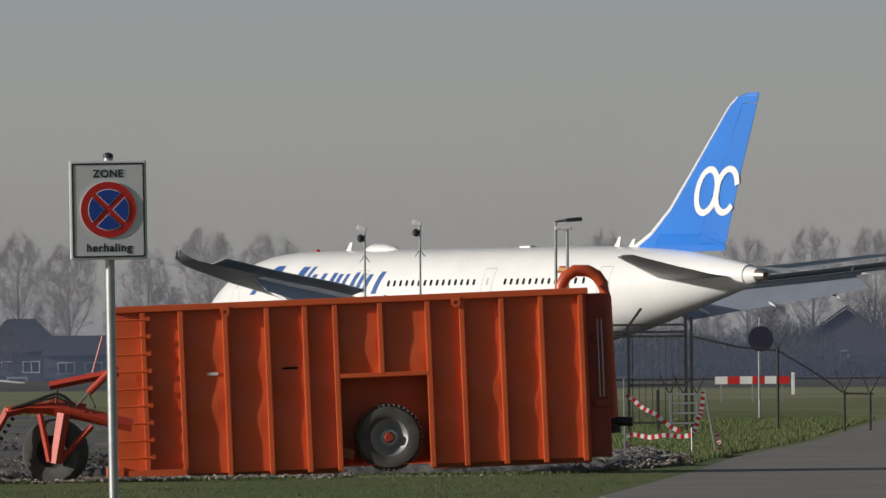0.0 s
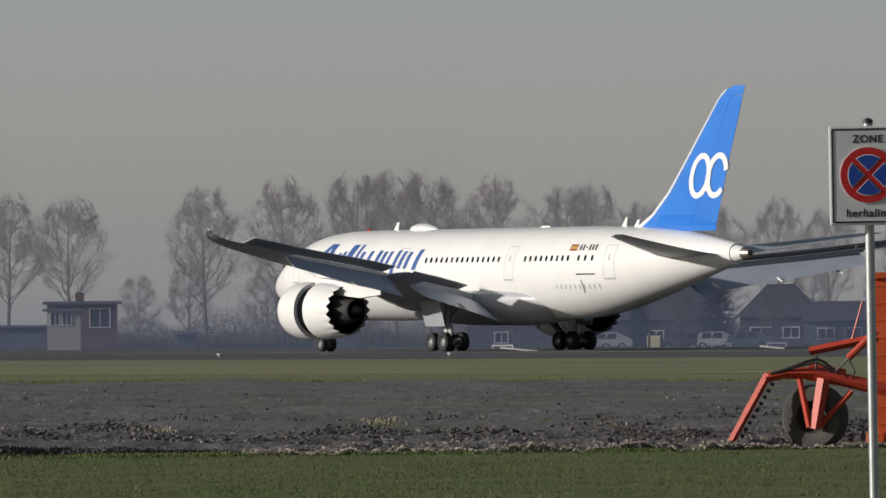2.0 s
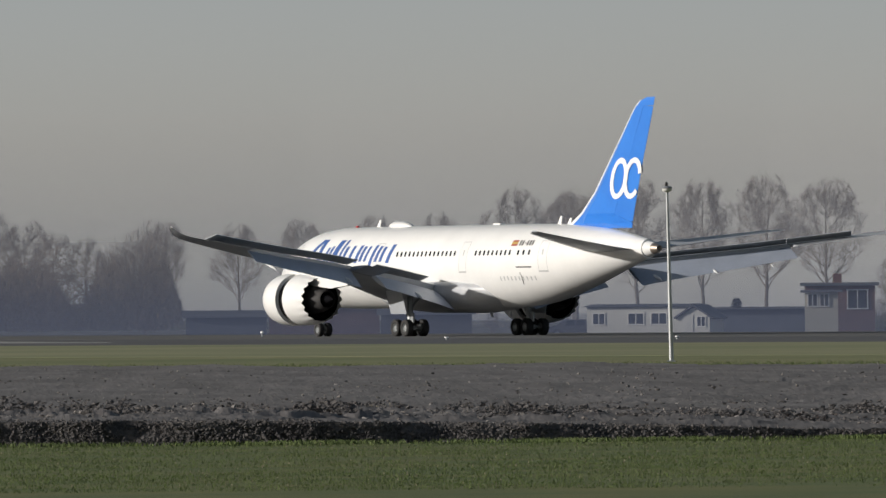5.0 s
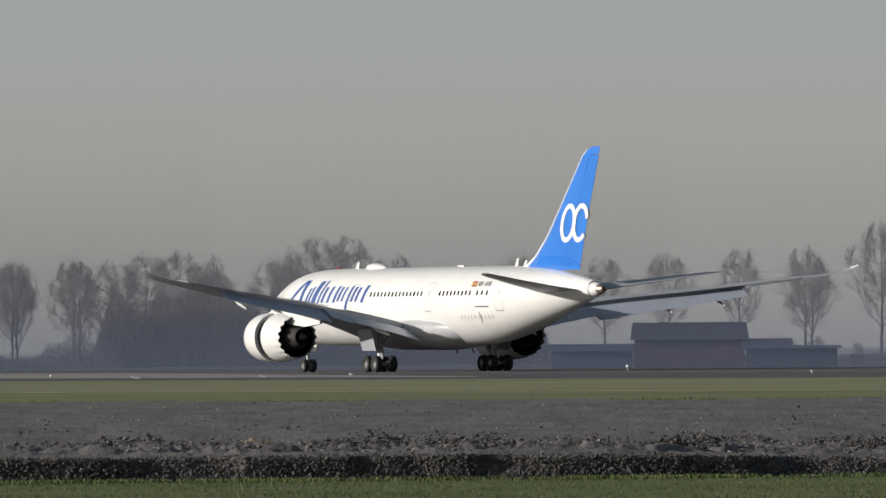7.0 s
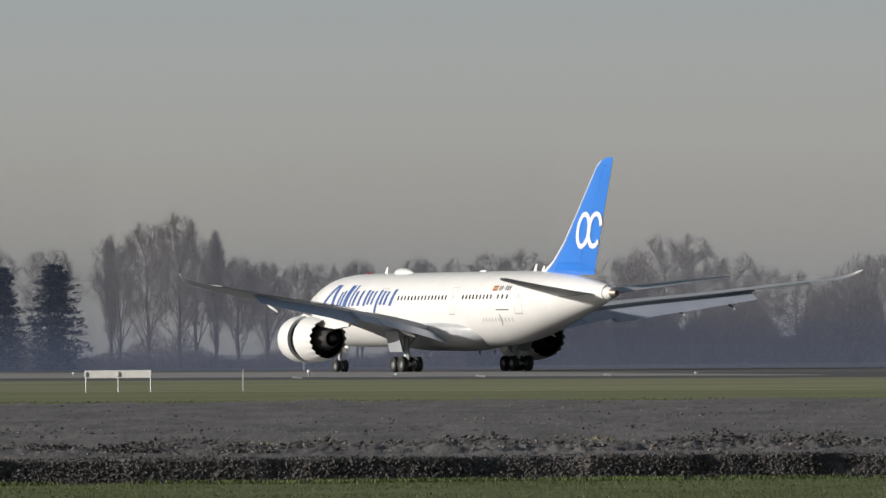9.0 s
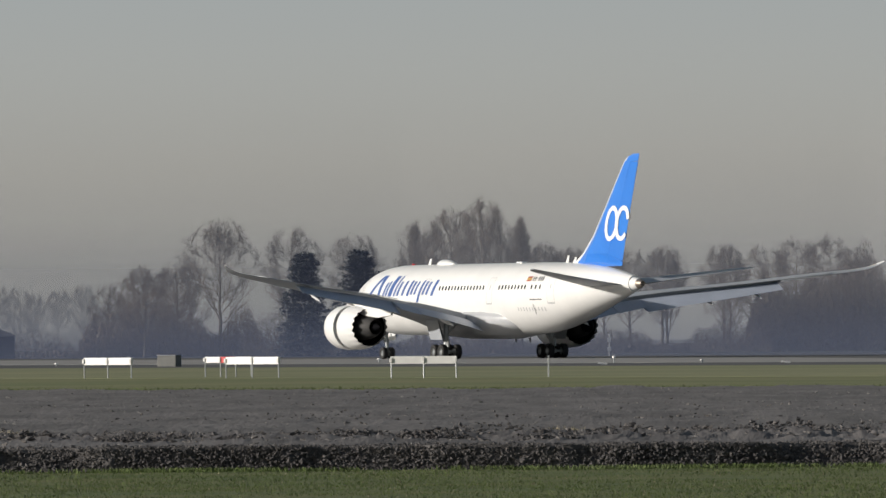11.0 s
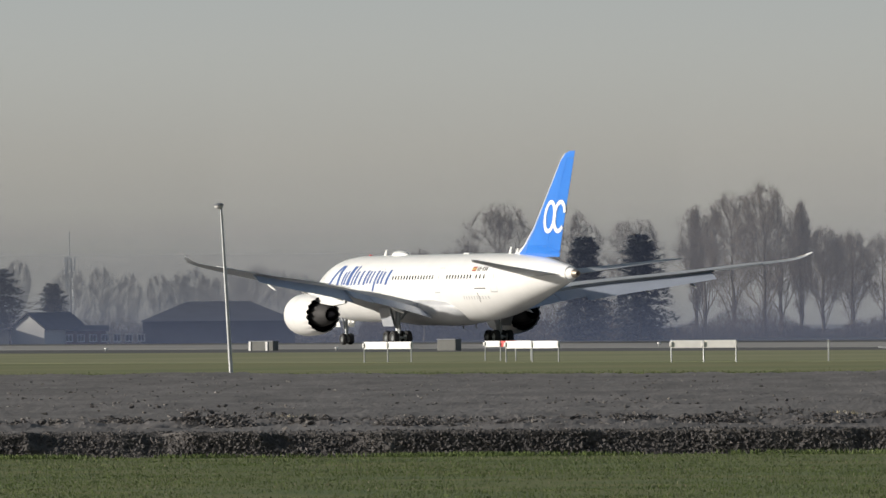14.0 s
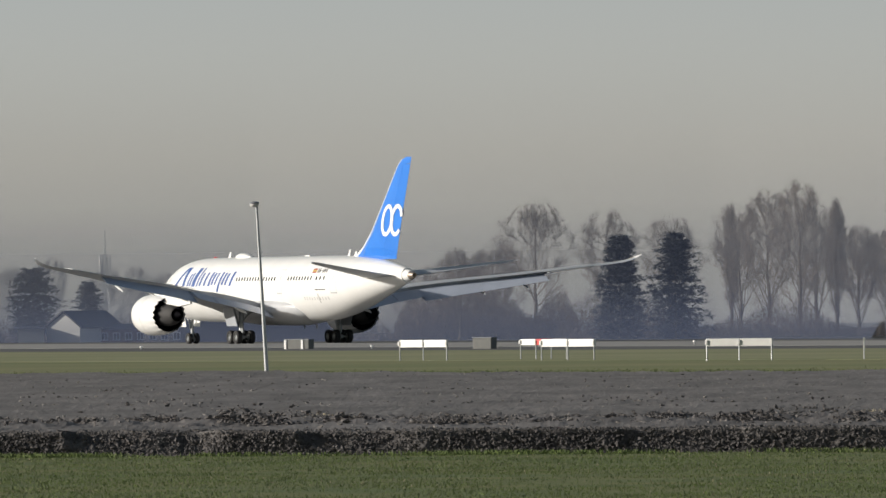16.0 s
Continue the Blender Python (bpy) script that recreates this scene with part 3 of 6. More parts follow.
def wheel_mesh(r, w, rim=0.52, seg=28):
    """Tyre and hub profiles round the x axis."""
    turn = pose(0, 0, 0, 0, 0, 90)
    tyre, hub = bmesh.new(), bmesh.new()
    lathe(tyre, [(-w * 0.42, r * rim), (-w * 0.5, r * 0.72), (-w * 0.47, r * 0.92), (-w * 0.33, r), (w * 0.33, r), (w * 0.47, r * 0.92), (w * 0.5, r * 0.72), (w * 0.42, r * rim)], turn, seg, close=True)
    lathe(hub, [(-w * 0.40, r * rim), (-w * 0.30, r * rim * 0.9), (-w * 0.12, r * 0.34), (-w * 0.3, r * 0.24), (-w * 0.32, 0.002), (w * 0.32, 0.002), (w * 0.3, r * 0.24), (w * 0.12, r * 0.34), (w * 0.30, r * rim * 0.9), (w * 0.40, r * rim)], turn, seg, close=True)
    return tyre, hub


spoilers, flaps, flaperons, sleeves, rolling = [], [], [], [], []


def rudder_chord(z):
    return 2.3 - 0.14 * (z - 8)


def fin_half(u, z):
    """Half thickness of the fin and rudder at a place on its side."""
    le = float(np.interp(z, [8.6, 10, 12, 14, 15.8], [-17.1, -19.0, -21.0, -22.95, -24.7]))
    te = float(np.interp(z, [8.6, 10, 12, 14, 15.8], [-24.5, -25.0, -25.75, -26.6, -27.3]))
    half = float(np.interp(z, [8.6, 10, 12, 14, 15.8], [0.44, 0.42, 0.36, 0.29, 0.22]))
    hinge = te + rudder_chord(z)
    c = (le - u) / (le - hinge)
    if c < 1:
        return half * float(np.interp(c, [0, 0.06, 0.25, 0.6, 1.0], [0, 0.5, 1, 0.92, 0.75]))
    return 0.74 * half * max(0.05, (u - te) / (hinge - te))


def airliner():
    top = thing("airliner", "white twin-engine airliner with a blue tail rolling out on the runway", "airliner")
    # fuselage
    bm = bmesh.new()
    rings = []
    for u in np.concatenate([np.linspace(28.55, 24, 22), np.linspace(23.5, 15, 14), np.linspace(13, -8, 12), np.linspace(-9, -26.6, 30)]):
        w, h, c = hull(u)
        rings.append([(w * math.cos(a), u, c + h * math.sin(a)) for a in np.linspace(0, 2 * math.pi, 56, endpoint=False)])
    loft(bm, rings)
    part("fuselage", bm, M["white"], top, "glossy white fuselage", True)
    bm = bmesh.new()
    lathe(bm, [(-26.5, 0.58), (-27.0, 0.49), (-27.45, 0.40)], Matrix.Translation((0, 0, 6.08)), 28)
    part("tail_cone", bm, M["white"], top, "white tail cone", True)
    bm = bmesh.new()
    lathe(bm, [(-27.45, 0.395), (-27.85, 0.31), (-28.15, 0.23), (-28.15, 0.18), (-27.9, 0.01)], Matrix.Translation((0, 0, 6.08)), 28)
    part("exhaust_cone", bm, M["titanium"], top, "bare metal tail exhaust", True)
    # belly fairing
    bm = bmesh.new()
    rings = []
    for u, w, h in [(12.2, 0.6, 0.15), (11, 1.7, 0.8), (8.5, 2.75, 1.35), (4, 3.25, 1.62), (-2, 3.3, 1.66), (-5.5, 2.9, 1.4), (-8, 1.9, 0.9), (-9.6, 0.7, 0.25)]:
        rings.append([(w * math.copysign(abs(math.cos(a)) ** 0.75, math.cos(a)), u, 3.30 + h * math.copysign(abs(math.sin(a)) ** 0.8, math.sin(a)) * (1.0 if math.sin(a) < 0 else 0.55)) for a in np.linspace(0, 2 * math.pi, 40, endpoint=False)])
    loft(bm, rings)
    part("belly_fairing", bm, M["belly"], top, "pale grey belly fairing", True)
    # wings
    for side in (-1, 1):
        bm = bmesh.new()
        vs = [1.5, 2.9, 4.5, 7, 9.8, 13, 17, 20, 22.1]
        loft(bm, [wing_ring(v, side, cut=0.76) for v in vs])
        part("wing", bm, M["wing_grey"], top, "light grey swept wing", False)
        bm = bmesh.new()
        loft(bm, [wing_ring(v, side) for v in (22.12, 23.5, 25.5, 26.5, 27.5, 28.4, 29.0, 29.5, 29.8, 30.06)])
        part("wing_tip", bm, M["wing_grey"], top, "grey raked wing tip", False)
        bm = bmesh.new()
        rod(bm, (side * 29.7, -11.3, wing_z(29.7) + 0.03), (side * 30.1, -11.85, wing_z(30.06) + 0.05), 0.07, 0.05, 10)
        part("tip_light", bm, M["board_white"], top, "white wing tip light", True)
        bm = bmesh.new()
        tube(bm, [(side * v, edge(LEAD, v) - 0.06, wing_z(v) + 0.01) for v in (3.2, 6, 9.8, 15, 20, 25.5, 27.5, 29.2, 30.0)], [0.2, 0.18, 0.15, 0.12, 0.1, 0.08, 0.07, 0.06, 0.05], 8)
        part("leading_edge", bm, M["steel"], top, "polished metal leading edge", True)
        flap_sets = [("flap", 3.3, 9.0, 0.75, 0.12, 18, 1.1), ("flaperon", 9.1, 11.3, 0.76, 0.08, 20, 1.12), ("flap", 11.4, 22.0, 0.735, 0.06, 27, 1.2)]
        for name, v0, v1, start, drop, turn, length in flap_sets:
            bm = bmesh.new()
            m = flap(bm, v0, v1, side, start, drop, turn, length)
            ob = part(name, bm, M["flap_grey"], top, "lowered pale grey flap")
            ob.matrix_local = m
            (flaperons if name == "flaperon" else flaps).append((ob, m))
        for v, s in ((6.2, 0.72), (12.6, 0.66), (16.4, 0.58), (20.2, 0.48)):  # flap track fairings
            bm = bmesh.new()
            te, z = edge(TRAIL, v), wing_z(v)
            pts = [(side * v, te + 4.2 * s, z - 0.35), (side * v, te + 2.6 * s, z - 0.70), (side * v, te + 1.0 * s, z - 0.92), (side * v, te - 0.1 * s, z - 1.08), (side * v, te - 0.6 * s, z - 1.22)]
            tube(bm, pts, [0.05 * s, 0.2 * s, 0.22 * s, 0.13 * s, 0.02], 10)
            part("flap_fairing", bm, M["white"], top, "white flap track fairing", True)
        # spoilers hinge at their front edge
        for v0, v1 in ((3.9, 6.4), (6.4, 8.9), (11.0, 13.2), (13.2, 15.4), (15.4, 17.6), (17.6, 19.8), (19.8, 22.0), (22.1, 26.2)):
            le0, te0, le1, te1 = edge(LEAD, v0), edge(TRAIL, v0), edge(LEAD, v1), edge(TRAIL, v1)
            h0 = Vector((side * v0, le0 - 0.66 * (le0 - te0), wing_z(v0) + 0.045 * (le0 - te0) * 0.9))
            h1 = Vector((side * v1, le1 - 0.66 * (le1 - te1), wing_z(v1) + 0.045 * (le1 - te1) * 0.9))
            along_x = (h1 - h0).normalized()
            if side < 0:
                along_x = -along_x
            back = Vector((0, -1, -0.07))
            back = (back - along_x * back.dot(along_x)).normalized()
            up = along_x.cross(-back).normalized()
            m = Matrix((along_x, -back, up)).transposed().to_4x4()
            m.translation = (h0 + h1) / 2
            bm = bmesh.new()
            box(bm, (0, -0.5, 0.0), ((h1 - h0).length * 1.02, 1.0, 0.05), bevel=0.015)
            ob = part("spoiler" if v1 < 25 else "aileron", bm, M["wing_grey"], top, "grey spoiler panel above the flap" if v1 < 25 else "grey aileron near the wing tip")
            ob.matrix_local = m
            spoilers.append((ob, m))
    # tail
    bm = bmesh.new()
    fin = [(7.55, -13.9, -24.2, 0.10), (7.9, -15.6, -24.3, 0.38), (8.6, -17.1, -24.5, 0.44), (10.0, -19.0, -25.0, 0.42), (12.0, -21.0, -25.75, 0.36), (14.0, -22.95, -26.6, 0.29), (15.8, -24.7, -27.3, 0.22), (16.10, -25.05, -27.45, 0.2), (16.13, -25.1, -27.46, 0.2), (16.5, -25.65, -27.6, 0.16), (16.72, -26.5, -27.7, 0.05)]
    rings = []
    for z, le, te, half in fin:
        te += rudder_chord(z) if 8.0 < z < 16.12 else 0.0
        ch = le - te
        end = 0.75 if 8.0 < z < 16.12 else 0.06
        rings.append([(half * k * s2, le - c * ch, z) for c, k, s2 in ((0, 0, 1), (0.06, 0.5, 1), (0.25, 1, 1), (0.6, 0.92 if end > 0.5 else 0.6, 1), (1.0, end, 1), (1.0, end, -1), (0.6, 0.92 if end > 0.5 else 0.6, -1), (0.25, 1, -1), (0.06, 0.5, -1))])
    loft(bm, rings)
    part("vertical_fin", bm, M["blue"], top, "bright blue vertical fin", False)
    bm = bmesh.new()
    tube(bm, [(0, le + 0.03, z) for z, le, te, half in fin[:-1]], [0.05, 0.16, 0.16, 0.15, 0.13, 0.11, 0.09, 0.08, 0.08, 0.05], 8)
    part("fin_leading_edge", bm, M["white"], top, "white fin leading edge", True)
    bm = bmesh.new()
    rings = []
    for z in (8.0, 8.7, 12.0, 14.0, 16.08):
        ch, half = rudder_chord(z), 0.74 * float(np.interp(z, [f[0] for f in fin], [f[3] for f in fin]))
        te = float(np.interp(z, [f[0] for f in fin], [f[2] for f in fin]))
        rings.append([(half, te + ch - 0.005, z), (half * 0.5, te + ch * 0.5, z), (0.012, te, z), (-0.012, te, z), (-half * 0.5, te + ch * 0.5, z), (-half, te + ch - 0.005, z)])
    loft(bm, rings)
    part("rudder", bm, M["blue"], top, "bright blue rudder")
    for side in (-1, 1):
        bm = bmesh.new()
        rings = []
        for v, le, te, z, t in ((0.8, -19.2, -25.6, 6.05, 0.30), (1.8, -19.9, -25.6, 6.15, 0.30), (5.5, -23.2, -26.9, 6.66, 0.2), (9.2, -26.3, -28.3, 7.2, 0.11), (9.9, -27.6, -28.6, 7.31, 0.04)):
            ch = le - te
            rings.append([(side * v, le - c * ch, z + t * h / 0.06) for c, h in FOIL])
        loft(bm, rings)
        part("tailplane", bm, M["wing_grey"], top, "grey swept tailplane", False)
        bm = bmesh.new()
        tube(bm, [(side * v, le, z) for v, le, z in ((1.9, -19.95, 6.16), (5.5, -23.15, 6.66), (9.2, -26.25, 7.2))], [0.12, 0.09, 0.05], 8)
        part("tailplane_leading_edge", bm, M["steel"], top, "polished metal leading edge", True)
    # engines
    for side in (-1, 1):
        c = Matrix.Translation((side * 9.75, 0, 2.72))
        bm = bmesh.new()
        lathe(bm, [(8.02, 1.88), (8.9, 1.90), (9.8, 1.82), (10.35, 1.68), (10.58, 1.52), (10.5, 1.42), (10.2, 1.38), (9.2, 1.44), (8.02, 1.46)], c, 48, close=True)
        part("engine_cowl", bm, M["white"], top, "white engine inlet cowl", True)
        bm = bmesh.new()
        lathe(bm, [(5.9, 1.44), (8.1, 1.44), (8.1, 1.62), (5.9, 1.50)], c, 48, close=True)
        part("reverser_cascade", bm, M["black"], top, "black thrust reverser opening", True)
        bm = bmesh.new()
        rings, teeth = [], 18
        for y, r, amp in ((0.0, 1.87, 0), (-0.8, 1.85, 0), (-1.7, 1.76, 0), (-2.35, 1.64, 0.16), (-2.62, 1.58, 0.42), (-2.50, 1.55, 0.42), (-2.0, 1.60, 0), (0.0, 1.68, 0)):
            ring = []
            for k in range(108):
                a = 2 * math.pi * k / 108
                wave = abs(((a * teeth / (2 * math.pi)) % 1) * 2 - 1)
                ring.append((r * math.cos(a), y - amp * (wave - 0.5), r * math.sin(a)))
            rings.append(ring)
        loft(bm, rings + [rings[0]], cap=False)
        bmesh.ops.remove_doubles(bm, verts=bm.verts, dist=0.001)
        sleeve = part("reverser_sleeve", bm, M["white"], top, "white sliding reverser sleeve with a chevron nozzle", True)
        sleeves.append((sleeve, side))
        # liner, core, plug and bulkhead carry the duct's shade in their colour
        bm = bmesh.new()
        lathe(bm, [(-0.1, 1.66), (-1.2, 1.62), (-2.2, 1.545), (-2.2, 1.535), (-1.2, 1.60), (-0.1, 1.64)], None, 40, close=True)
        liner = part("duct_liner", bm, M["black"], sleeve, "duct liner coloured black for the shade inside", True)
        bm = bmesh.new()
        lathe(bm, [(7.2, 0.9), (5.6, 1.08), (4.6, 0.95), (3.8, 0.74), (3.5, 0.66), (3.45, 0.60), (4.2, 0.5), (4.8, 0.42)], c, 36)
        part("core_nozzle", bm, M["near_black"], top, "core nozzle coloured near-black for the shade in the duct", True)
        bm = bmesh.new()
        lathe(bm, [(4.4, 0.46), (3.6, 0.38), (3.0, 0.22), (2.6, 0.03)], c, 24)
        part("exhaust_plug", bm, M["black"], top, "exhaust plug coloured black for the shade in the duct", True)
        bm = bmesh.new()
        lathe(bm, [(6.6, 1.45), (6.6, 0.4), (6.4, 0.02)], c, 36)
        part("engine_bulkhead", bm, M["black"], top, "duct behind the fan coloured black for its shade", True)
        bm = bmesh.new()
        rings = []
        for y, w, z0, z1 in ((9.2, 0.10, 4.4, 4.66), (7.6, 0.28, 4.2, 4.85), (5.0, 0.34, 3.7, 4.62), (2.5, 0.30, 3.5, 4.3), (0.2, 0.10, 3.7, 4.05)):
            x = side * 9.75
            rings.append([(x - w, y, z0), (x + w, y, z0), (x + w, y, z1), (x - w, y, z1)])
        loft(bm, rings)
        part("pylon", bm, M["white"], top, "white engine pylon")
    # undercarriage
    tyre, hub = wheel_mesh(0.62, 0.50)
    tyre_mesh, hub_mesh = bpy.data.meshes.new("wheel"), bpy.data.meshes.new("hub")
    for b, me, mt in ((tyre, tyre_mesh, M["tyre"]), (hub, hub_mesh, M["galvanised"])):
        bmesh.ops.recalc_face_normals(b, faces=b.faces)
        b.to_mesh(me)
        b.free()
        me.materials.append(mt)

    def wheel(gear, x, y, r=0.62):
        w = new("wheel", tyre_mesh)
        w.parent = gear
        w.scale = (r / 0.62,) * 3 if r == 0.62 else (0.8, r / 0.62, r / 0.62)
        w.location = (x, y, r)
        h = new("hub", hub_mesh)
        h.parent = gear
        h.scale, h.location = w.scale, w.location
        rolling.extend([w])
        return w

    for side in (-1, 1):
        bm = bmesh.new()
        x = side * 4.9
        rod(bm, (x, 0, 0.75), (x - side * 0.15, 0.15, 3.3), 0.20, 0.24, 14)
        rod(bm, (x, -0.75, 0.62), (x, 0.75, 0.62), 0.16, seg=10)
        rod(bm, (x, 0.1, 1.9), (x - side * 1.3, 0.2, 3.2), 0.10)
        rod(bm, (x, 0.2, 1.3), (x, 1.6, 3.2), 0.09)
        box(bm, (x, -0.35, 1.35), (0.12, 0.5, 0.7))
        rod(bm, (x - 0.75, 0.75, 0.62), (x + 0.75, 0.75, 0.62), 0.10)
        rod(bm, (x - 0.75, -0.75, 0.62), (x + 0.75, -0.75, 0.62), 0.10)
        gear = part("main_gear", bm, M["galvanised"], top, "grey main landing gear leg")
        for dx in (-0.64, 0.64):
            for dy in (-0.75, 0.75):
                wheel(gear, x + dx, dy)
        bm = bmesh.new()
        box(bm, (x + side * 0.95, 0.25, 2.45), (0.06, 2.4, 1.7), (0, side * 14, 0), bevel=0.02)
        part("gear_door", bm, M["wing_grey"], top, "grey gear door")
    bm = bmesh.new()
    rod(bm, (0, 22.78, 0.5), (0, 22.95, 2.8), 0.13, 0.17, 12)
    rod(bm, (0, 22.8, 1.2), (0, 24.2, 2.6), 0.07)
    rod(bm, (-0.5, 22.78, 0.51), (0.5, 22.78, 0.51), 0.08)
    box(bm, (0, 22.95, 1.55), (0.5, 0.14, 0.25), bevel=0.02)
    nose = part("nose_gear", bm, M["galvanised"], top, "grey nose landing gear leg")
    for dx in (-0.34, 0.34):
        wheel(nose, dx, 22.78, 0.51)
    for side in (-1, 1):
        bm = bmesh.new()
        box(bm, (side * 0.75, 23.6, 2.0), (0.04, 1.9, 0.8), (0, side * 12, 0))
        part("nose_gear_door", bm, M["white"], top, "white nose gear door")
    # windows, doors and prints on both sides
    bm = bmesh.new()
    ring = [bm.verts.new((0.0, 0.115 * math.copysign(abs(math.cos(a)) ** 0.6, math.cos(a)), 0.195 * math.copysign(abs(math.sin(a)) ** 0.7, math.sin(a)))) for a in np.linspace(0, 2 * math.pi, 14, endpoint=False)]
    inner = [bm.verts.new((-0.03, v.co.y * 1.0, v.co.z * 1.0)) for v in ring]
    bm.faces.new(inner)
    for k in range(14):
        bm.faces.new((ring[k], ring[(k + 1) % 14], inner[(k + 1) % 14], inner[k]))
    pane = bpy.data.meshes.new("window")
    bmesh.ops.recalc_face_normals(bm, faces=bm.faces)
    bm.to_mesh(pane)
    bm.free()
    pane.materials.append(M["glass"])
    rows = list(np.arange(-6.06, -11.2, -0.628)) + [-12.26, -13.0, -13.74] + list(np.arange(-2.9, 21.5, 0.628))
    for side in (-1, 1):
        for u in rows:
            if 5.9 < u < 21.2:  # under the title
                continue
            z = 5.93
            p, q = skin(u, z, -0.008, side), skin(u, z + 0.1, -0.008, side)
            ob = new("window", pane)
            ob.parent = top
            tilt = math.atan2(q.x - p.x, q.z - p.z)
            ob.location = p
            ob.rotation_euler = (0, tilt, 0) if side < 0 else (0, tilt, math.pi)
        for u, w in ((-4.25, 1.1), (-15.5, 1.1), (8.9, 1.1), (22.4, 1.0)):
            bm = bmesh.new()
            z0, z1 = 4.55, 6.75
            for a, b, c, d in ((u - w / 2, z0, u + w / 2, z0 + 0.05), (u - w / 2, z1 - 0.04, u + w / 2, z1), (u - w / 2, z0, u - w / 2 + 0.04, z1), (u + w / 2 - 0.04, z0, u + w / 2, z1)):
                patch(bm, ((a, b), (c, b), (c, d), (a, d)), 0.008, 2, 8, side)
            patch(bm, ((u - w / 2, z0 - 0.02), (u + w / 2, z0 - 0.02), (u + w / 2, z0 + 0.09), (u - w / 2, z0 + 0.09)), 0.010, 2, 2, side)
            patch(bm, ((u - 0.08, 5.75), (u + 0.08, 5.75), (u + 0.08, 6.15), (u - 0.08, 6.15)), 0.010, 1, 3, side)
            part("door", bm, M["pale_print"], top, "cabin door outlined in grey")
        # plain blue strokes of the title: foot and head of each, (u, z) from the nose's side to the tail's
        lean = 0.45
        strokes = [((20.6, 5.37), (20.02, 5.37), (17.95, 7.09), (18.5, 7.09)), ((18.55, 5.37), (18.0, 5.37), (17.6, 7.09), (18.15, 7.09))]
        for u, w, z0, z1 in ((17.5, 0.36, 5.37, 6.5), (16.95, 0.36, 5.37, 6.6), (16.35, 0.75, 5.32, 7.02), (15.25, 0.34, 5.32, 7.02), (14.6, 0.42, 5.36, 6.55), (13.6, 0.42, 5.36, 6.6), (12.55, 0.46, 5.34, 6.62), (11.8, 0.42, 5.45, 6.55),
                             (11.05, 0.36, 5.45, 6.55), (10.42, 0.42, 4.78, 6.62), (9.4, 0.42, 5.42, 6.55), (8.65, 0.42, 5.42, 6.5), (7.6, 0.5, 5.32, 6.65)):
            s = lean * (z1 - z0)
            strokes.append(((u, z0), (u - w, z0), (u - w - s, z1), (u - s, z1)))
        for stroke in strokes:
            bm = bmesh.new()
            patch(bm, stroke if side < 0 else [(27.5 - u, z) for u, z in stroke], 0.012, 2, 8, side)
            part("title_stroke", bm, M["title_blue"], top, "dark blue slanted stroke of the title")
        for a, b, z0, z1, mt, off in ((-10.95, -11.8, 6.40, 6.51, "flag_red", 0.012), (-10.95, -11.8, 6.51, 6.69, "flag_yellow", 0.012), (-10.95, -11.8, 6.69, 6.80, "flag_red", 0.012)):
            bm = bmesh.new()
            patch(bm, ((a, z0), (b, z0), (b, z1), (a, z1)), off, 2, 2, side)
            part("flag_stripe", bm, M[mt], top, "red and yellow flag stripe")
        for k in range(6):
            bm = bmesh.new()
            a = -12.05 - 0.34 * k
            patch(bm, ((a, 6.42), (a - 0.2, 6.42), (a - 0.2, 6.78), (a, 6.78)) if k != 2 else ((a, 6.57), (a - 0.2, 6.57), (a - 0.2, 6.63), (a, 6.63)), 0.012, 1, 3, side)
            part("dark_bar", bm, M["dark_print"], top, "dark bar on the rear fuselage")
        for k in range(10):
            bm = bmesh.new()
            a = -9.7 - 0.5 * k
            patch(bm, ((a, 3.95), (a - 0.14, 3.95), (a - 0.14, 4.25), (a, 4.25)), 0.012, 1, 3, side)
            part("grey_bar", bm, M["pale_print"], top, "thin grey bar on the rear fuselage")
        bm = bmesh.new()
        for k in range(7):
            z = 3.68 + 0.12 * k
            bow = -12.35 - 0.22 * math.cos((k - 3) / 3.6)
            patch(bm, ((bow, z), (bow - 0.09, z), (bow - 0.09, z + 0.13), (bow, z + 0.13)), 0.012, 1, 1, side)
        part("arc_print", bm, M["dark_print"], top, "dark arc printed on the rear fuselage")
        bm = bmesh.new()
        patch(bm, ((-12.1, 4.85), (-14.1, 4.85), (-14.1, 4.94), (-12.1, 4.94)), 0.012, 4, 1, side)
        part("service_print", bm, M["dark_print"], top, "small dark service marking")
    # the emblem on the fin: a closed white oval and an open one hooked into it
    for side in (-1, 1):
        def on_fin(u, z):
            return (side * (fin_half(u, z) + proud), u, z)
        for cu, ru, a0, a1, proud in ((-22.95, 1.10, 0.0, 360.0, 0.035), (-24.62, 1.02, -42.0, -345.0, 0.05)):
            bm = bmesh.new()
            n = 44
            inner, outer = [], []
            for k in range(n + 1):
                a = radians(a0 + (a1 - a0) * k / n)
                for ring, f, g in ((outer, 1.0, 1.0), (inner, 0.60, 0.74)):
                    z = 11.05 + 1.45 * g * math.sin(a)
                    u = cu - ru * f * math.cos(a) - 0.30 * (z - 11.05)
                    ring.append(bm.verts.new(on_fin(u, z)))
            for k in range(n):
                bm.faces.new((outer[k], outer[k + 1], inner[k + 1], inner[k]))
            part("emblem_ring", bm, M["board_white"], top, "white ring of the tail emblem")
    # fittings on the roof and belly
    bm = bmesh.new()
    lathe(bm, [(1.3, 0.02), (1.0, 0.32), (0.4, 0.46), (-0.6, 0.44), (-1.5, 0.25), (-1.9, 0.03)], Matrix.Translation((0, 10.6, 7.96)) @ Matrix.Diagonal((1.25, 1, 0.9, 1)), 24)
    part("radome", bm, M["white"], top, "white satellite radome", True)
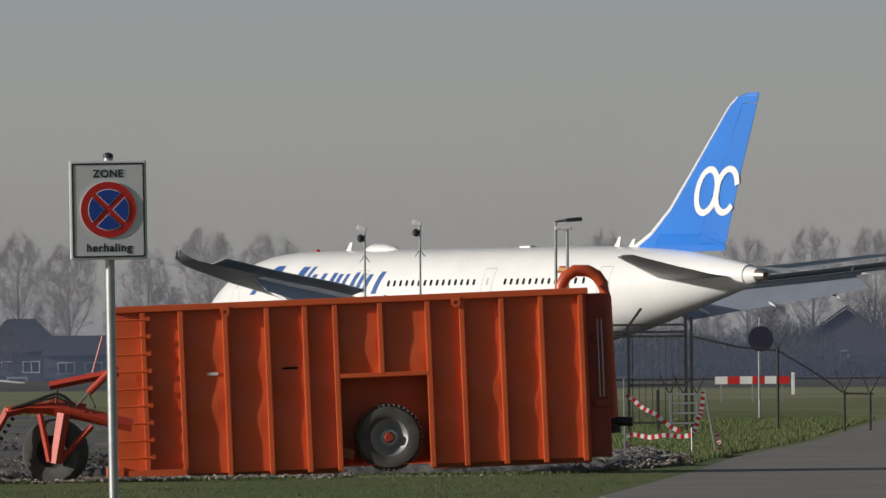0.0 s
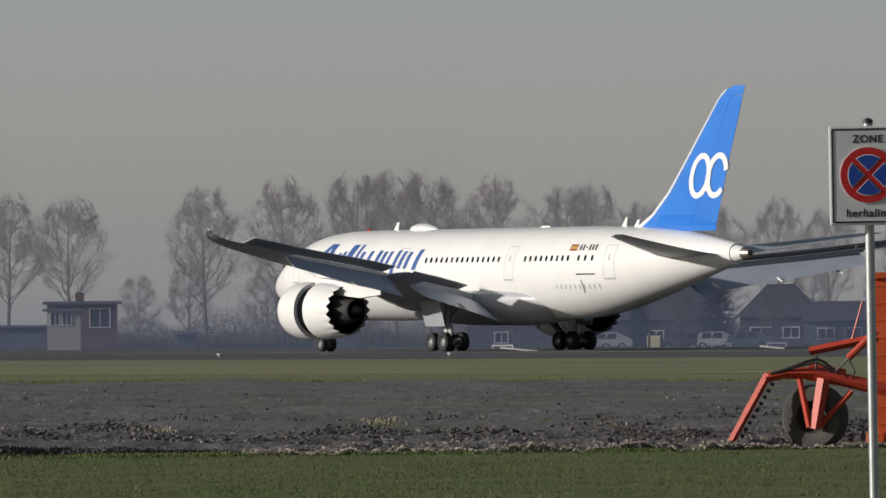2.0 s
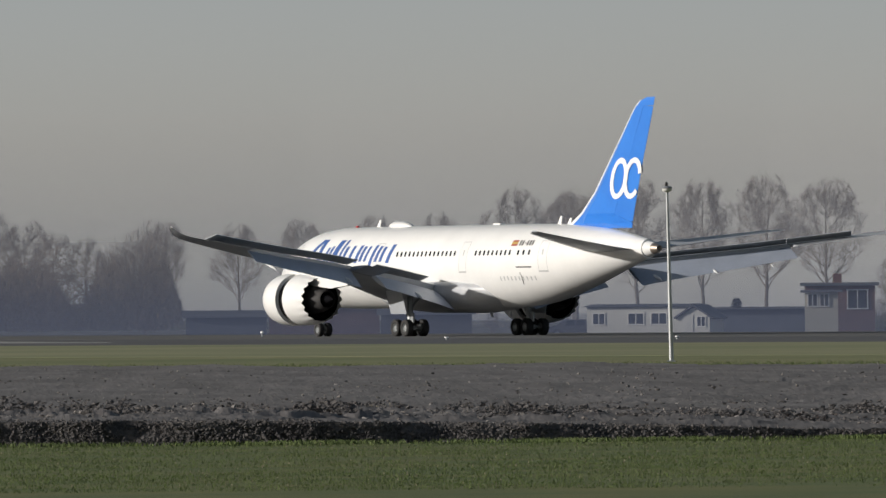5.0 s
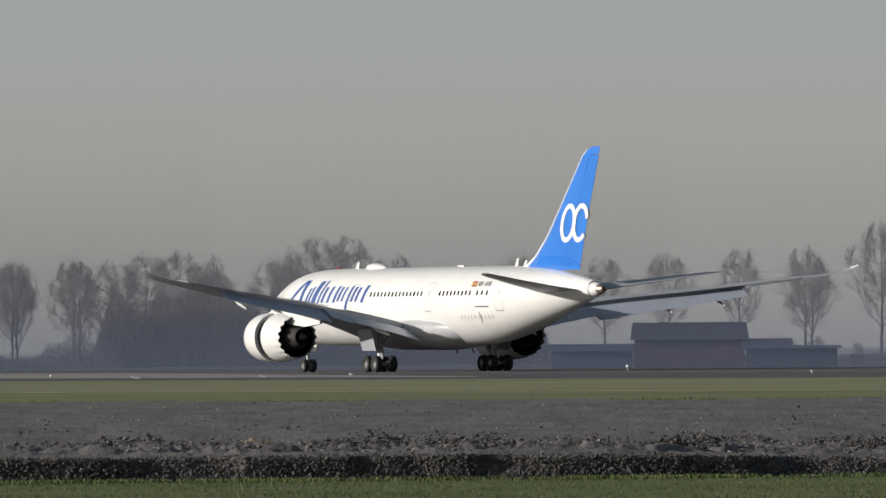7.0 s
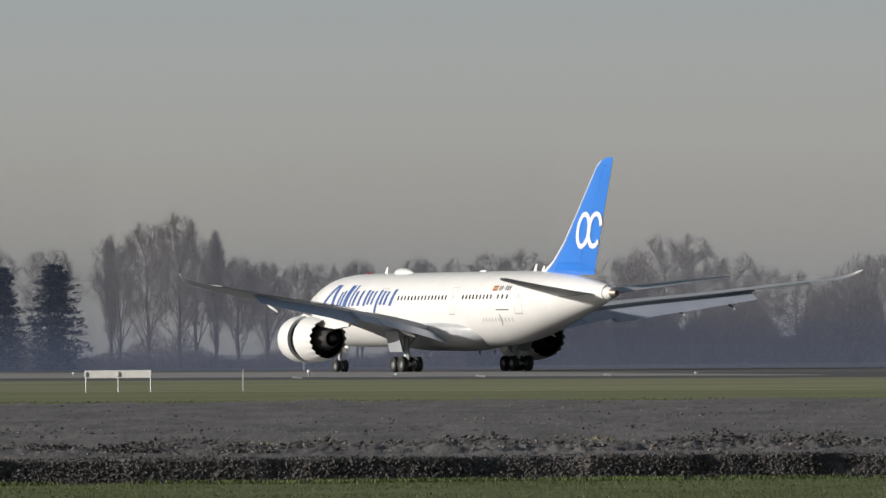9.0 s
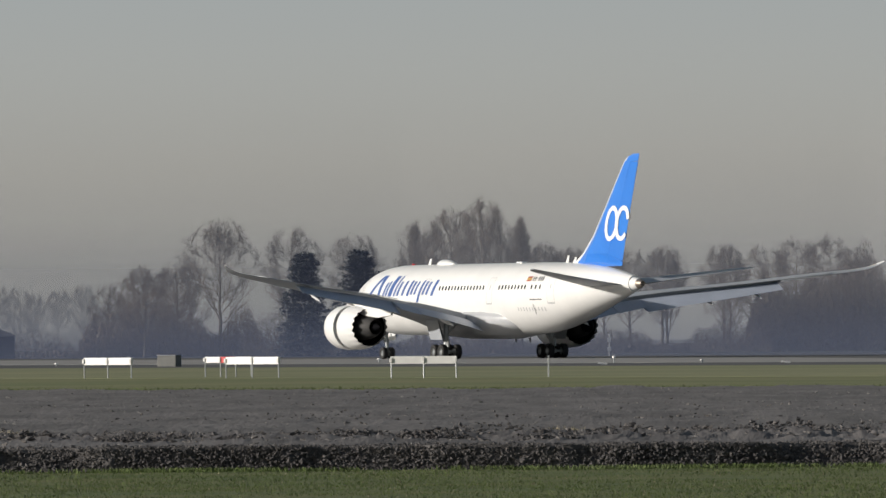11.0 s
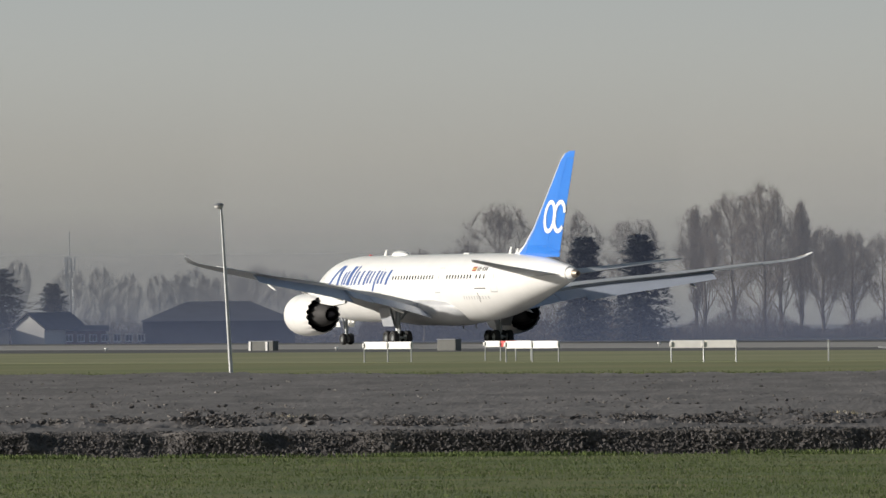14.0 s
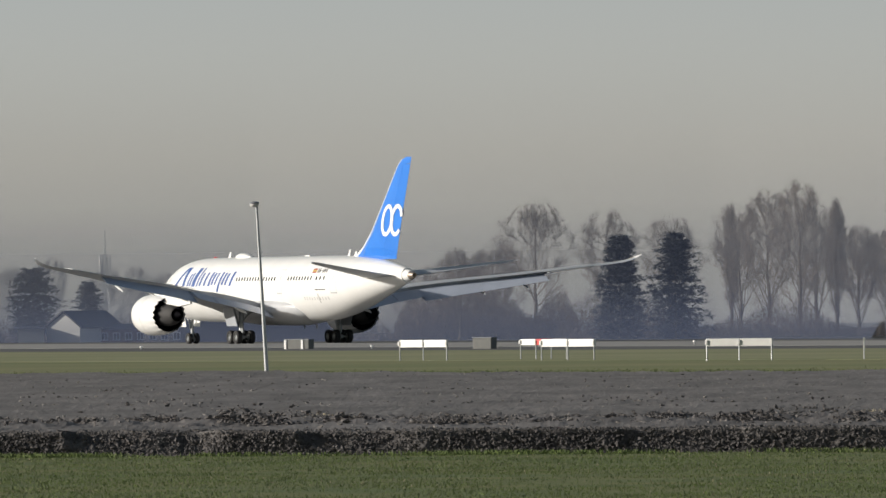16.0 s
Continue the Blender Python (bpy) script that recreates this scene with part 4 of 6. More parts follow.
    for u, h in ((13.9, 0.55), (-13.6, 0.62), (-15.0, 0.5)):
        bm = bmesh.new()
        z = hull(u)[2] + hull(u)[1] - 0.05
        prism(bm, [(u + 0.3, z), (u - 0.25, z), (u - 0.42, z + h), (u - 0.2, z + h)], 0, 0.06, Matrix.Translation((-0.03, 0, 0)))
        part("blade_antenna", bm, M["white"], top, "white blade antenna")
    bm = bmesh.new()
    box(bm, (0, -4.6, 8.0), (0.5, 1.1, 0.14), bevel=0.05)
    part("roof_antenna", bm, M["white"], top, "flat white roof antenna")
    for u, z in ((-1.2, 1.72), (17.2, 8.0)):
        bm = bmesh.new()
        lathe(bm, [(0.14, 0.01), (0.1, 0.1), (-0.1, 0.1), (-0.14, 0.01)], Matrix.Translation((0, u, z)), 10)
        part("beacon", bm, M["beacon"], top, "red anti-collision beacon", True)
    for u in (-3.2, -6.0):
        bm = bmesh.new()
        prism(bm, [(u + 0.2, 1.75), (u - 0.2, 1.75), (u - 0.3, 1.35), (u - 0.1, 1.35)], 0, 0.05)
        part("belly_antenna", bm, M["dark_grey"], top, "dark belly antenna")
    return top


plane = airliner()


# ---- foreground ----
def zone_sign():
    az, d = 33.735, 104.5
    top = thing("parking_sign", "white no-stopping zone sign on a galvanised pole", "traffic sign", facing(az, d, 0, 7) @ pose(0, 0, 0, 0, -0.5, 0))
    z0, w, h = 2.69, 0.616, 0.785
    bm = bmesh.new()
    rod(bm, (0.012, 0.03, -0.3), (0.012, 0.03, z0 + h + 0.03), 0.038, seg=20)
    part("pole", bm, M["galvanised"], top, "galvanised steel pole", True)
    bm = bmesh.new()
    lathe(bm, [(0.0, 0.042), (0.03, 0.04), (0.045, 0.01)], Matrix.Translation((0.012, 0.03, z0 + h + 0.02)) @ pose(0, 0, 0, 90), 14)
    part("pole_cap", bm, M["sign_black"], top)
    bm = bmesh.new()
    box(bm, (0, -0.02, z0 + h / 2), (w, 0.035, h), bevel=0.014)
    board = part("board", bm, M["sign_white"], top, "white sign board")
    y = -0.0385
    bm = bmesh.new()
    t, m = 0.013, 0.026
    for c, s in (((0, y, z0 + m), (w - 2 * m, 0.004, t)), ((0, y, z0 + h - m), (w - 2 * m, 0.004, t)), ((-w / 2 + m, y, z0 + h / 2), (t, 0.004, h - 2 * m)), ((w / 2 - m, y, z0 + h / 2), (t, 0.004, h - 2 * m))):
        box(bm, c, s)
    part("border", bm, M["sign_black"], board, "black border line")
    cz = z0 + h * 0.505
    for r0, r1, mt, name, dy in ((0.0, 0.228, "board_white", "white_ring", 0.0), (0.0, 0.221, "red_paint", "red_disc", -0.004)):
        bm = bmesh.new()
        lathe(bm, [(0.0, 0.001), (0.0, r1), (-0.004, r1), (-0.004, 0.001)], Matrix.Translation((0, y + dy, cz)), 48)
        part(name, bm, M[mt], board)
    for q in range(4):  # blue quarters between the crossed red bars
        bm = bmesh.new()
        mid_a = math.pi / 2 * q
        for rad, half, mt, name, dy in ((0.164, 0.042, "board_white", "quarter_edge", -0.0095), (0.158, 0.050, "sign_blue", "blue_quarter", -0.013)):
            b2 = bmesh.new()
            pts = []
            a0 = math.pi / 4 - math.asin(half * 0.5 / rad)
            for k in range(13):
                a = mid_a - a0 + 2 * a0 * k / 12
                pts.append((rad * math.cos(a), cz + rad * math.sin(a)))
            tip = half * 0.5 * 1.414
            pts.append((tip * math.cos(mid_a), cz + tip * math.sin(mid_a)))
            prism(b2, pts, 1, 0.003, Matrix.Translation((0, y + dy, 0)))
            part(name, b2, M[mt], board)
        bm.free()
    for body, size, z in (("ZONE", 0.083, z0 + 0.655), ("herhaling", 0.087, z0 + 0.068)):
        cu = bpy.data.curves.new("lettering", "FONT")
        cu.body, cu.size, cu.align_x, cu.extrude, cu.space_character = body, size, "CENTER", 0.001, 1.12
        cu.offset = 0.0018
        ob = new("lettering", cu)
        ob.parent = board
        ob.location, ob.rotation_euler = (0, y - 0.001, z), (math.pi / 2, 0, 0)
        cu.materials.append(M["sign_black"])
    return top


zone_sign()


def container():
    """A slurry container on its side-on wheels, seen along its long face; x to the right along the face, y away."""
    az, d = 34.787, 205.0
    top = thing("slurry_container", "orange ribbed steel slurry container on a tyred axle", "container", facing(az, d, 0.08, 2.5) @ pose(0, 0, 0, 0, -1.9, 0))
    L, H, W, z0 = 7.36, 2.68, 2.45, 0.06
    x0, x1 = -L / 2, L / 2
    # the long face, dented between its ribs, with an open bay for the wheel
    bay0, bay1, bay_h = x0 + 3.45, x0 + 4.89, 1.45
    rng = random.Random(3)
    ribs = [x0 + v for v in (0.465, 1.05, 1.74, 2.39, 2.98, 3.45, 4.15, 4.89, 5.42, 6.04, 6.65, 7.27)]

    def dent(x, z):
        k = sum(1 for r in ribs if r < x)
        return 0.013 * math.sin(z * 7.0 + 1.7 * k) * math.sin(max(0, min(1, (z - z0) / (H - 0.1))) * math.pi) + 0.008 * math.sin(z * 2.3 + k)
    bm = bmesh.new()
    xs = sorted(set(list(np.linspace(x0, x1, 90)) + [bay0, bay1]))
    zs = sorted(set(list(np.linspace(z0, H, 44)) + [bay_h]))
    grid = {}
    for i, x in enumerate(xs):
        for j, z in enumerate(zs):
            edge_k = min(abs(x - r) for r in ribs)
            grid[i, j] = bm.verts.new((x, dent(x, z) * min(1, edge_k / 0.12), z))
    for i in range(len(xs) - 1):
        for j in range(len(zs) - 1):
            if bay0 - 1e-6 <= xs[i] and xs[i + 1] <= bay1 + 1e-6 and zs[j + 1] <= bay_h + 1e-6:
                continue
            bm.faces.new((grid[i, j], grid[i + 1, j], grid[i + 1, j + 1], grid[i, j + 1]))
    ext = bmesh.ops.extrude_face_region(bm, geom=bm.faces[:])["geom"]
    bmesh.ops.translate(bm, verts=[v for v in ext if isinstance(v, bmesh.types.BMVert)], vec=(0, 0.006, 0))
    part("side_panel", bm, M["orange"], top, "dented orange steel side panel")
    bm = bmesh.new()
    box(bm, (0, W, (H + z0) / 2), (L, 0.01, H - z0))
    box(bm, (x0 + 0.005, W / 2, (H + z0) / 2), (0.01, W - 0.03, H - z0))
    box(bm, (x1 - 0.005, W / 2, (H + z0) / 2), (0.01, W - 0.03, H - z0))
    box(bm, (0, W / 2, z0 + 0.02), (L - 0.03, W - 0.03, 0.02))
    box(bm, ((bay0 + bay1) / 2, 0.62, bay_h / 2 + 0.1), (bay1 - bay0 - 0.02, 0.012, bay_h - 0.1))
    box(bm, ((bay0 + bay1) / 2, 0.31, bay_h + 0.006), (bay1 - bay0, 0.6, 0.012))
    for bx in (bay0 + 0.01, bay1 - 0.01):
        box(bm, (bx, 0.32, bay_h / 2 + 0.03), (0.012, 0.6, bay_h - 0.06))
    part("tank_wall", bm, M["orange"], top, "orange steel end and back walls")
    for k, r in enumerate(ribs):
        bm = bmesh.new()
        lo = z0 - 0.05 if not (bay0 + 0.05 < r < bay1 - 0.05) else bay_h + 0.02
        box(bm, (r, -0.055, (lo + H - 0.08) / 2), (0.085, 0.12, H - 0.08 - lo), bevel=0.012)
        part("rib", bm, M["orange"], top)
    bm = bmesh.new()
    box(bm, (0, -0.05, H - 0.03), (L + 0.06, 0.16, 0.10), bevel=0.012)
    box(bm, (0, W + 0.03, H - 0.03), (L + 0.06, 0.12, 0.10), bevel=0.012)
    part("top_rail", bm, M["orange"], top, "orange top rail")
    bm = bmesh.new()
    box(bm, ((bay0 + bay1) / 2, -0.05, bay_h + 0.03), (bay1 - bay0, 0.13, 0.07), bevel=0.01)
    part("bay_beam", bm, M["orange"], top)
    bm = bmesh.new()
    box(bm, ((x0 + bay0) / 2, 0.12, z0 - 0.03), (bay0 - x0, 0.10, 0.10))
    box(bm, ((x1 + bay1) / 2, 0.12, z0 - 0.03), (x1 - bay1, 0.10, 0.10))
    part("bottom_beam", bm, M["rust"], top, "worn bottom beam")
    bm = bmesh.new()
    box(bm, (x0 + 0.60, -0.08, z0 + 0.02), (0.9, 0.2, 0.14))
    box(bm, (x0 - 0.05, 0.3, z0 + 0.05), (0.25, 0.8, 0.2))
    part("foot_plate", bm, M["orange"], top)
    for k in range(9):  # ladder rungs at the front end
        bm = bmesh.new()
        z = 0.34 + k * 0.268
        rod(bm, (x0 + 0.02, -0.11, z), (x0 + 0.56, -0.11, z), 0.017, seg=8)
        box(bm, (x0 + 0.545, -0.125, z + 0.01), (0.06, 0.05, 0.07))
        part("ladder_rung", bm, M["orange"], top)
    for r in (ribs[2], ribs[7] + 0.44):  # lifting eyes
        bm = bmesh.new()
        lathe(bm, [(-0.012, 0.03), (-0.012, 0.075), (0.012, 0.075), (0.012, 0.03)], Matrix.Translation((r, -0.14, H - 0.13)), 16, close=True)
        box(bm, (r, -0.13, H - 0.07), (0.15, 0.03, 0.06))
        part("lifting_eye", bm, M["orange"], top)
    bm = bmesh.new()
    box(bm, (x0 + 1.52, -0.012, 1.60), (0.17, 0.012, 0.045))
    part("type_plate", bm, M["board_grey"], top, "small pale plate")
    bm = bmesh.new()
    box(bm, (x0 + 2.72, -0.012, 1.64), (0.24, 0.012, 0.03))
    part("handle_slot", bm, M["black"], top)
    bm = bmesh.new()
    rod(bm, (ribs[8] - 0.02, -0.05, 0.42), (ribs[8] - 0.02, -0.05, 0.62), 0.02)
    part("drain_pipe", bm, M["red"], top)
    # the wheel in its bay
    tyre, hub = wheel_mesh(0.505, 0.42, 0.58, 40)
    for b in (tyre, hub):
        bmesh.ops.transform(b, matrix=pose(x0 + 4.22, 0.20, 0.50, 0, 0, 90), verts=b.verts)
    tread = bmesh.new()
    w = part("wheel", tyre, M["muddy_tyre"], top, "dusty black tyre", True)
    part("rim", hub, M["galvanised"], w, "grey steel rim", True)
    for k in range(40):
        a = 2 * math.pi * k / 40
        for s in (-1, 1):
            box(tread, (0, 0, 0), (0.05, 0.17, 0.03))
            vs = tread.verts[-8:]
            bmesh.ops.transform(tread, matrix=pose(x0 + 4.22, 0.20 + s * 0.10, 0.50) @ pose(0, 0, 0, 0, math.degrees(a) + 4.5 * s, 0) @ Matrix.Translation((0, 0, 0.505)) @ pose(0, 0, 0, 0, 0, 25 * s), verts=vs)
    part("tread", tread, M["muddy_tyre"], w)
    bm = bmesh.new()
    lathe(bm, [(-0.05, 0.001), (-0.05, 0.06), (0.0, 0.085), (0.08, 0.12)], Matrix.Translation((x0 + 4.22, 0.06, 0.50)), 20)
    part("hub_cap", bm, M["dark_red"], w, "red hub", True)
    bm = bmesh.new()
    box(bm, (x0 + 3.56, 0.1, 0.28), (0.2, 0.3, 0.16), (0, 24, 0))
    part("mudguard_stay", bm, M["rust"], top)
    # the filling pipe bends over the rear rim and runs down the end wall
    bm = bmesh.new()
    path = [(x1 - 0.36, 0.55, H - 0.10), (x1 - 0.34, 0.55, H + 0.06), (x1 - 0.26, 0.55, H + 0.20), (x1 - 0.12, 0.55, H + 0.29), (x1 + 0.08, 0.55, H + 0.28), (x1 + 0.22, 0.55, H + 0.20), (x1 + 0.31, 0.55, H + 0.06), (x1 + 0.34, 0.55, H - 0.14),
            (x1 + 0.36, 0.55, 1.6), (x1 + 0.38, 0.55, 0.55)]
    tube(bm, path, 0.095, 18)
    part("filling_pipe", bm, M["pipe"], top, "red filling pipe bent over the rear rim", True)
    bm = bmesh.new()
    rod(bm, (x1 + 0.38, 0.55, 0.55), (x1 + 0.38, 0.55, 0.42), 0.12, seg=16)
    rod(bm, (x1 + 0.20, 0.55, 0.62), (x1 + 0.68, 0.45, 0.58), 0.07, seg=12)
    part("valve", bm, M["hose"], top, "black pipe valve", True)
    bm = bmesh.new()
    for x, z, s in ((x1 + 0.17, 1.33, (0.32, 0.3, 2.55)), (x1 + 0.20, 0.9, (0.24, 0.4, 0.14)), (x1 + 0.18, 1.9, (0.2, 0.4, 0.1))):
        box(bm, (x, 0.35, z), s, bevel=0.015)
    part("rear_frame", bm, M["dark_red"], top, "rear frame in red darkened as by shade")
    bm = bmesh.new()
    for dx in (0.17, 0.23):
        rod(bm, (x1 + dx, 0.08, 1.0), (x1 + dx, 0.08, 2.2), 0.012)
    part("rear_rod", bm, M["galvanised"], top)
    return top


container()


def drawbar():
    """The towing frame with its single wheel, in front of the container; the origin lies under the wheel."""
    top = thing("towing_frame", "red steel towing frame with a black tyred wheel", "farm machine", facing(33.484, 197.5, 0.0))
    tyre, hub = wheel_mesh(0.49, 0.36, 0.5, 36)
    for b in (tyre, hub):
        bmesh.ops.transform(b, matrix=pose(0.0, 0.22, 0.475, 0, 0, 68), verts=b.verts)
    w = part("wheel", tyre, M["muddy_tyre"], top, "dusty black tyre", True)
    part("rim", hub, M["near_black"], w, "dark rim", True)
    bm = bmesh.new()
    rod(bm, (0.13, -0.10, 1.05), (0.0, -0.10, 0.30), 0.10, 0.085, seg=4)
    part("wheel_fork", bm, M["red"], top, "red wheel fork")
    for a, b, r in (((-0.23, -0.08, 1.05), (-0.09, -0.08, 0.33), 0.045), ((0.55, -0.08, 0.86), (0.06, -0.08, 0.33), 0.045)):
        bm = bmesh.new()
        rod(bm, a, b, r, seg=4)
        part("brace", bm, M["red"], top)
    for a, b, s in (((-0.74, 0, 1.07), (-0.42, 0, 1.14), 0.075), ((-0.44, 0, 1.14), (0.05, 0, 1.13), 0.09), ((0.0, 0, 1.13), (1.15, 0, 0.86), 0.10), ((-0.1, 0.05, 1.16), (0.45, 0.05, 1.06), 0.13)):
        bm = bmesh.new()
        rod(bm, a, b, s, seg=4)
        part("beam", bm, M["red"], top)
    bm = bmesh.new()
    rod(bm, (-0.70, 0, 1.12), (-1.31, -0.1, 0.03), 0.065, 0.055, seg=4)
    part("tow_leg", bm, M["red"], top, "red tow leg resting on the ground")
    bm = bmesh.new()
    for k in range(10):
        f = (k + 0.5) / 10
        box(bm, (-0.70 - 0.57 * f + 0.09, 0.02, 1.02 - 0.96 * f), (0.06, 0.05, 0.05), (0, 30, 0))
    part("chain", bm, M["hose"], top, "dark chain along the tow leg")
    bm = bmesh.new()
    tube(bm, [(-0.66, -0.05, 1.13), (-0.42, -0.08, 1.20), (-0.15, -0.1, 1.30), (0.02, -0.1, 1.35), (0.14, -0.1, 1.30), (0.30, -0.08, 1.16)], 0.024, 8)
    tube(bm, [(-0.55, -0.05, 1.14), (-0.25, -0.1, 1.23), (0.02, -0.1, 1.30), (0.14, -0.1, 1.24), (0.24, -0.08, 1.15)], 0.016, 8)
    part("hose", bm, M["hose"], top, "black hydraulic hose")
    bm = bmesh.new()
    rod(bm, (0.02, -0.1, 1.20), (0.03, -0.1, 1.41), 0.018)
    part("hose_hook", bm, M["hose"], top)
    bm = bmesh.new()
    rod(bm, (0.29, 0, 1.14), (0.53, 0, 1.38), 0.022)
    part("cylinder_rod", bm, M["steel"], top, "bright hydraulic rod")
    bm = bmesh.new()
    rod(bm, (0.50, 0, 1.35), (0.92, 0, 1.76), 0.055)
    part("cylinder", bm, M["red"], top, "red hydraulic cylinder")
    bm = bmesh.new()
    rod(bm, (-0.08, 0.6, 1.46), (0.95, 0.6, 1.66), 0.065, seg=4)
    part("folded_arm", bm, M["red"], top, "red folded arm")
    bm = bmesh.new()
    rod(bm, (0.55, 0.6, 1.60), (0.72, 0.6, 2.20), 0.014)
    part("marker_rod", bm, M["red"], top)
    bm = bmesh.new()
    tube(bm, [(0.52, -0.05, 1.32), (0.60, -0.05, 1.15), (0.52, -0.05, 0.98)], 0.012, 6)
    part("cable", bm, M["hose"], top)
    return top


drawbar()


# ---- airfield furniture ----
def lamp_post(az, d, tall, lean, label, shift=0.0, knob=False):
    top = thing("airfield_lamp", label, "lamp post", facing(az, d) @ pose(0, 0, 0, 0, -lean, 0), group="airfield lamps")
    bm = bmesh.new()
    rod(bm, (0, 0, -0.3), (0, 0, tall - 0.12), 0.085, 0.048, seg=14)
    part("post", bm, M["galvanised"], top, "tapered galvanised post", True)
    bm = bmesh.new()
    box(bm, (0, 0, 0.03), (0.3, 0.3, 0.06), bevel=0.01)
    part("base_plate", bm, M["galvanised"], top)
    bm = bmesh.new()
    lathe(bm, [(0.0, 0.06), (0.02, 0.13), (0.07, 0.17), (0.13, 0.175)], Matrix.Translation((shift, 0, tall - 0.13)) @ pose(0, 0, 0, 90), 20)
    part("lantern", bm, M["board_grey"], top, "pale lantern glass", True)
    bm = bmesh.new()
    lathe(bm, [(0.128, 0.18), (0.145, 0.195), (0.18, 0.17), (0.21, 0.10), (0.22, 0.01)], Matrix.Translation((shift, 0, tall - 0.13)) @ pose(0, 0, 0, 90), 20)
    part("cap", bm, M["dark_grey"], top, "dark lantern cap", True)
    if knob:
        bm = bmesh.new()
        lathe(bm, [(0.0, 0.05), (0.05, 0.06), (0.11, 0.05), (0.16, 0.015)], Matrix.Translation((shift - 0.02, 0, tall + 0.08)) @ pose(0, 0, 0, 90), 12)
        part("sensor", bm, M["near_black"], top, "small dark sensor", True)
    return top


lamp_post(29.575, 470.0, 6.18, 1.0, "slim grey airfield lamp post with a round head", 0.0, True)
lamp_post(22.043, 498.0, 6.45, 3.0, "slightly leaning grey airfield lamp post with a flat head", -0.08)


def runway_sign(az0, az1, d, panels, colours, label, z=0.66, tall=0.36, turn=-48.0):
    """Low boards on thin legs beside the runway."""
    width = d * radians(az1 - az0) / math.cos(radians(turn))
    top = thing("runway_sign", label, "runway sign", facing((az0 + az1) / 2, d, 0, turn), group="runway signs")
    w = width / panels
    for k in range(panels):
        x = -width / 2 + (k + 0.5) * w
        bm = bmesh.new()
        box(bm, (x, 0, z + tall / 2), (w * 0.95, 0.12, tall), bevel=0.015)
        part("panel", bm, M[colours[k]], top)
    for k in range(panels + 1):
        x = -width / 2 + k * w * 0.97 + 0.05
        bm = bmesh.new()
        rod(bm, (x, -0.03, -0.1), (x, -0.03, z + tall), 0.035, seg=8)
        part("leg", bm, M["galvanised"], top)
        bm = bmesh.new()
        box(bm, (x, -0.09, z + tall * 0.5), (0.13, 0.08, tall * 0.6), bevel=0.02)
        part("lamp_box", bm, M["board_grey"], top)
    return top


runway_sign(22.62, 22.83, 650, 2, ("board_white", "board_white"), "white two-panel runway sign on thin legs")
runway_sign(23.145, 23.35, 662, 3, ("board_white", "red_paint", "board_white"), "red and white runway sign on thin legs", 0.70, 0.30)
runway_sign(23.235, 23.47, 636, 2, ("board_white", "board_white"), "white two-panel runway sign in front of a red one")
runway_sign(23.95, 24.24, 614, 2, ("board_grey", "board_grey"), "grey two-panel runway sign seen from behind", turn=-22.0)


def marker_post():
    top = thing("marker_post", "thin white marker post in the runway grass", "post", facing(24.635, 613))
    bm = bmesh.new()
    box(bm, (0, 0, 0.45), (0.07, 0.07, 1.1), bevel=0.01)
    part("post", bm, M["board_white"], top)
    bm = bmesh.new()
    box(bm, (0, -0.01, 0.93), (0.085, 0.09, 0.10))
    part("reflector", bm, M["board_grey"], top)


marker_post()


def cabinet(az, d, w, tall, mat, label, ends=False):
    top = thing("field_cabinet", label, "cabinet", facing(az, d, 0, -30))
    bm = bmesh.new()
    box(bm, (0, 0, tall / 2), (w, 0.8, tall), bevel=0.03)
    part("body", bm, M[mat], top)
    bm = bmesh.new()
    box(bm, (0, 0, tall + 0.03), (w + 0.06, 0.9, 0.06), bevel=0.01)
    part("lid", bm, M["dark_grey"], top)
    if ends:
        for at in (-0.46, 0.24):
            bm = bmesh.new()
            box(bm, (at * w, -0.43, tall * 0.5), (0.18, 0.06, tall), bevel=0.01)
            part("end_panel", bm, M["board_white"], top, "white end panel")
    return top


cabinet(22.185, 955, 2.0, 0.66, "cabinet_grey", "grey equipment cabinet with white ends beside the runway", True)
cabinet(22.99, 905, 1.45, 0.75, "cabinet_grey", "dark blue-grey equipment cabinet beside the runway")


# ---- trees ----
def limb(segs, a, direction, length, r0, r1, bend, rng, steps=4):
    """Adds a bending, tapering limb to the list of segments and returns its points."""
    p, d, pts = Vector(a), Vector(direction).normalized(), [Vector(a)]
    for k in range(steps):
        d = (d + bend + Vector((rng.uniform(-0.16, 0.16), rng.uniform(-0.16, 0.16), rng.uniform(-0.06, 0.1)))).normalized()
        q = p + d * length / steps
        segs.append((p.copy(), q.copy(), r0 + (r1 - r0) * k / steps, r0 + (r1 - r0) * (k + 1) / steps))
        p = q
        pts.append(q.copy())
    return pts


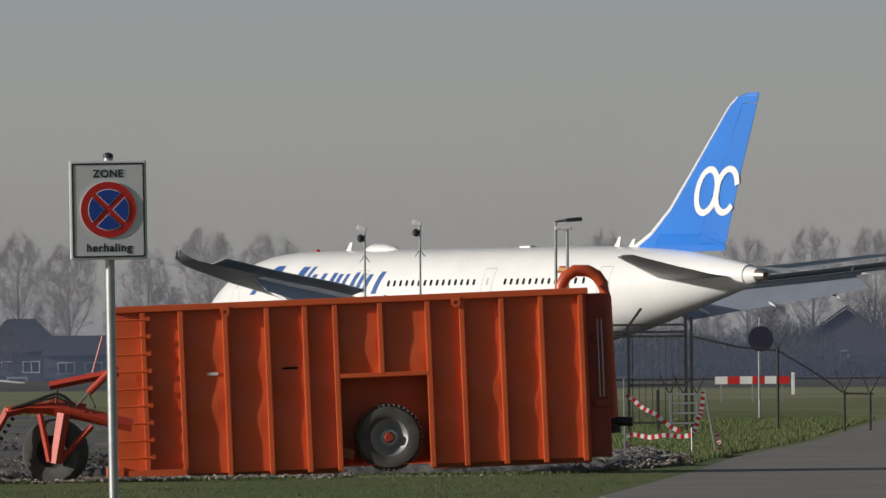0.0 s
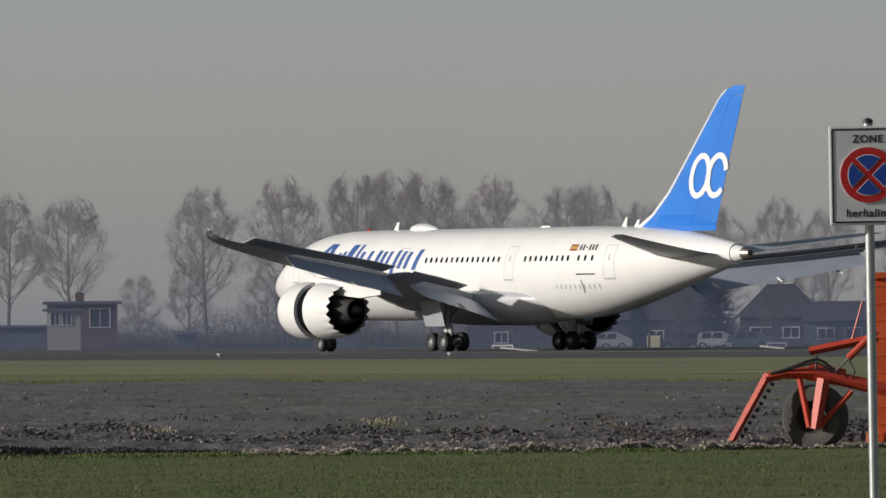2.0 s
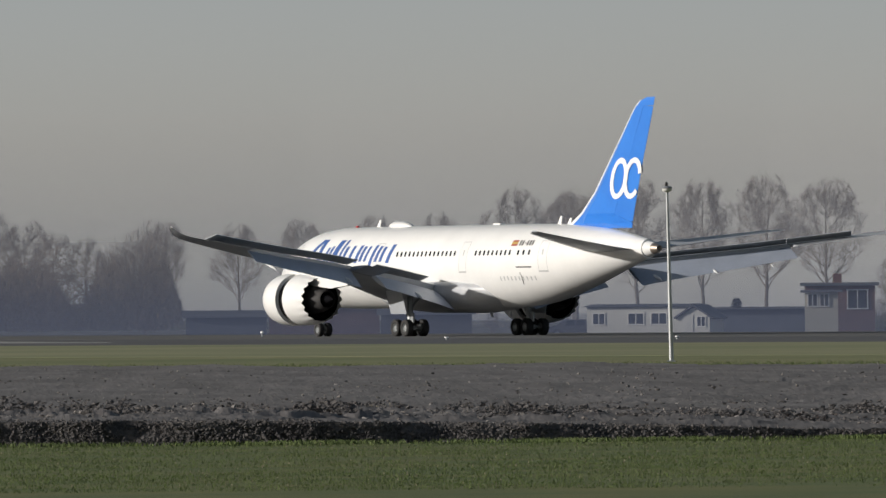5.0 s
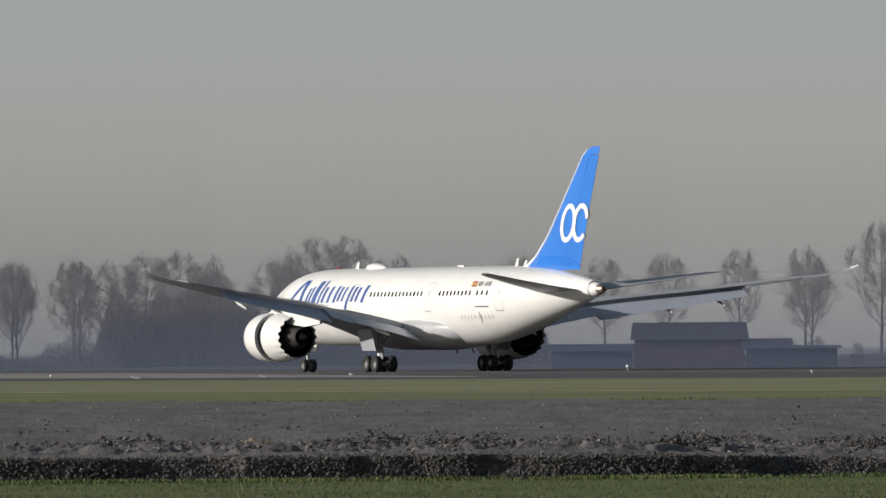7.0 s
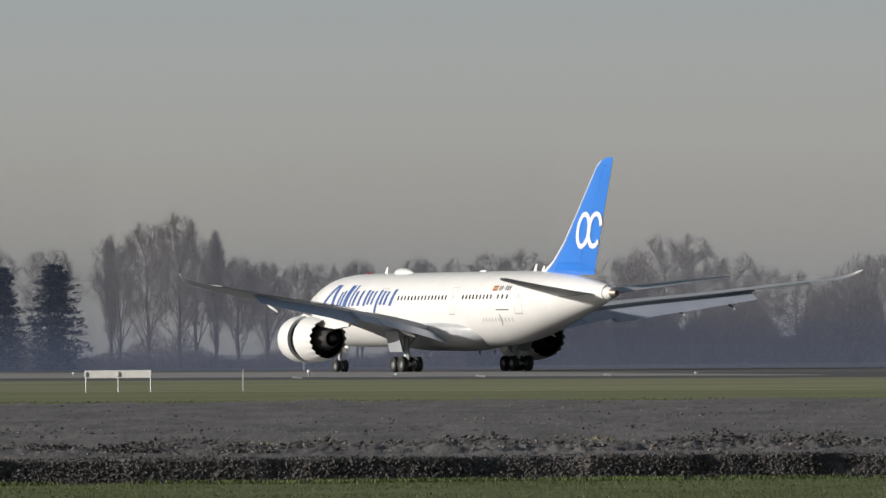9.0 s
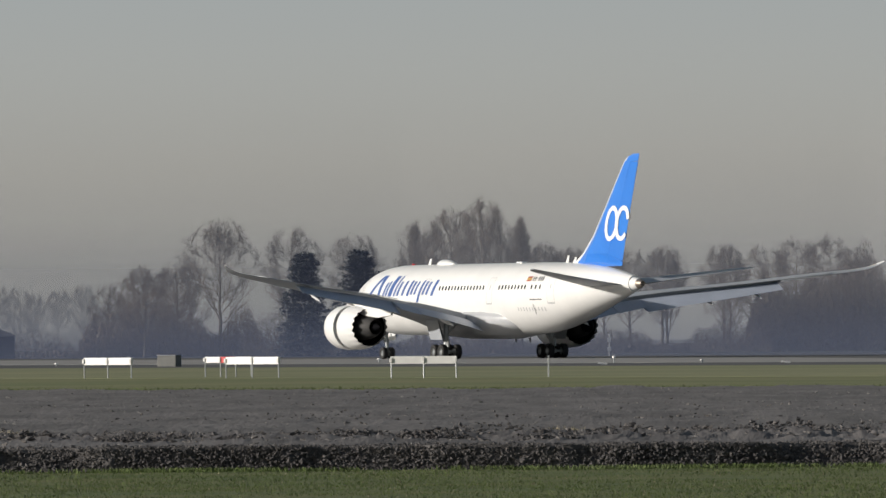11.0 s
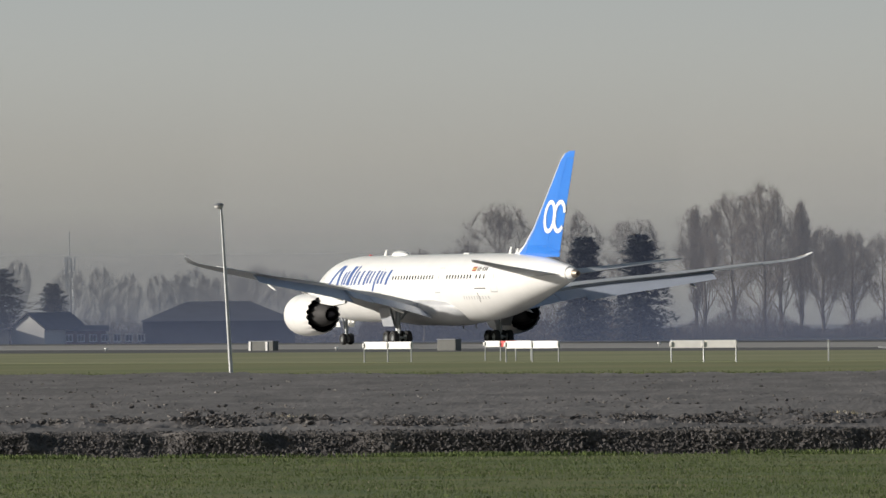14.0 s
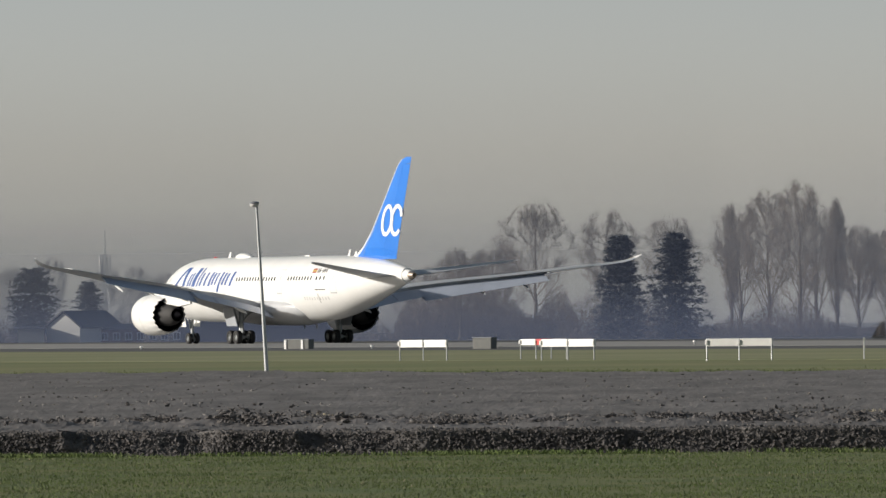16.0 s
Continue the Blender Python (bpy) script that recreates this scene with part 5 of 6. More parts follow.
def wood_mesh(name, segs, mat, sides=3, twigs=()):
    verts, faces = [], []
    for a, b, w in twigs:
        d = b - a
        n = d.cross(Vector((math.sin(a.z * 91), math.cos(a.z * 57), 0.3))).normalized() * w
        k = len(verts)
        verts += [tuple(a - n), tuple(a + n), tuple(b)]
        faces.append((k, k + 1, k + 2))
    for a, b, r0, r1 in segs:
        d = b - a
        side = d.cross(Vector((0.31, 0.95, 0.05)))
        side = side.normalized() if side.length > 1e-6 else Vector((1, 0, 0))
        up = side.cross(d).normalized()
        base = len(verts)
        for p, r in ((a, r0), (b, r1)):
            for k in range(sides):
                t = 2 * math.pi * k / sides
                v = p + r * (math.cos(t) * side + math.sin(t) * up)
                verts.append((v.x, v.y, v.z))
        for k in range(sides):
            faces.append((base + k, base + (k + 1) % sides, base + sides + (k + 1) % sides, base + sides + k))
    mesh = bpy.data.meshes.new(name)
    mesh.from_pydata(verts, [], faces)
    mesh.materials.append(mat)
    return mesh


HABIT = {  # clear trunk, crown's half width, limbs, height of the widest part, upward pull
    "bare": (0.20, 4.5, 24, 0.47, 1.0), "grove": (0.08, 4.0, 26, 0.52, 1.5), "dense": (0.04, 5.6, 30, 0.42, 0.6), "poplar": (0.06, 1.15, 30, 0.50, 1.8)}


def tree_meshes(seed, kind):
    """Trunk and crown of a leafless tree 20 m tall: limbs, boughs, branches and twigs inside an uneven egg."""
    rng = random.Random(seed)
    trunk, crown, twigs = [], [], []
    clear, wide, limbs, belly, pull = HABIT[kind]
    low = 20 * clear
    lobe, lobe2 = rng.uniform(0, 6.28), rng.uniform(0, 6.28)

    def reach(az, z):
        e = max(0.0, min(1.0, (z - low) / (20.0 - low)))
        r = math.sin(math.pi * e ** (math.log(0.5) / math.log(belly))) ** 0.78
        return wide * (r + 0.08) * (1 + 0.16 * math.sin(az * 2 + lobe) + 0.16 * math.sin(az * 3 + z * 0.7 + lobe2))

    def inside(p, slack):
        """Pulls a point that has grown out of the crown back to its uneven skin."""
        az, r = math.atan2(p.y, p.x), math.hypot(p.x, p.y)
        z = min(p.z, 19.2 + 1.2 * slack)
        most = reach(az, z) * (1 + 0.2 * slack)
        return Vector((p.x * most / r, p.y * most / r, z)) if r > most else Vector((p.x, p.y, z))

    def chance():
        return Vector((rng.gauss(0, 1), rng.gauss(0, 1), rng.gauss(0, 1)))

    p = Vector((0, 0, -0.3))
    line = [p]
    for k in range(10):
        q = Vector((p.x + rng.uniform(-0.16, 0.16), p.y + rng.uniform(-0.16, 0.16), (k + 1) * 1.72))
        trunk.append((p, q, 0.30 * (1 - k / 10.6), 0.30 * (1 - (k + 1) / 10.6)))
        p = q
        line.append(q)
    for n in range(limbs):
        h = low + (16.4 - low) * ((n + rng.random()) / limbs) ** 1.05
        k = min(9, int(h / 1.72))
        a = line[k].lerp(line[k + 1], min(1.0, h / 1.72 - k))
        az = n * 2.4 + rng.uniform(-0.5, 0.5)
        rise = (19.6 - h) * rng.uniform(0.3, 0.62) * min(1.0, 0.62 + 0.3 * pull)
        tz = h + max(1.6, rise)
        r = reach(az, tz) * rng.uniform(0.75, 1.0)
        tip = Vector((r * math.cos(az), r * math.sin(az), tz))
        pts = [a]
        for s in (0.2, 0.4, 0.6, 0.8, 1.0):
            pts.append(a.lerp(tip, s) + Vector((0, 0, -0.5 * math.sin(math.pi * s) * min(1.0, r / 3))) + 0.13 * chance())
        thick = 0.105 * (1.15 - h / 22)
        for s in range(5):
            crown.append((pts[s], pts[s + 1], thick * (1 - s * 0.17), thick * (1 - (s + 1) * 0.17)))
        along_limb = (tip - a).normalized()
        for _ in range(10):
            f = rng.uniform(0.12, 1.0) ** 0.8 * 4.99
            b = pts[int(f)].lerp(pts[int(f) + 1], f - int(f))
            d = (0.9 * along_limb + 0.62 * chance() + Vector((0.5 * math.cos(az), 0.5 * math.sin(az), 0.55 * pull))).normalized()
            c = inside(b + d * rng.uniform(1.4, 3.4) * (0.6 if kind == "poplar" else 1.0), rng.uniform(-1, 1))
            mid_way = b.lerp(c, 0.5) + 0.12 * chance()
            crown += [(b, mid_way, 0.034, 0.026), (mid_way, c, 0.026, 0.013)]
            d = (c - b).normalized()
            for _ in range(6):
                f = rng.uniform(0.15, 1.0)
                e = b.lerp(mid_way, 2 * f) if f < 0.5 else mid_way.lerp(c, 2 * f - 1)
                d2 = (0.7 * d + 0.55 * chance() + Vector((0, 0, 0.35 * pull))).normalized()
                g = inside(e + d2 * rng.uniform(0.6, 1.7), rng.uniform(-1, 1.4))
                twigs.append((e, g, 0.020))
                for _ in range(6):
                    o = e.lerp(g, rng.uniform(0.2, 1.0))
                    d3 = (0.6 * d2 + 0.6 * chance() + Vector((0, 0, 0.25))).normalized()
                    twigs.append((o, o + d3 * rng.uniform(0.35, 0.95), 0.014))
    return wood_mesh("trunk", trunk, M["bark"], 8), wood_mesh("crown", crown, M["twig"] if kind != "dense" else M["shrub"], 3, twigs)


def conifer_meshes(seed, pine=False):
    """Whorls of drooping boughs of uneven length, each set with sprays of needles."""
    rng = random.Random(seed)
    trunk = [(Vector((0, 0, -0.3)), Vector((0, 0, 10)), 0.28, 0.16), (Vector((0, 0, 10)), Vector((0, 0, 19.6)), 0.16, 0.03)]
    verts, faces = [], []
    base = 3.0 if pine else 0.6
    for n in range(24):
        h = (n + rng.uniform(-0.3, 0.3)) / 24
        z = base + (19.6 - base) * h
        wide = (7.0 * (1 - h) ** 0.5 + 0.3) if not pine else 7.0 * math.sin(math.pi * min(1, h * 0.82 + 0.14)) ** 0.65
        for m in range(9):
            az = m * 0.698 + n * 1.9 + rng.uniform(-0.35, 0.35)
            long = wide * rng.uniform(0.5, 1.12) * (1 + 0.16 * math.sin(az * 2 + seed))
            lift = rng.uniform(-0.35, 0.12) + 0.5 * h
            for _ in range(34):
                f = rng.uniform(0.02, 1.0) ** 0.6
                r = long * f
                c = Vector((r * math.cos(az) + rng.gauss(0, 0.32), r * math.sin(az) + rng.gauss(0, 0.32), z + lift * r * 0.5 - 0.012 * r * r + rng.gauss(0, 0.22)))
                for _ in range(2):
                    size = rng.uniform(0.6, 1.25) * (1.1 - 0.3 * f)
                    d = Vector((math.cos(az) + rng.gauss(0, 0.5), math.sin(az) + rng.gauss(0, 0.5), rng.uniform(-0.5, 0.55))).normalized() * size
                    w = Vector((-d.y, d.x, rng.uniform(-0.5, 0.5) * size)).normalized() * size * 0.24
                    k = len(verts)
                    verts += [tuple(c - w), tuple(c + w), tuple(c + d)]
                    faces.append((k, k + 1, k + 2))
    mesh = bpy.data.meshes.new("crown")
    mesh.from_pydata(verts, [], faces)
    mesh.materials.append(M["needle"])
    return wood_mesh("trunk", trunk, M["bark"], 8), mesh


TREE_LABEL = {"bare": "tall leafless tree with a clear trunk in the distant row", "dense": "bushy leafless tree with low branches in a dark thicket",
              "poplar": "narrow leafless poplar in the distant row", "grove": "tall leafless tree with upswept limbs in the farm grove", "conifer": "dark green conifer among the farm trees", "pine": "broad dark green pine beside the farmhouse"}
FORMS = {"bare": [tree_meshes(s, "bare") for s in range(5)], "dense": [tree_meshes(20 + s, "dense") for s in range(4)], "grove": [tree_meshes(30 + s, "grove") for s in range(3)], "poplar": [tree_meshes(40 + s, "poplar") for s in range(2)],
         "conifer": [conifer_meshes(60), conifer_meshes(61)], "pine": [conifer_meshes(70, True)]}
TREES = [  # azimuth, metres away, height, kind
    (20.79, 2600, 14.8, "bare"),
    (20.94, 2600, 14.5, "bare"),
    (21.03, 1440, 8.7, "pine"),
    (21.12, 2600, 15.8, "bare"),
    (21.27, 1440, 7.2, "conifer"),
    (21.49, 2600, 14.2, "bare"),
    (21.35, 2650, 14.6, "dense"),
    (21.60, 2650, 13.2, "dense"),
    (21.73, 2600, 12.8, "bare"),
    (21.88, 2650, 14.2, "dense"),
    (22.12, 2650, 13.4, "dense"),
    (22.34, 2650, 13.0, "dense"),
    (21.02, 2650, 13.8, "dense"),
    (21.82, 2600, 13.0, "bare"),
    (21.95, 2600, 12.5, "bare"),
    (22.05, 2600, 13.5, "bare"),
    (22.16, 2600, 14.6, "bare"),
    (22.25, 2600, 13.7, "bare"),
    (22.41, 2600, 11.6, "bare"),
    (22.51, 2600, 12.7, "bare"),
    (22.62, 2600, 13.5, "bare"),
    (22.73, 1500, 8.9, "dense"),
    (22.86, 1500, 11.0, "dense"),
    (22.88, 1480, 10.8, "dense"),
    (23.02, 1500, 11.4, "dense"),
    (23.02, 1600, 11.5, "bare"),
    (23.21, 1600, 17.4, "bare"),
    (23.53, 1600, 16.7, "bare"),
    (23.58, 1395, 11.6, "conifer"),
    (23.80, 1600, 15.6, "bare"),
    (23.82, 1395, 11.7, "conifer"),
    (24.06, 1480, 15.9, "poplar"),
    (24.10, 1480, 16.0, "grove"),
    (24.22, 1480, 17.3, "grove"),
    (24.36, 1480, 18.2, "grove"),
    (24.43, 1480, 15.8, "grove"),
    (24.52, 1480, 16.2, "poplar"),
    (24.61, 1700, 14.9, "bare"),
    (24.62, 1480, 13.0, "grove"),
    (24.74, 1480, 12.7, "grove"),
    (24.74, 1700, 14.2, "bare"),
    (24.88, 1700, 14.1, "bare"),
    (24.99, 1700, 13.9, "bare"),
    (25.13, 1700, 14.2, "bare"),
    (25.15, 1480, 12.7, "grove"),
    (25.40, 1700, 14.3, "bare"),
    (25.42, 1480, 12.6, "grove"),
    (25.58, 1500, 13.0, "dense"),
    (25.72, 1500, 13.8, "dense"),
    (25.87, 1500, 13.9, "dense"),
    (25.99, 1500, 12.3, "dense"),
    (26.28, 1900, 16.2, "bare"),
    (26.36, 1500, 12.2, "dense"),
    (26.46, 1500, 15.4, "dense"),
    (26.60, 1500, 15.7, "dense"),
    (26.78, 1500, 13.4, "dense"),
    (26.90, 1500, 12.1, "dense"),
    (27.04, 1500, 11.1, "dense"),
    (27.16, 1500, 9.2, "dense"),
    (27.38, 1900, 16.3, "bare"),
    (27.70, 1900, 15.4, "bare"),
    (27.98, 1900, 16.1, "bare"),
    (28.29, 1900, 17.0, "bare"),
    (28.57, 1900, 16.9, "bare"),
    (28.60, 1480, 12.3, "bare"),
    (28.90, 1480, 16.4, "bare"),
    (29.15, 1480, 16.3, "bare"),
    (29.17, 1480, 16.4, "bare"),
    (29.43, 1480, 17.5, "bare"),
    (29.71, 1480, 17.4, "bare"),
    (29.99, 1480, 18.0, "bare"),
    (30.25, 1480, 17.5, "bare"),
    (30.84, 1480, 18.6, "bare"),
    (31.18, 1480, 19.1, "bare"),
    (31.50, 1480, 20.4, "bare"),
    (31.67, 1480, 20.2, "bare"),
    (31.81, 1480, 19.9, "bare"),
    (31.98, 1480, 16.1, "bare"),
    (32.11, 1480, 19.5, "bare"),
    (32.42, 1480, 18.5, "bare"),
    (32.53, 1480, 18.2, "bare"),
    (32.75, 1480, 16.6, "bare"),
    (33.06, 1480, 15.9, "bare"),
    (33.33, 1480, 16.4, "bare"),
    (33.55, 1480, 15.4, "bare"),
    (33.89, 1480, 14.7, "bare"),
    (34.15, 1480, 17.2, "bare"),
    (34.42, 1480, 16.4, "bare"),
    (35.87, 1480, 15.9, "bare"),
    (36.49, 1480, 15.8, "bare"),
    (36.77, 1480, 16.5, "bare"),
    (37.04, 1480, 16.4, "bare"),
    (37.27, 1480, 15.9, "bare"),
]


def plant(az, d, tall, kind, n):
    rng = random.Random(n * 7 + 3)
    trunk, crown = FORMS[kind][n % len(FORMS[kind])]
    ob = thing("conifer" if kind in ("conifer", "pine") else "tree", TREE_LABEL[kind], "tree", group="distant trees" if kind in ("bare", "poplar") else "thicket")
    p = EYE + d * heading(az)
    s = tall / 20.0
    ob.location, ob.rotation_euler = (p.x, p.y, -0.35), (0, 0, rng.uniform(0, 6.28))
    ob.scale = (s * rng.uniform(0.92, 1.1), s * rng.uniform(0.92, 1.1), s)
    for name, mesh in (("trunk", trunk), ("crown", crown)):
        c = new(name, mesh)
        c.parent = ob
    return ob


for n, (az, d, tall, kind) in enumerate(TREES):
    plant(az, d + (n * 37 % 50) + 5, tall, kind, n)


# low thickets and hedges that close the foot of the tree line
def thicket(name, az0, az1, d, tall, mat, label, count, seed):
    """A belt of upright bare twigs, close at the foot and thinning out upwards to an uneven top."""
    rng = random.Random(seed)
    verts, faces = [], []
    tops = []
    for k in range(501):  # uneven height along the belt, sinking at both ends
        x, y = polar(az0 + k / 500 * (az1 - az0), d)
        end = min(1.0, min(k, 500 - k) / 500 * (az1 - az0) / 0.07)
        tops.append(tall * (0.35 + 0.65 * end) * max(0.25, 0.62 + 0.62 * lumps(x, y, 0.11, 4)))
    for _ in range(int(count * 3.6)):
        k = rng.uniform(0, 1)
        x, y = polar(az0 + k * (az1 - az0), d + rng.uniform(-10, 10))
        h = tops[int(k * 500)] * rng.uniform(0.85, 1.1)
        rise = rng.random() ** 1.5
        c = Vector((x, y, -0.5 + h * rise))
        s = rng.uniform(0.3, 0.9) * (0.5 + 0.045 * tall) * (1 - 0.3 * rise)
        b = rng.uniform(0, 6.283)
        lean = rng.uniform(0.1, 2.4)
        d1 = Vector((lean * math.cos(b), lean * math.sin(b), 1.0)).normalized() * s * 1.3
        w = Vector((-math.sin(b), math.cos(b), 0)) * s * 0.075 * (1.6 - rise)
        k = len(verts)
        verts += [tuple(c - w), tuple(c + w), tuple(c + d1)]
        faces.append((k, k + 1, k + 2))
    return tagged(raw(name, verts, faces, mat), label, "hedge", kind="stuff")


# ---- buildings beyond the runway ----
LOW = -0.35  # the land beyond the runway lies a little lower


def building(name, label, az0, az1, d, eaves, ridge, wall, roof, deep=9.0, hip=0.0, windows=(), doors=(), gable_front=False, overhang=0.35, chimney=None, turn=0.0):
    """A house or barn with its long side to the runway; hip: how far the ridge stops short of each end; windows: (from, to, low, high) in metres from its left end."""
    w = d * radians(az1 - az0)
    top = thing(name, label, "building", facing((az0 + az1) / 2, d, LOW, turn))
    e, r = eaves - LOW, ridge - LOW
    x0, x1 = -w / 2, w / 2
    bm = bmesh.new()
    t = 0.25
    if gable_front:
        prism(bm, [(x0, 0), (x1, 0), (x1, e), ((x0 + x1) / 2, r - 0.1), (x0, e)], 1, t)
    else:
        box(bm, (0, t / 2, e / 2), (w, t, e))
    box(bm, (0, deep - t / 2, e / 2), (w, t, e))
    box(bm, (x0 + t / 2, deep / 2, e / 2), (t, deep - 2 * t, e))
    box(bm, (x1 - t / 2, deep / 2, e / 2), (t, deep - 2 * t, e))
    part("wall", bm, M[wall], top)
    bm = bmesh.new()
    o = overhang
    if gable_front:
        mid_x = (x0 + x1) / 2
        for s in (-1, 1):
            edge_x = mid_x + s * (w / 2 + o)
            lo = e - o * (r - e) / (w / 2)
            prism(bm, [(mid_x, r), (edge_x, lo), (edge_x, lo + 0.16), (mid_x, r + 0.16)], 1, deep + 2 * o, Matrix.Translation((0, -o, 0)))
    else:
        v = [bm.verts.new(p) for p in ((x0 - o, -o, e), (x1 + o, -o, e), (x1 + o, deep + o, e), (x0 - o, deep + o, e), (x0 - o + hip, deep / 2, r), (x1 + o - hip, deep / 2, r))]
        for f in ((0, 1, 5, 4), (2, 3, 4, 5), (1, 2, 5), (3, 0, 4), (3, 2, 1, 0)):
            bm.faces.new([v[k] for k in f])
    part("roof", bm, M[roof], top)
    for a, b, lo, hi in windows:
        bm = bmesh.new()
        cx, cz, ww, hh = x0 + (a + b) / 2, (lo + hi) / 2 - LOW, b - a, hi - lo
        for c, s in (((cx, -0.02, cz - hh / 2), (ww + 0.16, 0.08, 0.08)), ((cx, -0.02, cz + hh / 2), (ww + 0.16, 0.08, 0.08)), ((cx - ww / 2, -0.02, cz), (0.08, 0.08, hh)), ((cx + ww / 2, -0.02, cz), (0.08, 0.08, hh)), ((cx, -0.02, cz), (0.06, 0.07, hh))):
            box(bm, c, s)
        frame_ob = part("window", bm, M["board_white"], top, "white window frame")
        bm = bmesh.new()
        box(bm, (cx, -0.008, cz), (ww, 0.02, hh))
        part("pane", bm, M["glass"], frame_ob, "dark glass pane")
    for a, b, hi in doors:
        bm = bmesh.new()
        box(bm, (x0 + (a + b) / 2, -0.02, hi / 2), (b - a, 0.06, hi), bevel=0.02)
        part("door", bm, M["board_grey"], top, "grey door")
    if chimney:
        bm = bmesh.new()
        box(bm, (x0 + chimney, deep / 2, r + 0.2), (0.7, 0.7, 1.0))
        part("chimney", bm, M["brick_wall"], top)
    return top


building("cabin", "long low white cabin with a flat dark roof", 29.20, 29.66, 1045, 2.0, 2.22, "pale_wall", "slate", 6, 0.0, ((0.5, 1.5, 0.6, 1.5), (3.4, 4.7, 0.6, 1.5), (5.3, 6.6, 0.6, 1.5)), turn=-16)
building("porch_house", "small white gabled porch beside the cabin", 29.60, 29.745, 1042, 1.15, 2.0, "pale_wall", "slate", 4, gable_front=True, overhang=0.25, doors=((0.5, 1.3, 1.7),), windows=((1.6, 2.3, 0.4, 1.2),), turn=-16)
building("shed", "low blue-grey storage shed with a flat roof", 29.75, 30.21, 1060, 1.75, 1.92, "blue_wall", "slate", 8)
building("brick_house", "two-storey house with a flat dark roof and a large window", 30.155, 30.46, 1050, 3.55, 3.8, "brick_wall", "slate", 7, 0.0, ((3.4, 5.0, 1.7, 3.2),), chimney=2.6)
building("house_annex", "cream boarded front of the brick house", 30.155, 30.30, 1043, 3.0, 3.2, "cream", "slate", 5, 0.0, ((0.25, 1.0, 1.9, 2.9), (1.2, 1.9, 1.9, 2.9)))
building("hut", "small dark hut behind the runway", 28.50, 28.71, 1075, 1.5, 1.75, "dark_wall", "slate", 4)
building("blue_shed", "small blue shed beyond the runway", 31.31, 31.50, 1000, 1.35, 1.55, "blue_wall", "blue_wall", 4)
building("blue_shed", "small dark blue shed beyond the runway", 30.72, 30.80, 1000, 1.1, 1.3, "blue_wall", "blue_wall", 4)
building("brown_barn", "large dark farm barn with a steep roof", 31.98, 33.08, 985, 1.9, 6.15, "dark_wall", "slate", 14, 2.4, ((2.0, 3.0, 0.3, 1.1), (9.0, 10.2, 0.3, 1.1), (13.5, 14.6, 0.3, 1.1)), chimney=6.0)
building("farm_house", "dark house with a pointed roof beside the barn", 33.16, 33.52, 980, 2.05, 4.5, "dark_wall", "slate", 9, 2.4, ((0.8, 2.4, 0.5, 1.3), (3.2, 4.4, 0.5, 1.3)))
building("low_hall", "long low grey hall beside the pointed house", 33.44, 33.95, 975, 1.7, 3.2, "blue_wall", "slate", 10, 1.0, ((1.0, 2.2, 0.4, 1.2), (3.0, 4.2, 0.4, 1.2), (5.4, 6.6, 0.4, 1.2)))
building("dark_house", "dark house with a pointed roof behind the access road", 36.74, 37.10, 960, 2.6, 4.75, "dark_wall", "slate", 8, gable_front=True, windows=((2.6, 3.1, 1.0, 1.6),))
building("long_barn", "long dark barn with reddish brick wall", 27.83, 28.31, 1095, 2.3, 3.75, "brick_wall", "slate", 12, 0.2)
building("low_barn", "low dark outbuilding beside the long barn", 28.315, 28.50, 1092, 1.5, 2.35, "dark_wall", "slate", 8)
building("low_barn", "low dark blue outbuilding beyond the runway", 27.47, 27.82, 1112, 1.4, 2.0, "blue_wall", "slate", 8)
building("hip_barn", "dark brown barn with a wide hipped roof", 21.66, 22.32, 1430, 2.3, 4.45, "dark_wall", "slate", 18, 5.2)
building("farmhouse", "pale gabled farmhouse beside dark pines", 21.08, 21.245, 1425, 1.7, 3.25, "pale_wall", "slate", 9, gable_front=True, overhang=0.3, turn=-30)
building("farm_wing", "low brown wing of the farmhouse with a row of windows", 21.25, 21.50, 1428, 1.35, 1.95, "brick_wall", "slate", 7, 0.0, tuple((0.6 + 1.3 * k, 1.3 + 1.3 * k, 0.2, 0.95) for k in range(8)))
building("farm_shed", "small pale shed beside the farmhouse", 20.965, 21.08, 1424, 1.5, 1.7, "cream", "slate", 5)


def radio_mast():
    top = thing("radio_mast", "slender grey lattice radio mast far off", "mast", facing(21.345, 2500, LOW))
    for sx, sy in ((-1, -1), (1, -1), (0, 1)):
        bm = bmesh.new()
        rod(bm, (sx * 0.9, sy * 0.8, 0), (sx * 0.35, sy * 0.3, 15.5), 0.12, seg=6)
        part("leg", bm, M["galvanised"], top)
    bm = bmesh.new()
    for k in range(12):
        a, b = 0.9 - 0.045 * k, 0.9 - 0.045 * (k + 1)
        rod(bm, (-a, -a * 0.9, k * 1.28), (b, -b * 0.9, (k + 1) * 1.28), 0.05, seg=4)
        rod(bm, (a, -a * 0.9, k * 1.28), (-b, -b * 0.9, (k + 1) * 1.28), 0.05, seg=4)
    part("lattice", bm, M["galvanised"], top)
    bm = bmesh.new()
    rod(bm, (0, 0, 15), (0, 0, 20), 0.14, 0.08)
    part("antenna", bm, M["galvanised"], top)
    for z in (12.0, 13.6):
        bm = bmesh.new()
        rod(bm, (-0.9, -0.5, z), (-0.9, -0.5, z + 1.5), 0.22)
        rod(bm, (0.9, -0.5, z), (0.9, -0.5, z + 1.5), 0.22)
        part("antenna_drum", bm, M["board_grey"], top)


radio_mast()


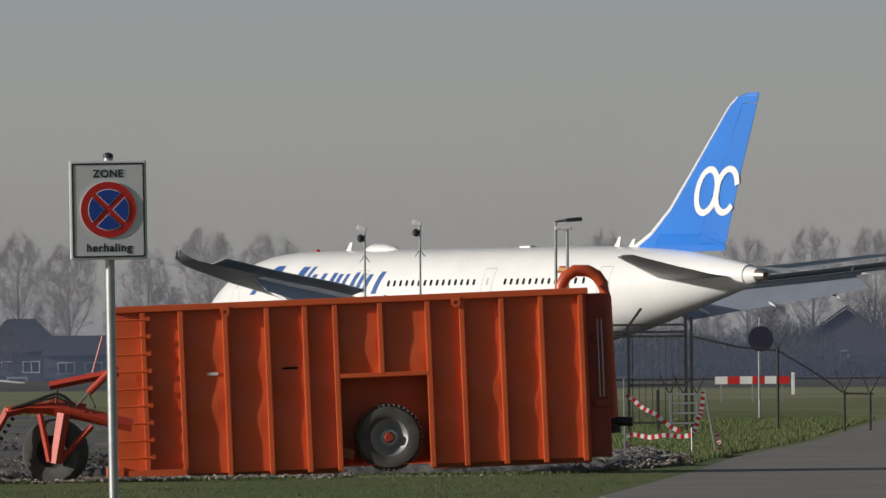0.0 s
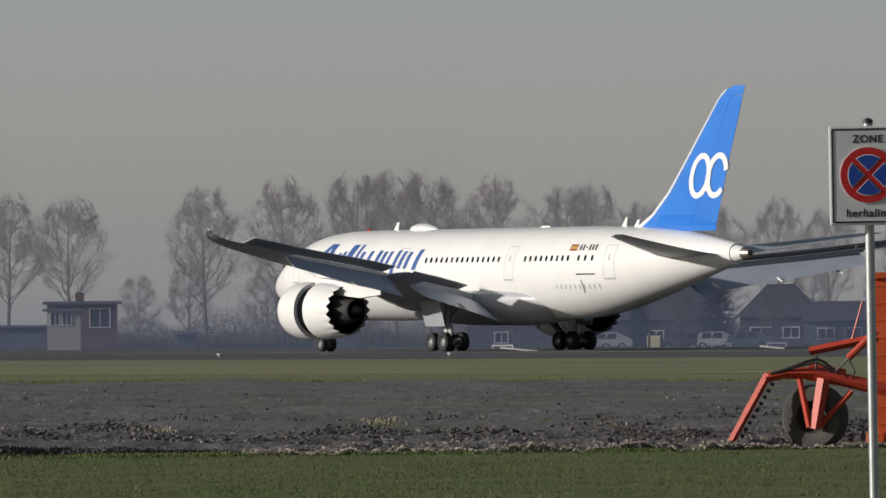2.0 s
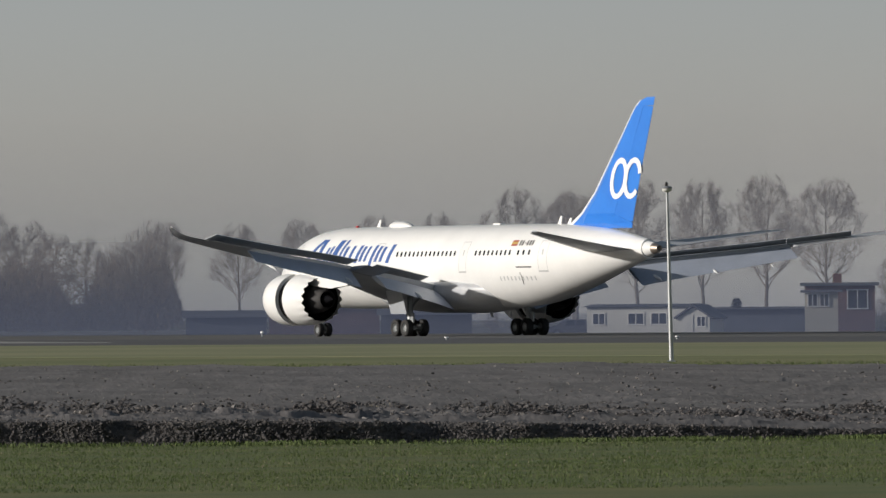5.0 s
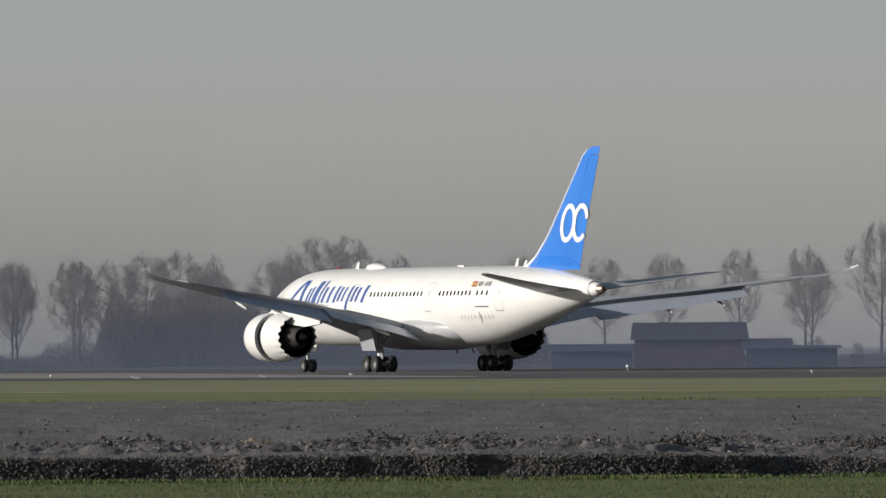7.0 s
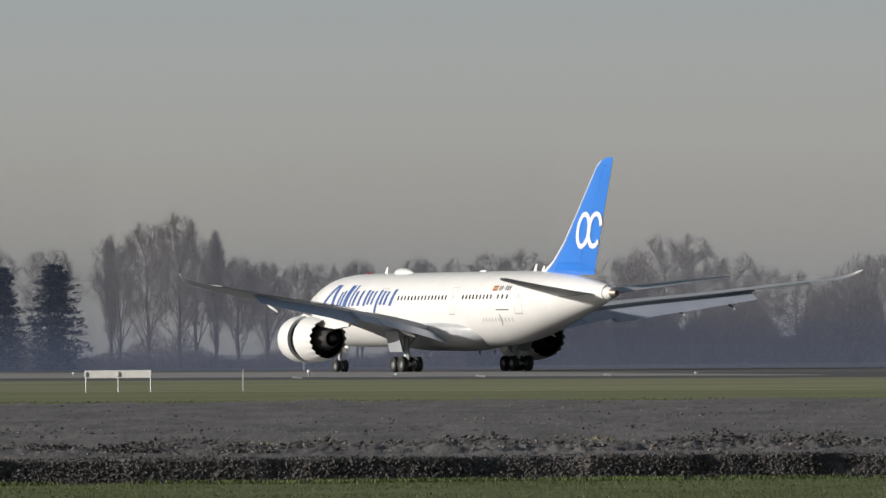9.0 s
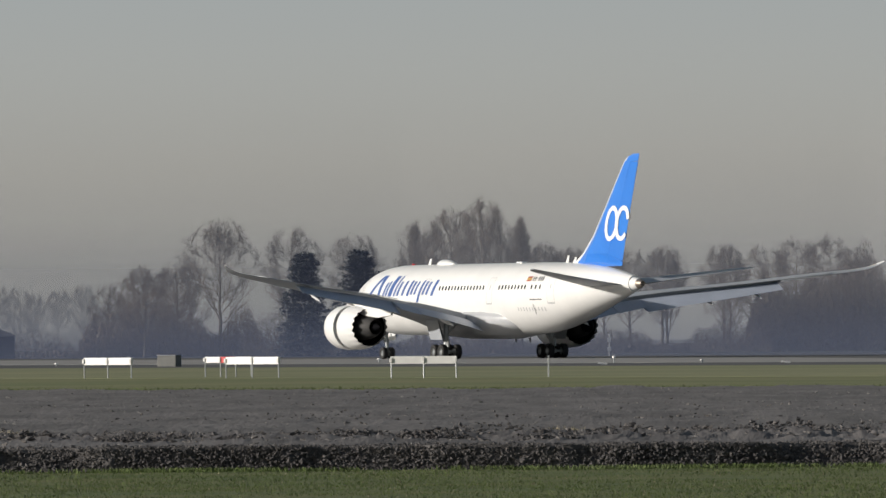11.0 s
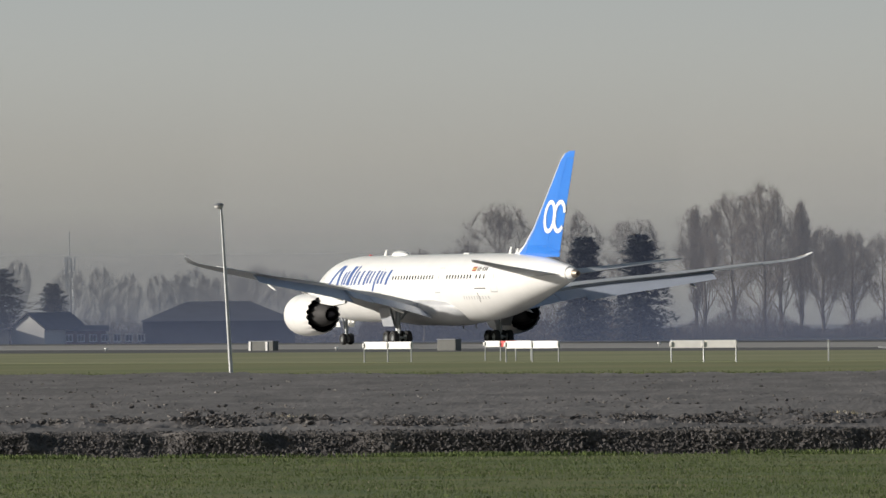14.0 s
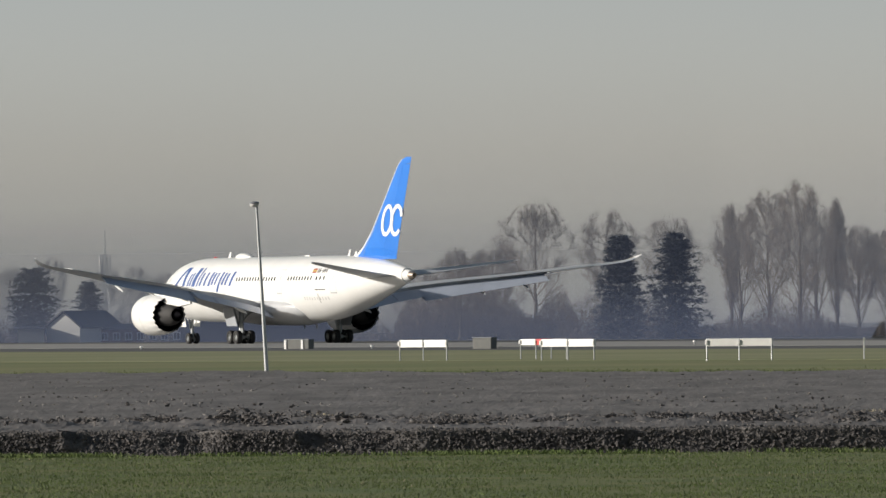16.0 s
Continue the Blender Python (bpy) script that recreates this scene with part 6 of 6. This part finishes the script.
# ---- small things along the runway ----
def white_frame(az, d, w, tall, label):
    top = thing("barrier_frame", label, "barrier", facing(az, d, LOW), group="white barriers")
    for s in (-1, 1):
        bm = bmesh.new()
        box(bm, (s * w / 2, 0, tall / 2), (0.12, 0.12, tall), bevel=0.01)
        part("post", bm, M["board_white"], top)
    bm = bmesh.new()
    box(bm, (0, 0, tall), (w + 0.12, 0.12, 0.12), bevel=0.01)
    part("rail", bm, M["board_white"], top)


for az, w in ((32.42, 1.3), (33.08, 1.3), (33.32, 1.35), (32.13, 1.4), (32.45, 1.2)):
    white_frame(az, 935, w, 0.55, "low white tubular frame beyond the runway")


def parked_car(az, d, mat, label, long=4.2):
    top = thing("parked_car", label, "car", facing(az, d, LOW), group="parked cars")
    half = long / 2
    side = [(-half, 0.35), (-half, 0.75), (-half * 0.62, 0.88), (-half * 0.35, 1.36), (half * 0.45, 1.40), (half * 0.85, 0.95), (half, 0.85), (half, 0.35)]
    bm = bmesh.new()
    prism(bm, side, 1, 1.7)
    bmesh.ops.bevel(bm, geom=bm.edges[:], offset=0.05, segments=2, affect="EDGES")
    part("body", bm, M[mat], top)
    for a, b in ((-0.30, 0.05), (0.08, 0.42)):
        bm = bmesh.new()
        prism(bm, [(half * a, 0.9), (half * b, 0.9), (half * b, 1.3), (half * a + 0.12, 1.3)], 1, 0.02, Matrix.Translation((0, -0.012, 0)))
        part("window", bm, M["glass"], top)
    for x in (-half * 0.62, half * 0.62):
        bm, hub = wheel_mesh(0.32, 0.2, 0.6, 18)
        bmesh.ops.transform(bm, matrix=pose(x, 0.08, 0.32, 0, 0, 90), verts=bm.verts)
        bmesh.ops.transform(hub, matrix=pose(x, 0.08, 0.32, 0, 0, 90), verts=hub.verts)
        w = part("wheel", bm, M["tyre"], top, "", True)
        part("rim", hub, M["galvanised"], w, "", True)
    return top


for az, mat, label in ((32.50, "dark_wall", "dark grey parked car beyond the runway"), (32.57, "board_grey", "silver parked car beyond the runway"), (33.03, "board_white", "white parked car beyond the runway"), (33.18, "blue_wall", "blue parked car beyond the runway"),
                       (32.92, "dark_wall", "dark parked car beyond the runway"), (29.15, "dark_wall", "dark parked car beside the white cabin"), (30.27, "board_grey", "silver parked car before the brick house")):
    parked_car(az, 958 if az > 31 else 1052, mat, label)


def white_box():
    top = thing("junction_box", "white equipment box with grey side strips beyond the runway", "cabinet", facing(32.79, 930, LOW))
    bm = bmesh.new()
    box(bm, (0, 0, 0.58), (1.05, 0.8, 1.16), bevel=0.02)
    part("body", bm, M["cream"], top)
    for x in (-0.42, 0.42):
        bm = bmesh.new()
        box(bm, (x, -0.41, 0.58), (0.08, 0.02, 1.1))
        part("strip", bm, M["blue_wall"], top)


white_box()


def edge_light(az, d, tall, mat, label):
    top = thing("runway_light", label, "runway light", facing(az, d), group="runway lights")
    bm = bmesh.new()
    rod(bm, (0, 0, 0.0), (0, 0, tall * 0.65), 0.06, seg=8)
    part("stem", bm, M["galvanised"], top)
    bm = bmesh.new()
    lathe(bm, [(0.0, 0.01), (0.02, 0.14), (tall * 0.35, 0.12), (tall * 0.4, 0.02)], Matrix.Translation((0, 0, tall * 0.6)) @ pose(0, 0, 0, 90), 12)
    part("lens", bm, M[mat], top)


for az, d, tall in ((27.80, 985, 0.42), (24.92, 905, 0.5), (23.9, 1000, 0.3), (29.6, 800, 0.22), (30.9, 760, 0.2), (31.9, 735, 0.2), (28.6, 830, 0.22), (26.6, 860, 0.22), (25.3, 890, 0.22), (22.5, 945, 0.25), (21.5, 990, 0.25)):
    edge_light(az, d, tall, "board_white", "small white runway edge light")


def flat_marker(az, d, w):
    top = thing("ground_marker", "flat white marker board lying beside the runway", "marker", facing(az, d, 0.012))
    bm = bmesh.new()
    box(bm, (0, 0, 0.09), (w, 0.5, 0.12), (0, 6, 0), bevel=0.02)
    part("board", bm, M["board_white"], top)


for az, w in ((26.215, 0.5), (25.665, 0.6), (24.87, 0.6), (32.20, 2.4), (33.30, 1.6)):
    flat_marker(az, 845, w)


def windsock_mast(az, d):
    top = thing("instrument_mast", "thin pale instrument mast beyond the runway", "mast", facing(az, d, LOW))
    bm = bmesh.new()
    rod(bm, (0, 0, 0), (0, 0, 2.3), 0.07, seg=8)
    part("post", bm, M["board_grey"], top)
    for z in (0.9, 1.8):
        bm = bmesh.new()
        box(bm, (0, -0.1, z), (0.35, 0.2, 0.4), bevel=0.02)
        part("instrument", bm, M["board_white"], top)


windsock_mast(24.90, 1240)

# ---- the gate, fence and barrier behind the container ----
def camera_pole(az, d, tall, label):
    top = thing("camera_pole", label, "camera pole", facing(az, d, -0.1), group="camera poles")
    bm = bmesh.new()
    rod(bm, (0, 0, 0), (0, 0, tall), 0.036, 0.026, seg=10)
    part("pole", bm, M["galvanised"], top)
    bm = bmesh.new()
    box(bm, (-0.07, -0.05, tall + 0.04), (0.24, 0.14, 0.12), (0, 14, 0), bevel=0.02)
    part("camera_housing", bm, M["board_white"], top, "white camera housing")
    bm = bmesh.new()
    lathe(bm, [(-0.1, 0.02), (-0.07, 0.08), (0.05, 0.09), (0.1, 0.02)], Matrix.Translation((-0.10, 0, tall - 0.2)) @ pose(0, 0, 0, 90), 12)
    part("lamp", bm, M["sign_black"], top)
    bm = bmesh.new()
    for dx in (-0.12, 0.12):
        rod(bm, (0, 0, tall - 0.62), (dx, 0, tall - 0.80), 0.010, seg=5)
    part("stay", bm, M["sign_black"], top)


camera_pole(34.833, 330, 5.05, "thin steel pole with a small camera head")
camera_pole(35.073, 330, 5.18, "thin steel pole with a white camera head")


def twin_lamp():
    top = thing("gate_lamp", "twin grey gate lamp with a flat black lamp head", "street lamp", facing(35.662, 330, -0.1))
    for x, z in ((0.0, 5.22), (0.29, 5.05)):
        bm = bmesh.new()
        rod(bm, (x, 0, 0), (x, 0, z), 0.05, 0.036, seg=10)
        part("post", bm, M["galvanised"], top)
    bm = bmesh.new()
    rod(bm, (0, 0, 5.22), (0.28, -0.1, 5.26), 0.03)
    part("arm", bm, M["sign_black"], top)
    bm = bmesh.new()
    box(bm, (0.46, -0.1, 5.27), (0.42, 0.2, 0.10), (0, -4, 0), bevel=0.03)
    part("lamp_head", bm, M["sign_black"], top)
    bm = bmesh.new()
    box(bm, (0.20, 0, 5.06), (0.42, 0.16, 0.09), bevel=0.03)
    part("lamp_head", bm, M["board_grey"], top)


twin_lamp()


def gate():
    top = thing("field_gate", "dark steel gate frame with anti-climb spikes", "gate", facing(36.06, 300, 0.0))
    def x_of(az):
        return 300 * radians(az - 36.06)
    for az, z0, z1 in ((36.222, -0.2, 2.65), (36.247, -0.2, 2.65), (35.974, -0.2, 2.25), (36.10, -0.2, 1.0)):
        bm = bmesh.new()
        box(bm, (x_of(az), 0, (z0 + z1) / 2), (0.07, 0.07, z1 - z0))
        part("post", bm, M["near_black"], top)
    for z in (2.47, 2.31, 2.21):
        bm = bmesh.new()
        box(bm, ((x_of(35.90) + x_of(36.222)) / 2, 0, z), (x_of(36.222) - x_of(35.90), 0.05, 0.05))
        part("rail", bm, M["near_black"], top)
    bm = bmesh.new()
    rod(bm, (x_of(35.94), 0, 2.2), (x_of(36.03), 0, 2.85), 0.03, seg=6)
    part("brace", bm, M["near_black"], top)
    for k in range(8):
        bm = bmesh.new()
        x = x_of(35.99) + k * 0.15
        rod(bm, (x, 0.02, 0.2), (x, 0.02, 2.2), 0.009, seg=5)
        part("bar", bm, M["near_black"], top)
    for z in (0.25, 1.1):
        bm = bmesh.new()
        box(bm, ((x_of(35.974) + x_of(36.222)) / 2, 0, z), (x_of(36.222) - x_of(35.974), 0.04, 0.05))
        part("rail", bm, M["near_black"], top)
    return top


gate()


def small_gate():
    top = thing("ditch_gate", "low grey gate frame over the ditch with forked spikes", "gate", facing(36.21, 292, 0.0))
    for x in (-0.29, 0.29):
        bm = bmesh.new()
        box(bm, (x, 0, 0.42), (0.06, 0.06, 1.05))
        part("post", bm, M["galvanised"], top)
    for z in (0.92, 0.72, 0.5, 0.28):
        bm = bmesh.new()
        box(bm, (0, 0, z), (0.6, 0.04, 0.04))
        part("rail", bm, M["galvanised"], top)
    for x in (-0.3, 0.0, 0.3):
        bm = bmesh.new()
        rod(bm, (x, 0, 0.92), (x - 0.24, 0, 1.36), 0.016, seg=5)
        rod(bm, (x, 0, 0.92), (x + 0.16, 0, 1.3), 0.016, seg=5)
        part("spike", bm, M["near_black"], top)


small_gate()


def wire_fence():
    top = thing("wire_fence", "barbed wire sagging between dark fence posts", "fence", facing(36.6, 303, 0.0))
    def x_of(az):
        return 303 * radians(az - 36.6)
    spots = [(36.256, 2.20), (36.45, 1.95), (36.623, 1.86), (36.77, 1.38), (36.908, 0.87), (37.033, 0.85)]
    bm = bmesh.new()
    tube(bm, [(x_of(a), 0, z) for a, z in spots], 0.022, 6)
    part("wire", bm, M["near_black"], top)
    for az, z in ((36.62, 1.95), (36.908, 0.95), (37.02, 0.9)):
        bm = bmesh.new()
        rod(bm, (x_of(az), 0, -0.2), (x_of(az), 0, z), 0.035, seg=6)
        part("post", bm, M["near_black"], top)
        bm = bmesh.new()
        rod(bm, (x_of(az), 0, z - 0.05), (x_of(az) - 0.22, 0, z + 0.45), 0.014, seg=5)
        rod(bm, (x_of(az), 0, z - 0.05), (x_of(az) + 0.26, 0, z + 0.42), 0.014, seg=5)
        part("spike", bm, M["near_black"], top)
    bm = bmesh.new()
    rng = random.Random(8)
    for a, b in zip(spots, spots[1:]):
        for k in range(9):
            f = k / 9
            x, z = x_of(a[0] + (b[0] - a[0]) * f), a[1] + (b[1] - a[1]) * f
            rod(bm, (x - 0.03, 0, z - 0.05), (x + 0.03, 0, z + 0.06), 0.006, seg=4)
    part("barbs", bm, M["near_black"], top)


wire_fence()


def round_sign():
    top = thing("round_sign", "round traffic sign with a dark blue face on a thin pole", "traffic sign", facing(36.545, 347, 0.0))
    bm = bmesh.new()
    rod(bm, (-0.03, 0.03, -0.2), (-0.03, 0.03, 2.5), 0.03, seg=10)
    part("pole", bm, M["galvanised"], top)
    bm = bmesh.new()
    lathe(bm, [(0.012, 0.001), (0.012, 0.335), (-0.012, 0.335), (-0.012, 0.001)], Matrix.Translation((0.02, 0, 2.16)), 40)
    disc = part("disc", bm, M["shade_blue"], top, "dark rim")
    bm = bmesh.new()
    lathe(bm, [(0.0, 0.001), (0.0, 0.27), (-0.004, 0.27), (-0.004, 0.001)], Matrix.Translation((0.02, -0.013, 2.16)), 40)
    part("face", bm, M["shade_blue"], disc, "dark blue face")
    bm = bmesh.new()
    tube(bm, [(-0.03, 0.03, 2.5), (-0.02, 0.03, 2.7), (-0.12, 0.03, 2.85), (-0.28, 0.03, 2.92)], 0.012, 6)
    part("bent_rod", bm, M["galvanised"], top)


round_sign()


def barrier():
    top = thing("road_barrier", "red and white striped barrier board on short legs", "barrier", facing(36.51, 464, 0.0))
    w = 464 * radians(36.671 - 36.347)
    for k in range(6):
        bm = bmesh.new()
        box(bm, (-w / 2 + (k + 0.5) * w / 6, 0, 0.78), (w / 6, 0.06, 0.27))
        part("stripe", bm, M["board_white"] if k % 2 == 0 else M["red_paint"], top, "white stripe" if k % 2 == 0 else "red stripe")
    for x in (-w * 0.42, 0.0, w * 0.40):
        bm = bmesh.new()
        box(bm, (x, 0.06, 0.35), (0.06, 0.05, 0.9))
        part("leg", bm, M["galvanised"], top)
    bm = bmesh.new()
    box(bm, (w / 2 + 0.12, 0, 0.65), (0.12, 0.10, 0.78), bevel=0.01)
    part("end_post", bm, M["board_white"], top, "white end post")


barrier()


def tape_line():
    top = thing("warning_tape", "red and white warning tape tied between thin stakes", "tape", facing(36.15, 240, 0.0))
    def at(az, z):
        return Vector((240 * radians(az - 36.15), 0, z))
    for a, b in (((35.954, -0.05), (35.952, 1.39)), ((36.352, -0.05), (36.300, 1.22)), ((36.245, -0.05), (36.245, 0.5))):
        bm = bmesh.new()
        rod(bm, at(*a), at(*b), 0.014, seg=6)
        part("stake", bm, M["galvanised"], top)
    runs = [((35.952, 1.12), (36.06, 0.80), (36.195, 0.42)), ((36.300, 1.18), (36.285, 0.75), (36.245, 0.36)), ((35.96, 0.36), (36.10, 0.34), (36.245, 0.36)), ((36.345, 0.42), (36.368, 0.2), (36.362, 0.02)), ((35.957, 0.22), (36.0, 0.06), (36.03, 0.02))]
    for run in runs:
        pts = []
        for s in np.linspace(0, 1, 19):
            i = 0 if s < 0.5 else 1
            f = s * 2 - i
            pts.append(at(*run[i]).lerp(at(*run[i + 1]), f) + Vector((0, 0.03 * math.sin(s * 9), 0.02 * math.sin(s * 13))))
        for colour, odd in (("board_white", 0), ("red_paint", 1)):
            for k in range(odd, 18, 2):
                bm = bmesh.new()
                a, b = pts[k], pts[k + 1]
                d = (b - a).normalized()
                n = Vector((-d.z, 0.25, d.x)).normalized() * 0.042
                t = Vector((0, 0.003, 0))
                v = [bm.verts.new(p) for p in (a - n, b - n, b + n, a + n, a - n + t, b - n + t, b + n + t, a + n + t)]
                for f in ((0, 1, 2, 3), (7, 6, 5, 4), (0, 4, 5, 1), (1, 5, 6, 2), (2, 6, 7, 3), (3, 7, 4, 0)):
                    bm.faces.new([v[q] for q in f])
                part("tape_stripe", bm, M[colour], top, "white tape stripe" if odd == 0 else "red tape stripe")


tape_line()


def ditch_spot(rng):
    az = rng.uniform(35.75, 37.3)
    d = rng.uniform(222, 352)
    x, y = polar(az, d)
    road = np.interp(y, [40, 140.1, 166.8, 187.0, 219.1, 282.2, 392], [40, 101.2, 122.3, 138.0, 163.9, 213.4, 300])
    return (x, y, 0.0) if x < road - 0.4 else None


strip("ditch_grass", [(100, 168), (118, 150), (142, 195), (217, 289), (240, 320), (235, 345), (190, 320), (150, 250), (118, 192)], 0.008, M["grass"], "rough grass bank beside the road and ditch", "grass")
blades("ditch_blades", 60000, ditch_spot, 0.09, M["long_grass"], "long rough grass on the ditch bank", 31)

# ---- low growth at the foot of the trees ----
thicket("thicket", 20.3, 22.6, 1500, 3.4, M["shrub"], "low grey brush at the foot of the far trees", 9000, 41)
thicket("far_thicket", 20.3, 22.9, 2600, 8.5, M["shrub"], "dim belt of far brush behind the barn", 16000, 53)
thicket("thicket", 22.6, 23.4, 1500, 7.5, M["shrub"], "bushy grey brown brush beside the farm", 14000, 48)
thicket("thicket", 23.3, 25.6, 1490, 5.0, M["shrub"], "dense grey brown brush under the farm trees", 22000, 42)
thicket("thicket", 25.5, 26.25, 1500, 11.5, M["shrub"], "tall dark thicket of bare bushes", 24000, 49)
thicket("thicket", 26.2, 27.45, 1505, 12.5, M["shrub"], "tall dark thicket of bare bushes and young trees", 36000, 43)
thicket("thicket", 27.4, 28.6, 1500, 3.2, M["hedge"], "low hedge behind the barns", 7000, 50)
thicket("thicket", 28.6, 31.4, 1480, 1.8, M["hedge"], "low hedge at the foot of the tree row", 12000, 44)
thicket("thicket", 31.4, 34.8, 1180, 2.6, M["hedge"], "dark hedge and brush behind the farm", 22000, 45)
thicket("thicket", 35.4, 37.8, 1000, 6.0, M["hedge"], "dark brush behind the access road", 26000, 46)
thicket("thicket", 36.0, 37.8, 945, 3.6, M["hedge"], "dark hedge before the pointed house", 16000, 54)
thicket("thicket", 30.4, 32.1, 1120, 1.7, M["hedge"], "dark hedge beyond the runway", 12000, 47)
thicket("thicket", 30.4, 32.2, 1520, 4.0, M["shrub"], "grey brush under the tree row", 12000, 51)
thicket("thicket", 34.6, 37.6, 1400, 7.0, M["shrub"], "grey brown brush beyond the access road", 24000, 52)
for n in range(22):  # younger trees between the tall ones
    plant(30.55 + 0.315 * n + 0.1 * math.sin(n * 5.1), 1560 + (n * 53 % 90), 8.5 + 3.0 * (n * 0.618 % 1), "dense", 300 + n)
for az, d, tall, kind in ((32.18, 962, 5.6, "dense"), (32.33, 955, 3.4, "dense"), (32.9, 958, 4.6, "dense"), (33.3, 962, 4.2, "dense"), (28.99, 1062, 3.9, "dense"), (32.55, 975, 3.6, "conifer"), (32.72, 972, 3.9, "conifer"), (33.06, 972, 5.2, "conifer"), (31.55, 1150, 6.5, "dense"), (31.9, 1160, 7.5, "dense"), (31.2, 1200, 5.5, "dense"),
                          (36.35, 1010, 5.5, "dense"), (36.6, 1020, 6.2, "dense"), (37.2, 1000, 6.0, "dense"), (36.95, 1030, 5.0, "dense"), (29.86, 1062, 3.0, "conifer"), (27.3, 1110, 2.8, "dense"), (28.62, 1120, 3.0, "dense"), (28.8, 1120, 2.4, "dense")):
    plant(az, d, tall, kind, int(az * 100))


# ---- what moves ----
def motions():
    # the landing run, braking from about 44 to 22 metres a second
    def run(t):
        start = 1.2 * max(0.0, 1 - t) ** 2
        return 642.268 + start + 44.0314 * t - 1.207474 * t ** 2 + 0.01545543 * t ** 3 + 0.000289566 * t ** 4
    times = [k * 0.5 for k in range(33)]
    # it wanders a little off the line and swings its nose: seconds, metres ahead, degrees to the right
    drift = [(0, 0.2, -0.35), (1, 0.1, -0.4), (2, 0.2, -0.45), (2.5, -0.4, -0.35), (3, -0.25, -0.25), (5.5, -0.7, 0.6), (6, -0.4, 0.75), (6.5, -0.7, 0.8), (7, -0.45, 0.78), (7.5, -0.7, 0.7), (8, -0.45, 0.48),
             (8.5, -0.65, 0.25), (9, -0.4, -0.12), (9.5, -0.5, -0.4), (10, -0.15, -0.55), (12.5, 0.22, 0.05), (13, 0.5, -0.15), (13.5, 0.57, -0.5), (14, 0.59, -0.68), (14.5, 0.5, -0.98), (15, 0.95, -1.25), (15.5, 1.2, -1.38), (16, 1.75, -1.35)]
    ahead, swing = [[float(np.interp(t, [d[0] for d in drift], [d[k] for d in drift])) for t in times] for k in (1, 2)]
    walk(plane, [(t, pose(456.5, run(t) + e, 0, 0, 0, -w)) for t, e, w in zip(times, ahead, swing)])
    # the spoilers fold away between 5.4 and 6.6 s
    for ob, m in spoilers:
        walk(ob, [(t, m @ pose(0, 0, 0, -a)) for t, a in ((0, 27), (5.4, 27), (5.8, 21), (6.3, 7), (6.6, 1), (7.0, 0), (16, 0))])
    # the flaps come up by a step in the same moments
    for ob, m in flaps:
        walk(ob, [(t, m @ pose(0, 0, 0, a)) for t, a in ((0, 3), (5.4, 3), (6.0, 1), (6.6, -3), (7.0, -4), (16, -4))])
    # the flaperons stand up until then
    for ob, m in flaperons:
        walk(ob, [(t, m @ pose(0, 0, 0, a)) for t, a in ((0, -30), (5.4, -30), (5.8, -24), (6.3, -11), (6.6, -5), (7.0, -4), (16, -4))])
    # the reverser sleeves slide forward between 10 and 13.6 s
    for ob, side in sleeves:
        walk(ob, [(t, pose(side * 9.75, y, 2.72)) for t, y in ((0, 6.98), (9.0, 6.98), (10.2, 7.15), (11.3, 7.42), (12.3, 7.66), (13.0, 7.86), (13.6, 7.99), (14, 8.0), (16, 8.0))])
    # wheels turn at a readable pace, less than a quarter turn from row to row
    for ob in rolling:
        p = ob.location.copy()
        walk(ob, [(t, pose(p.x, p.y, p.z, -80 * t)) for t in times])


motions()
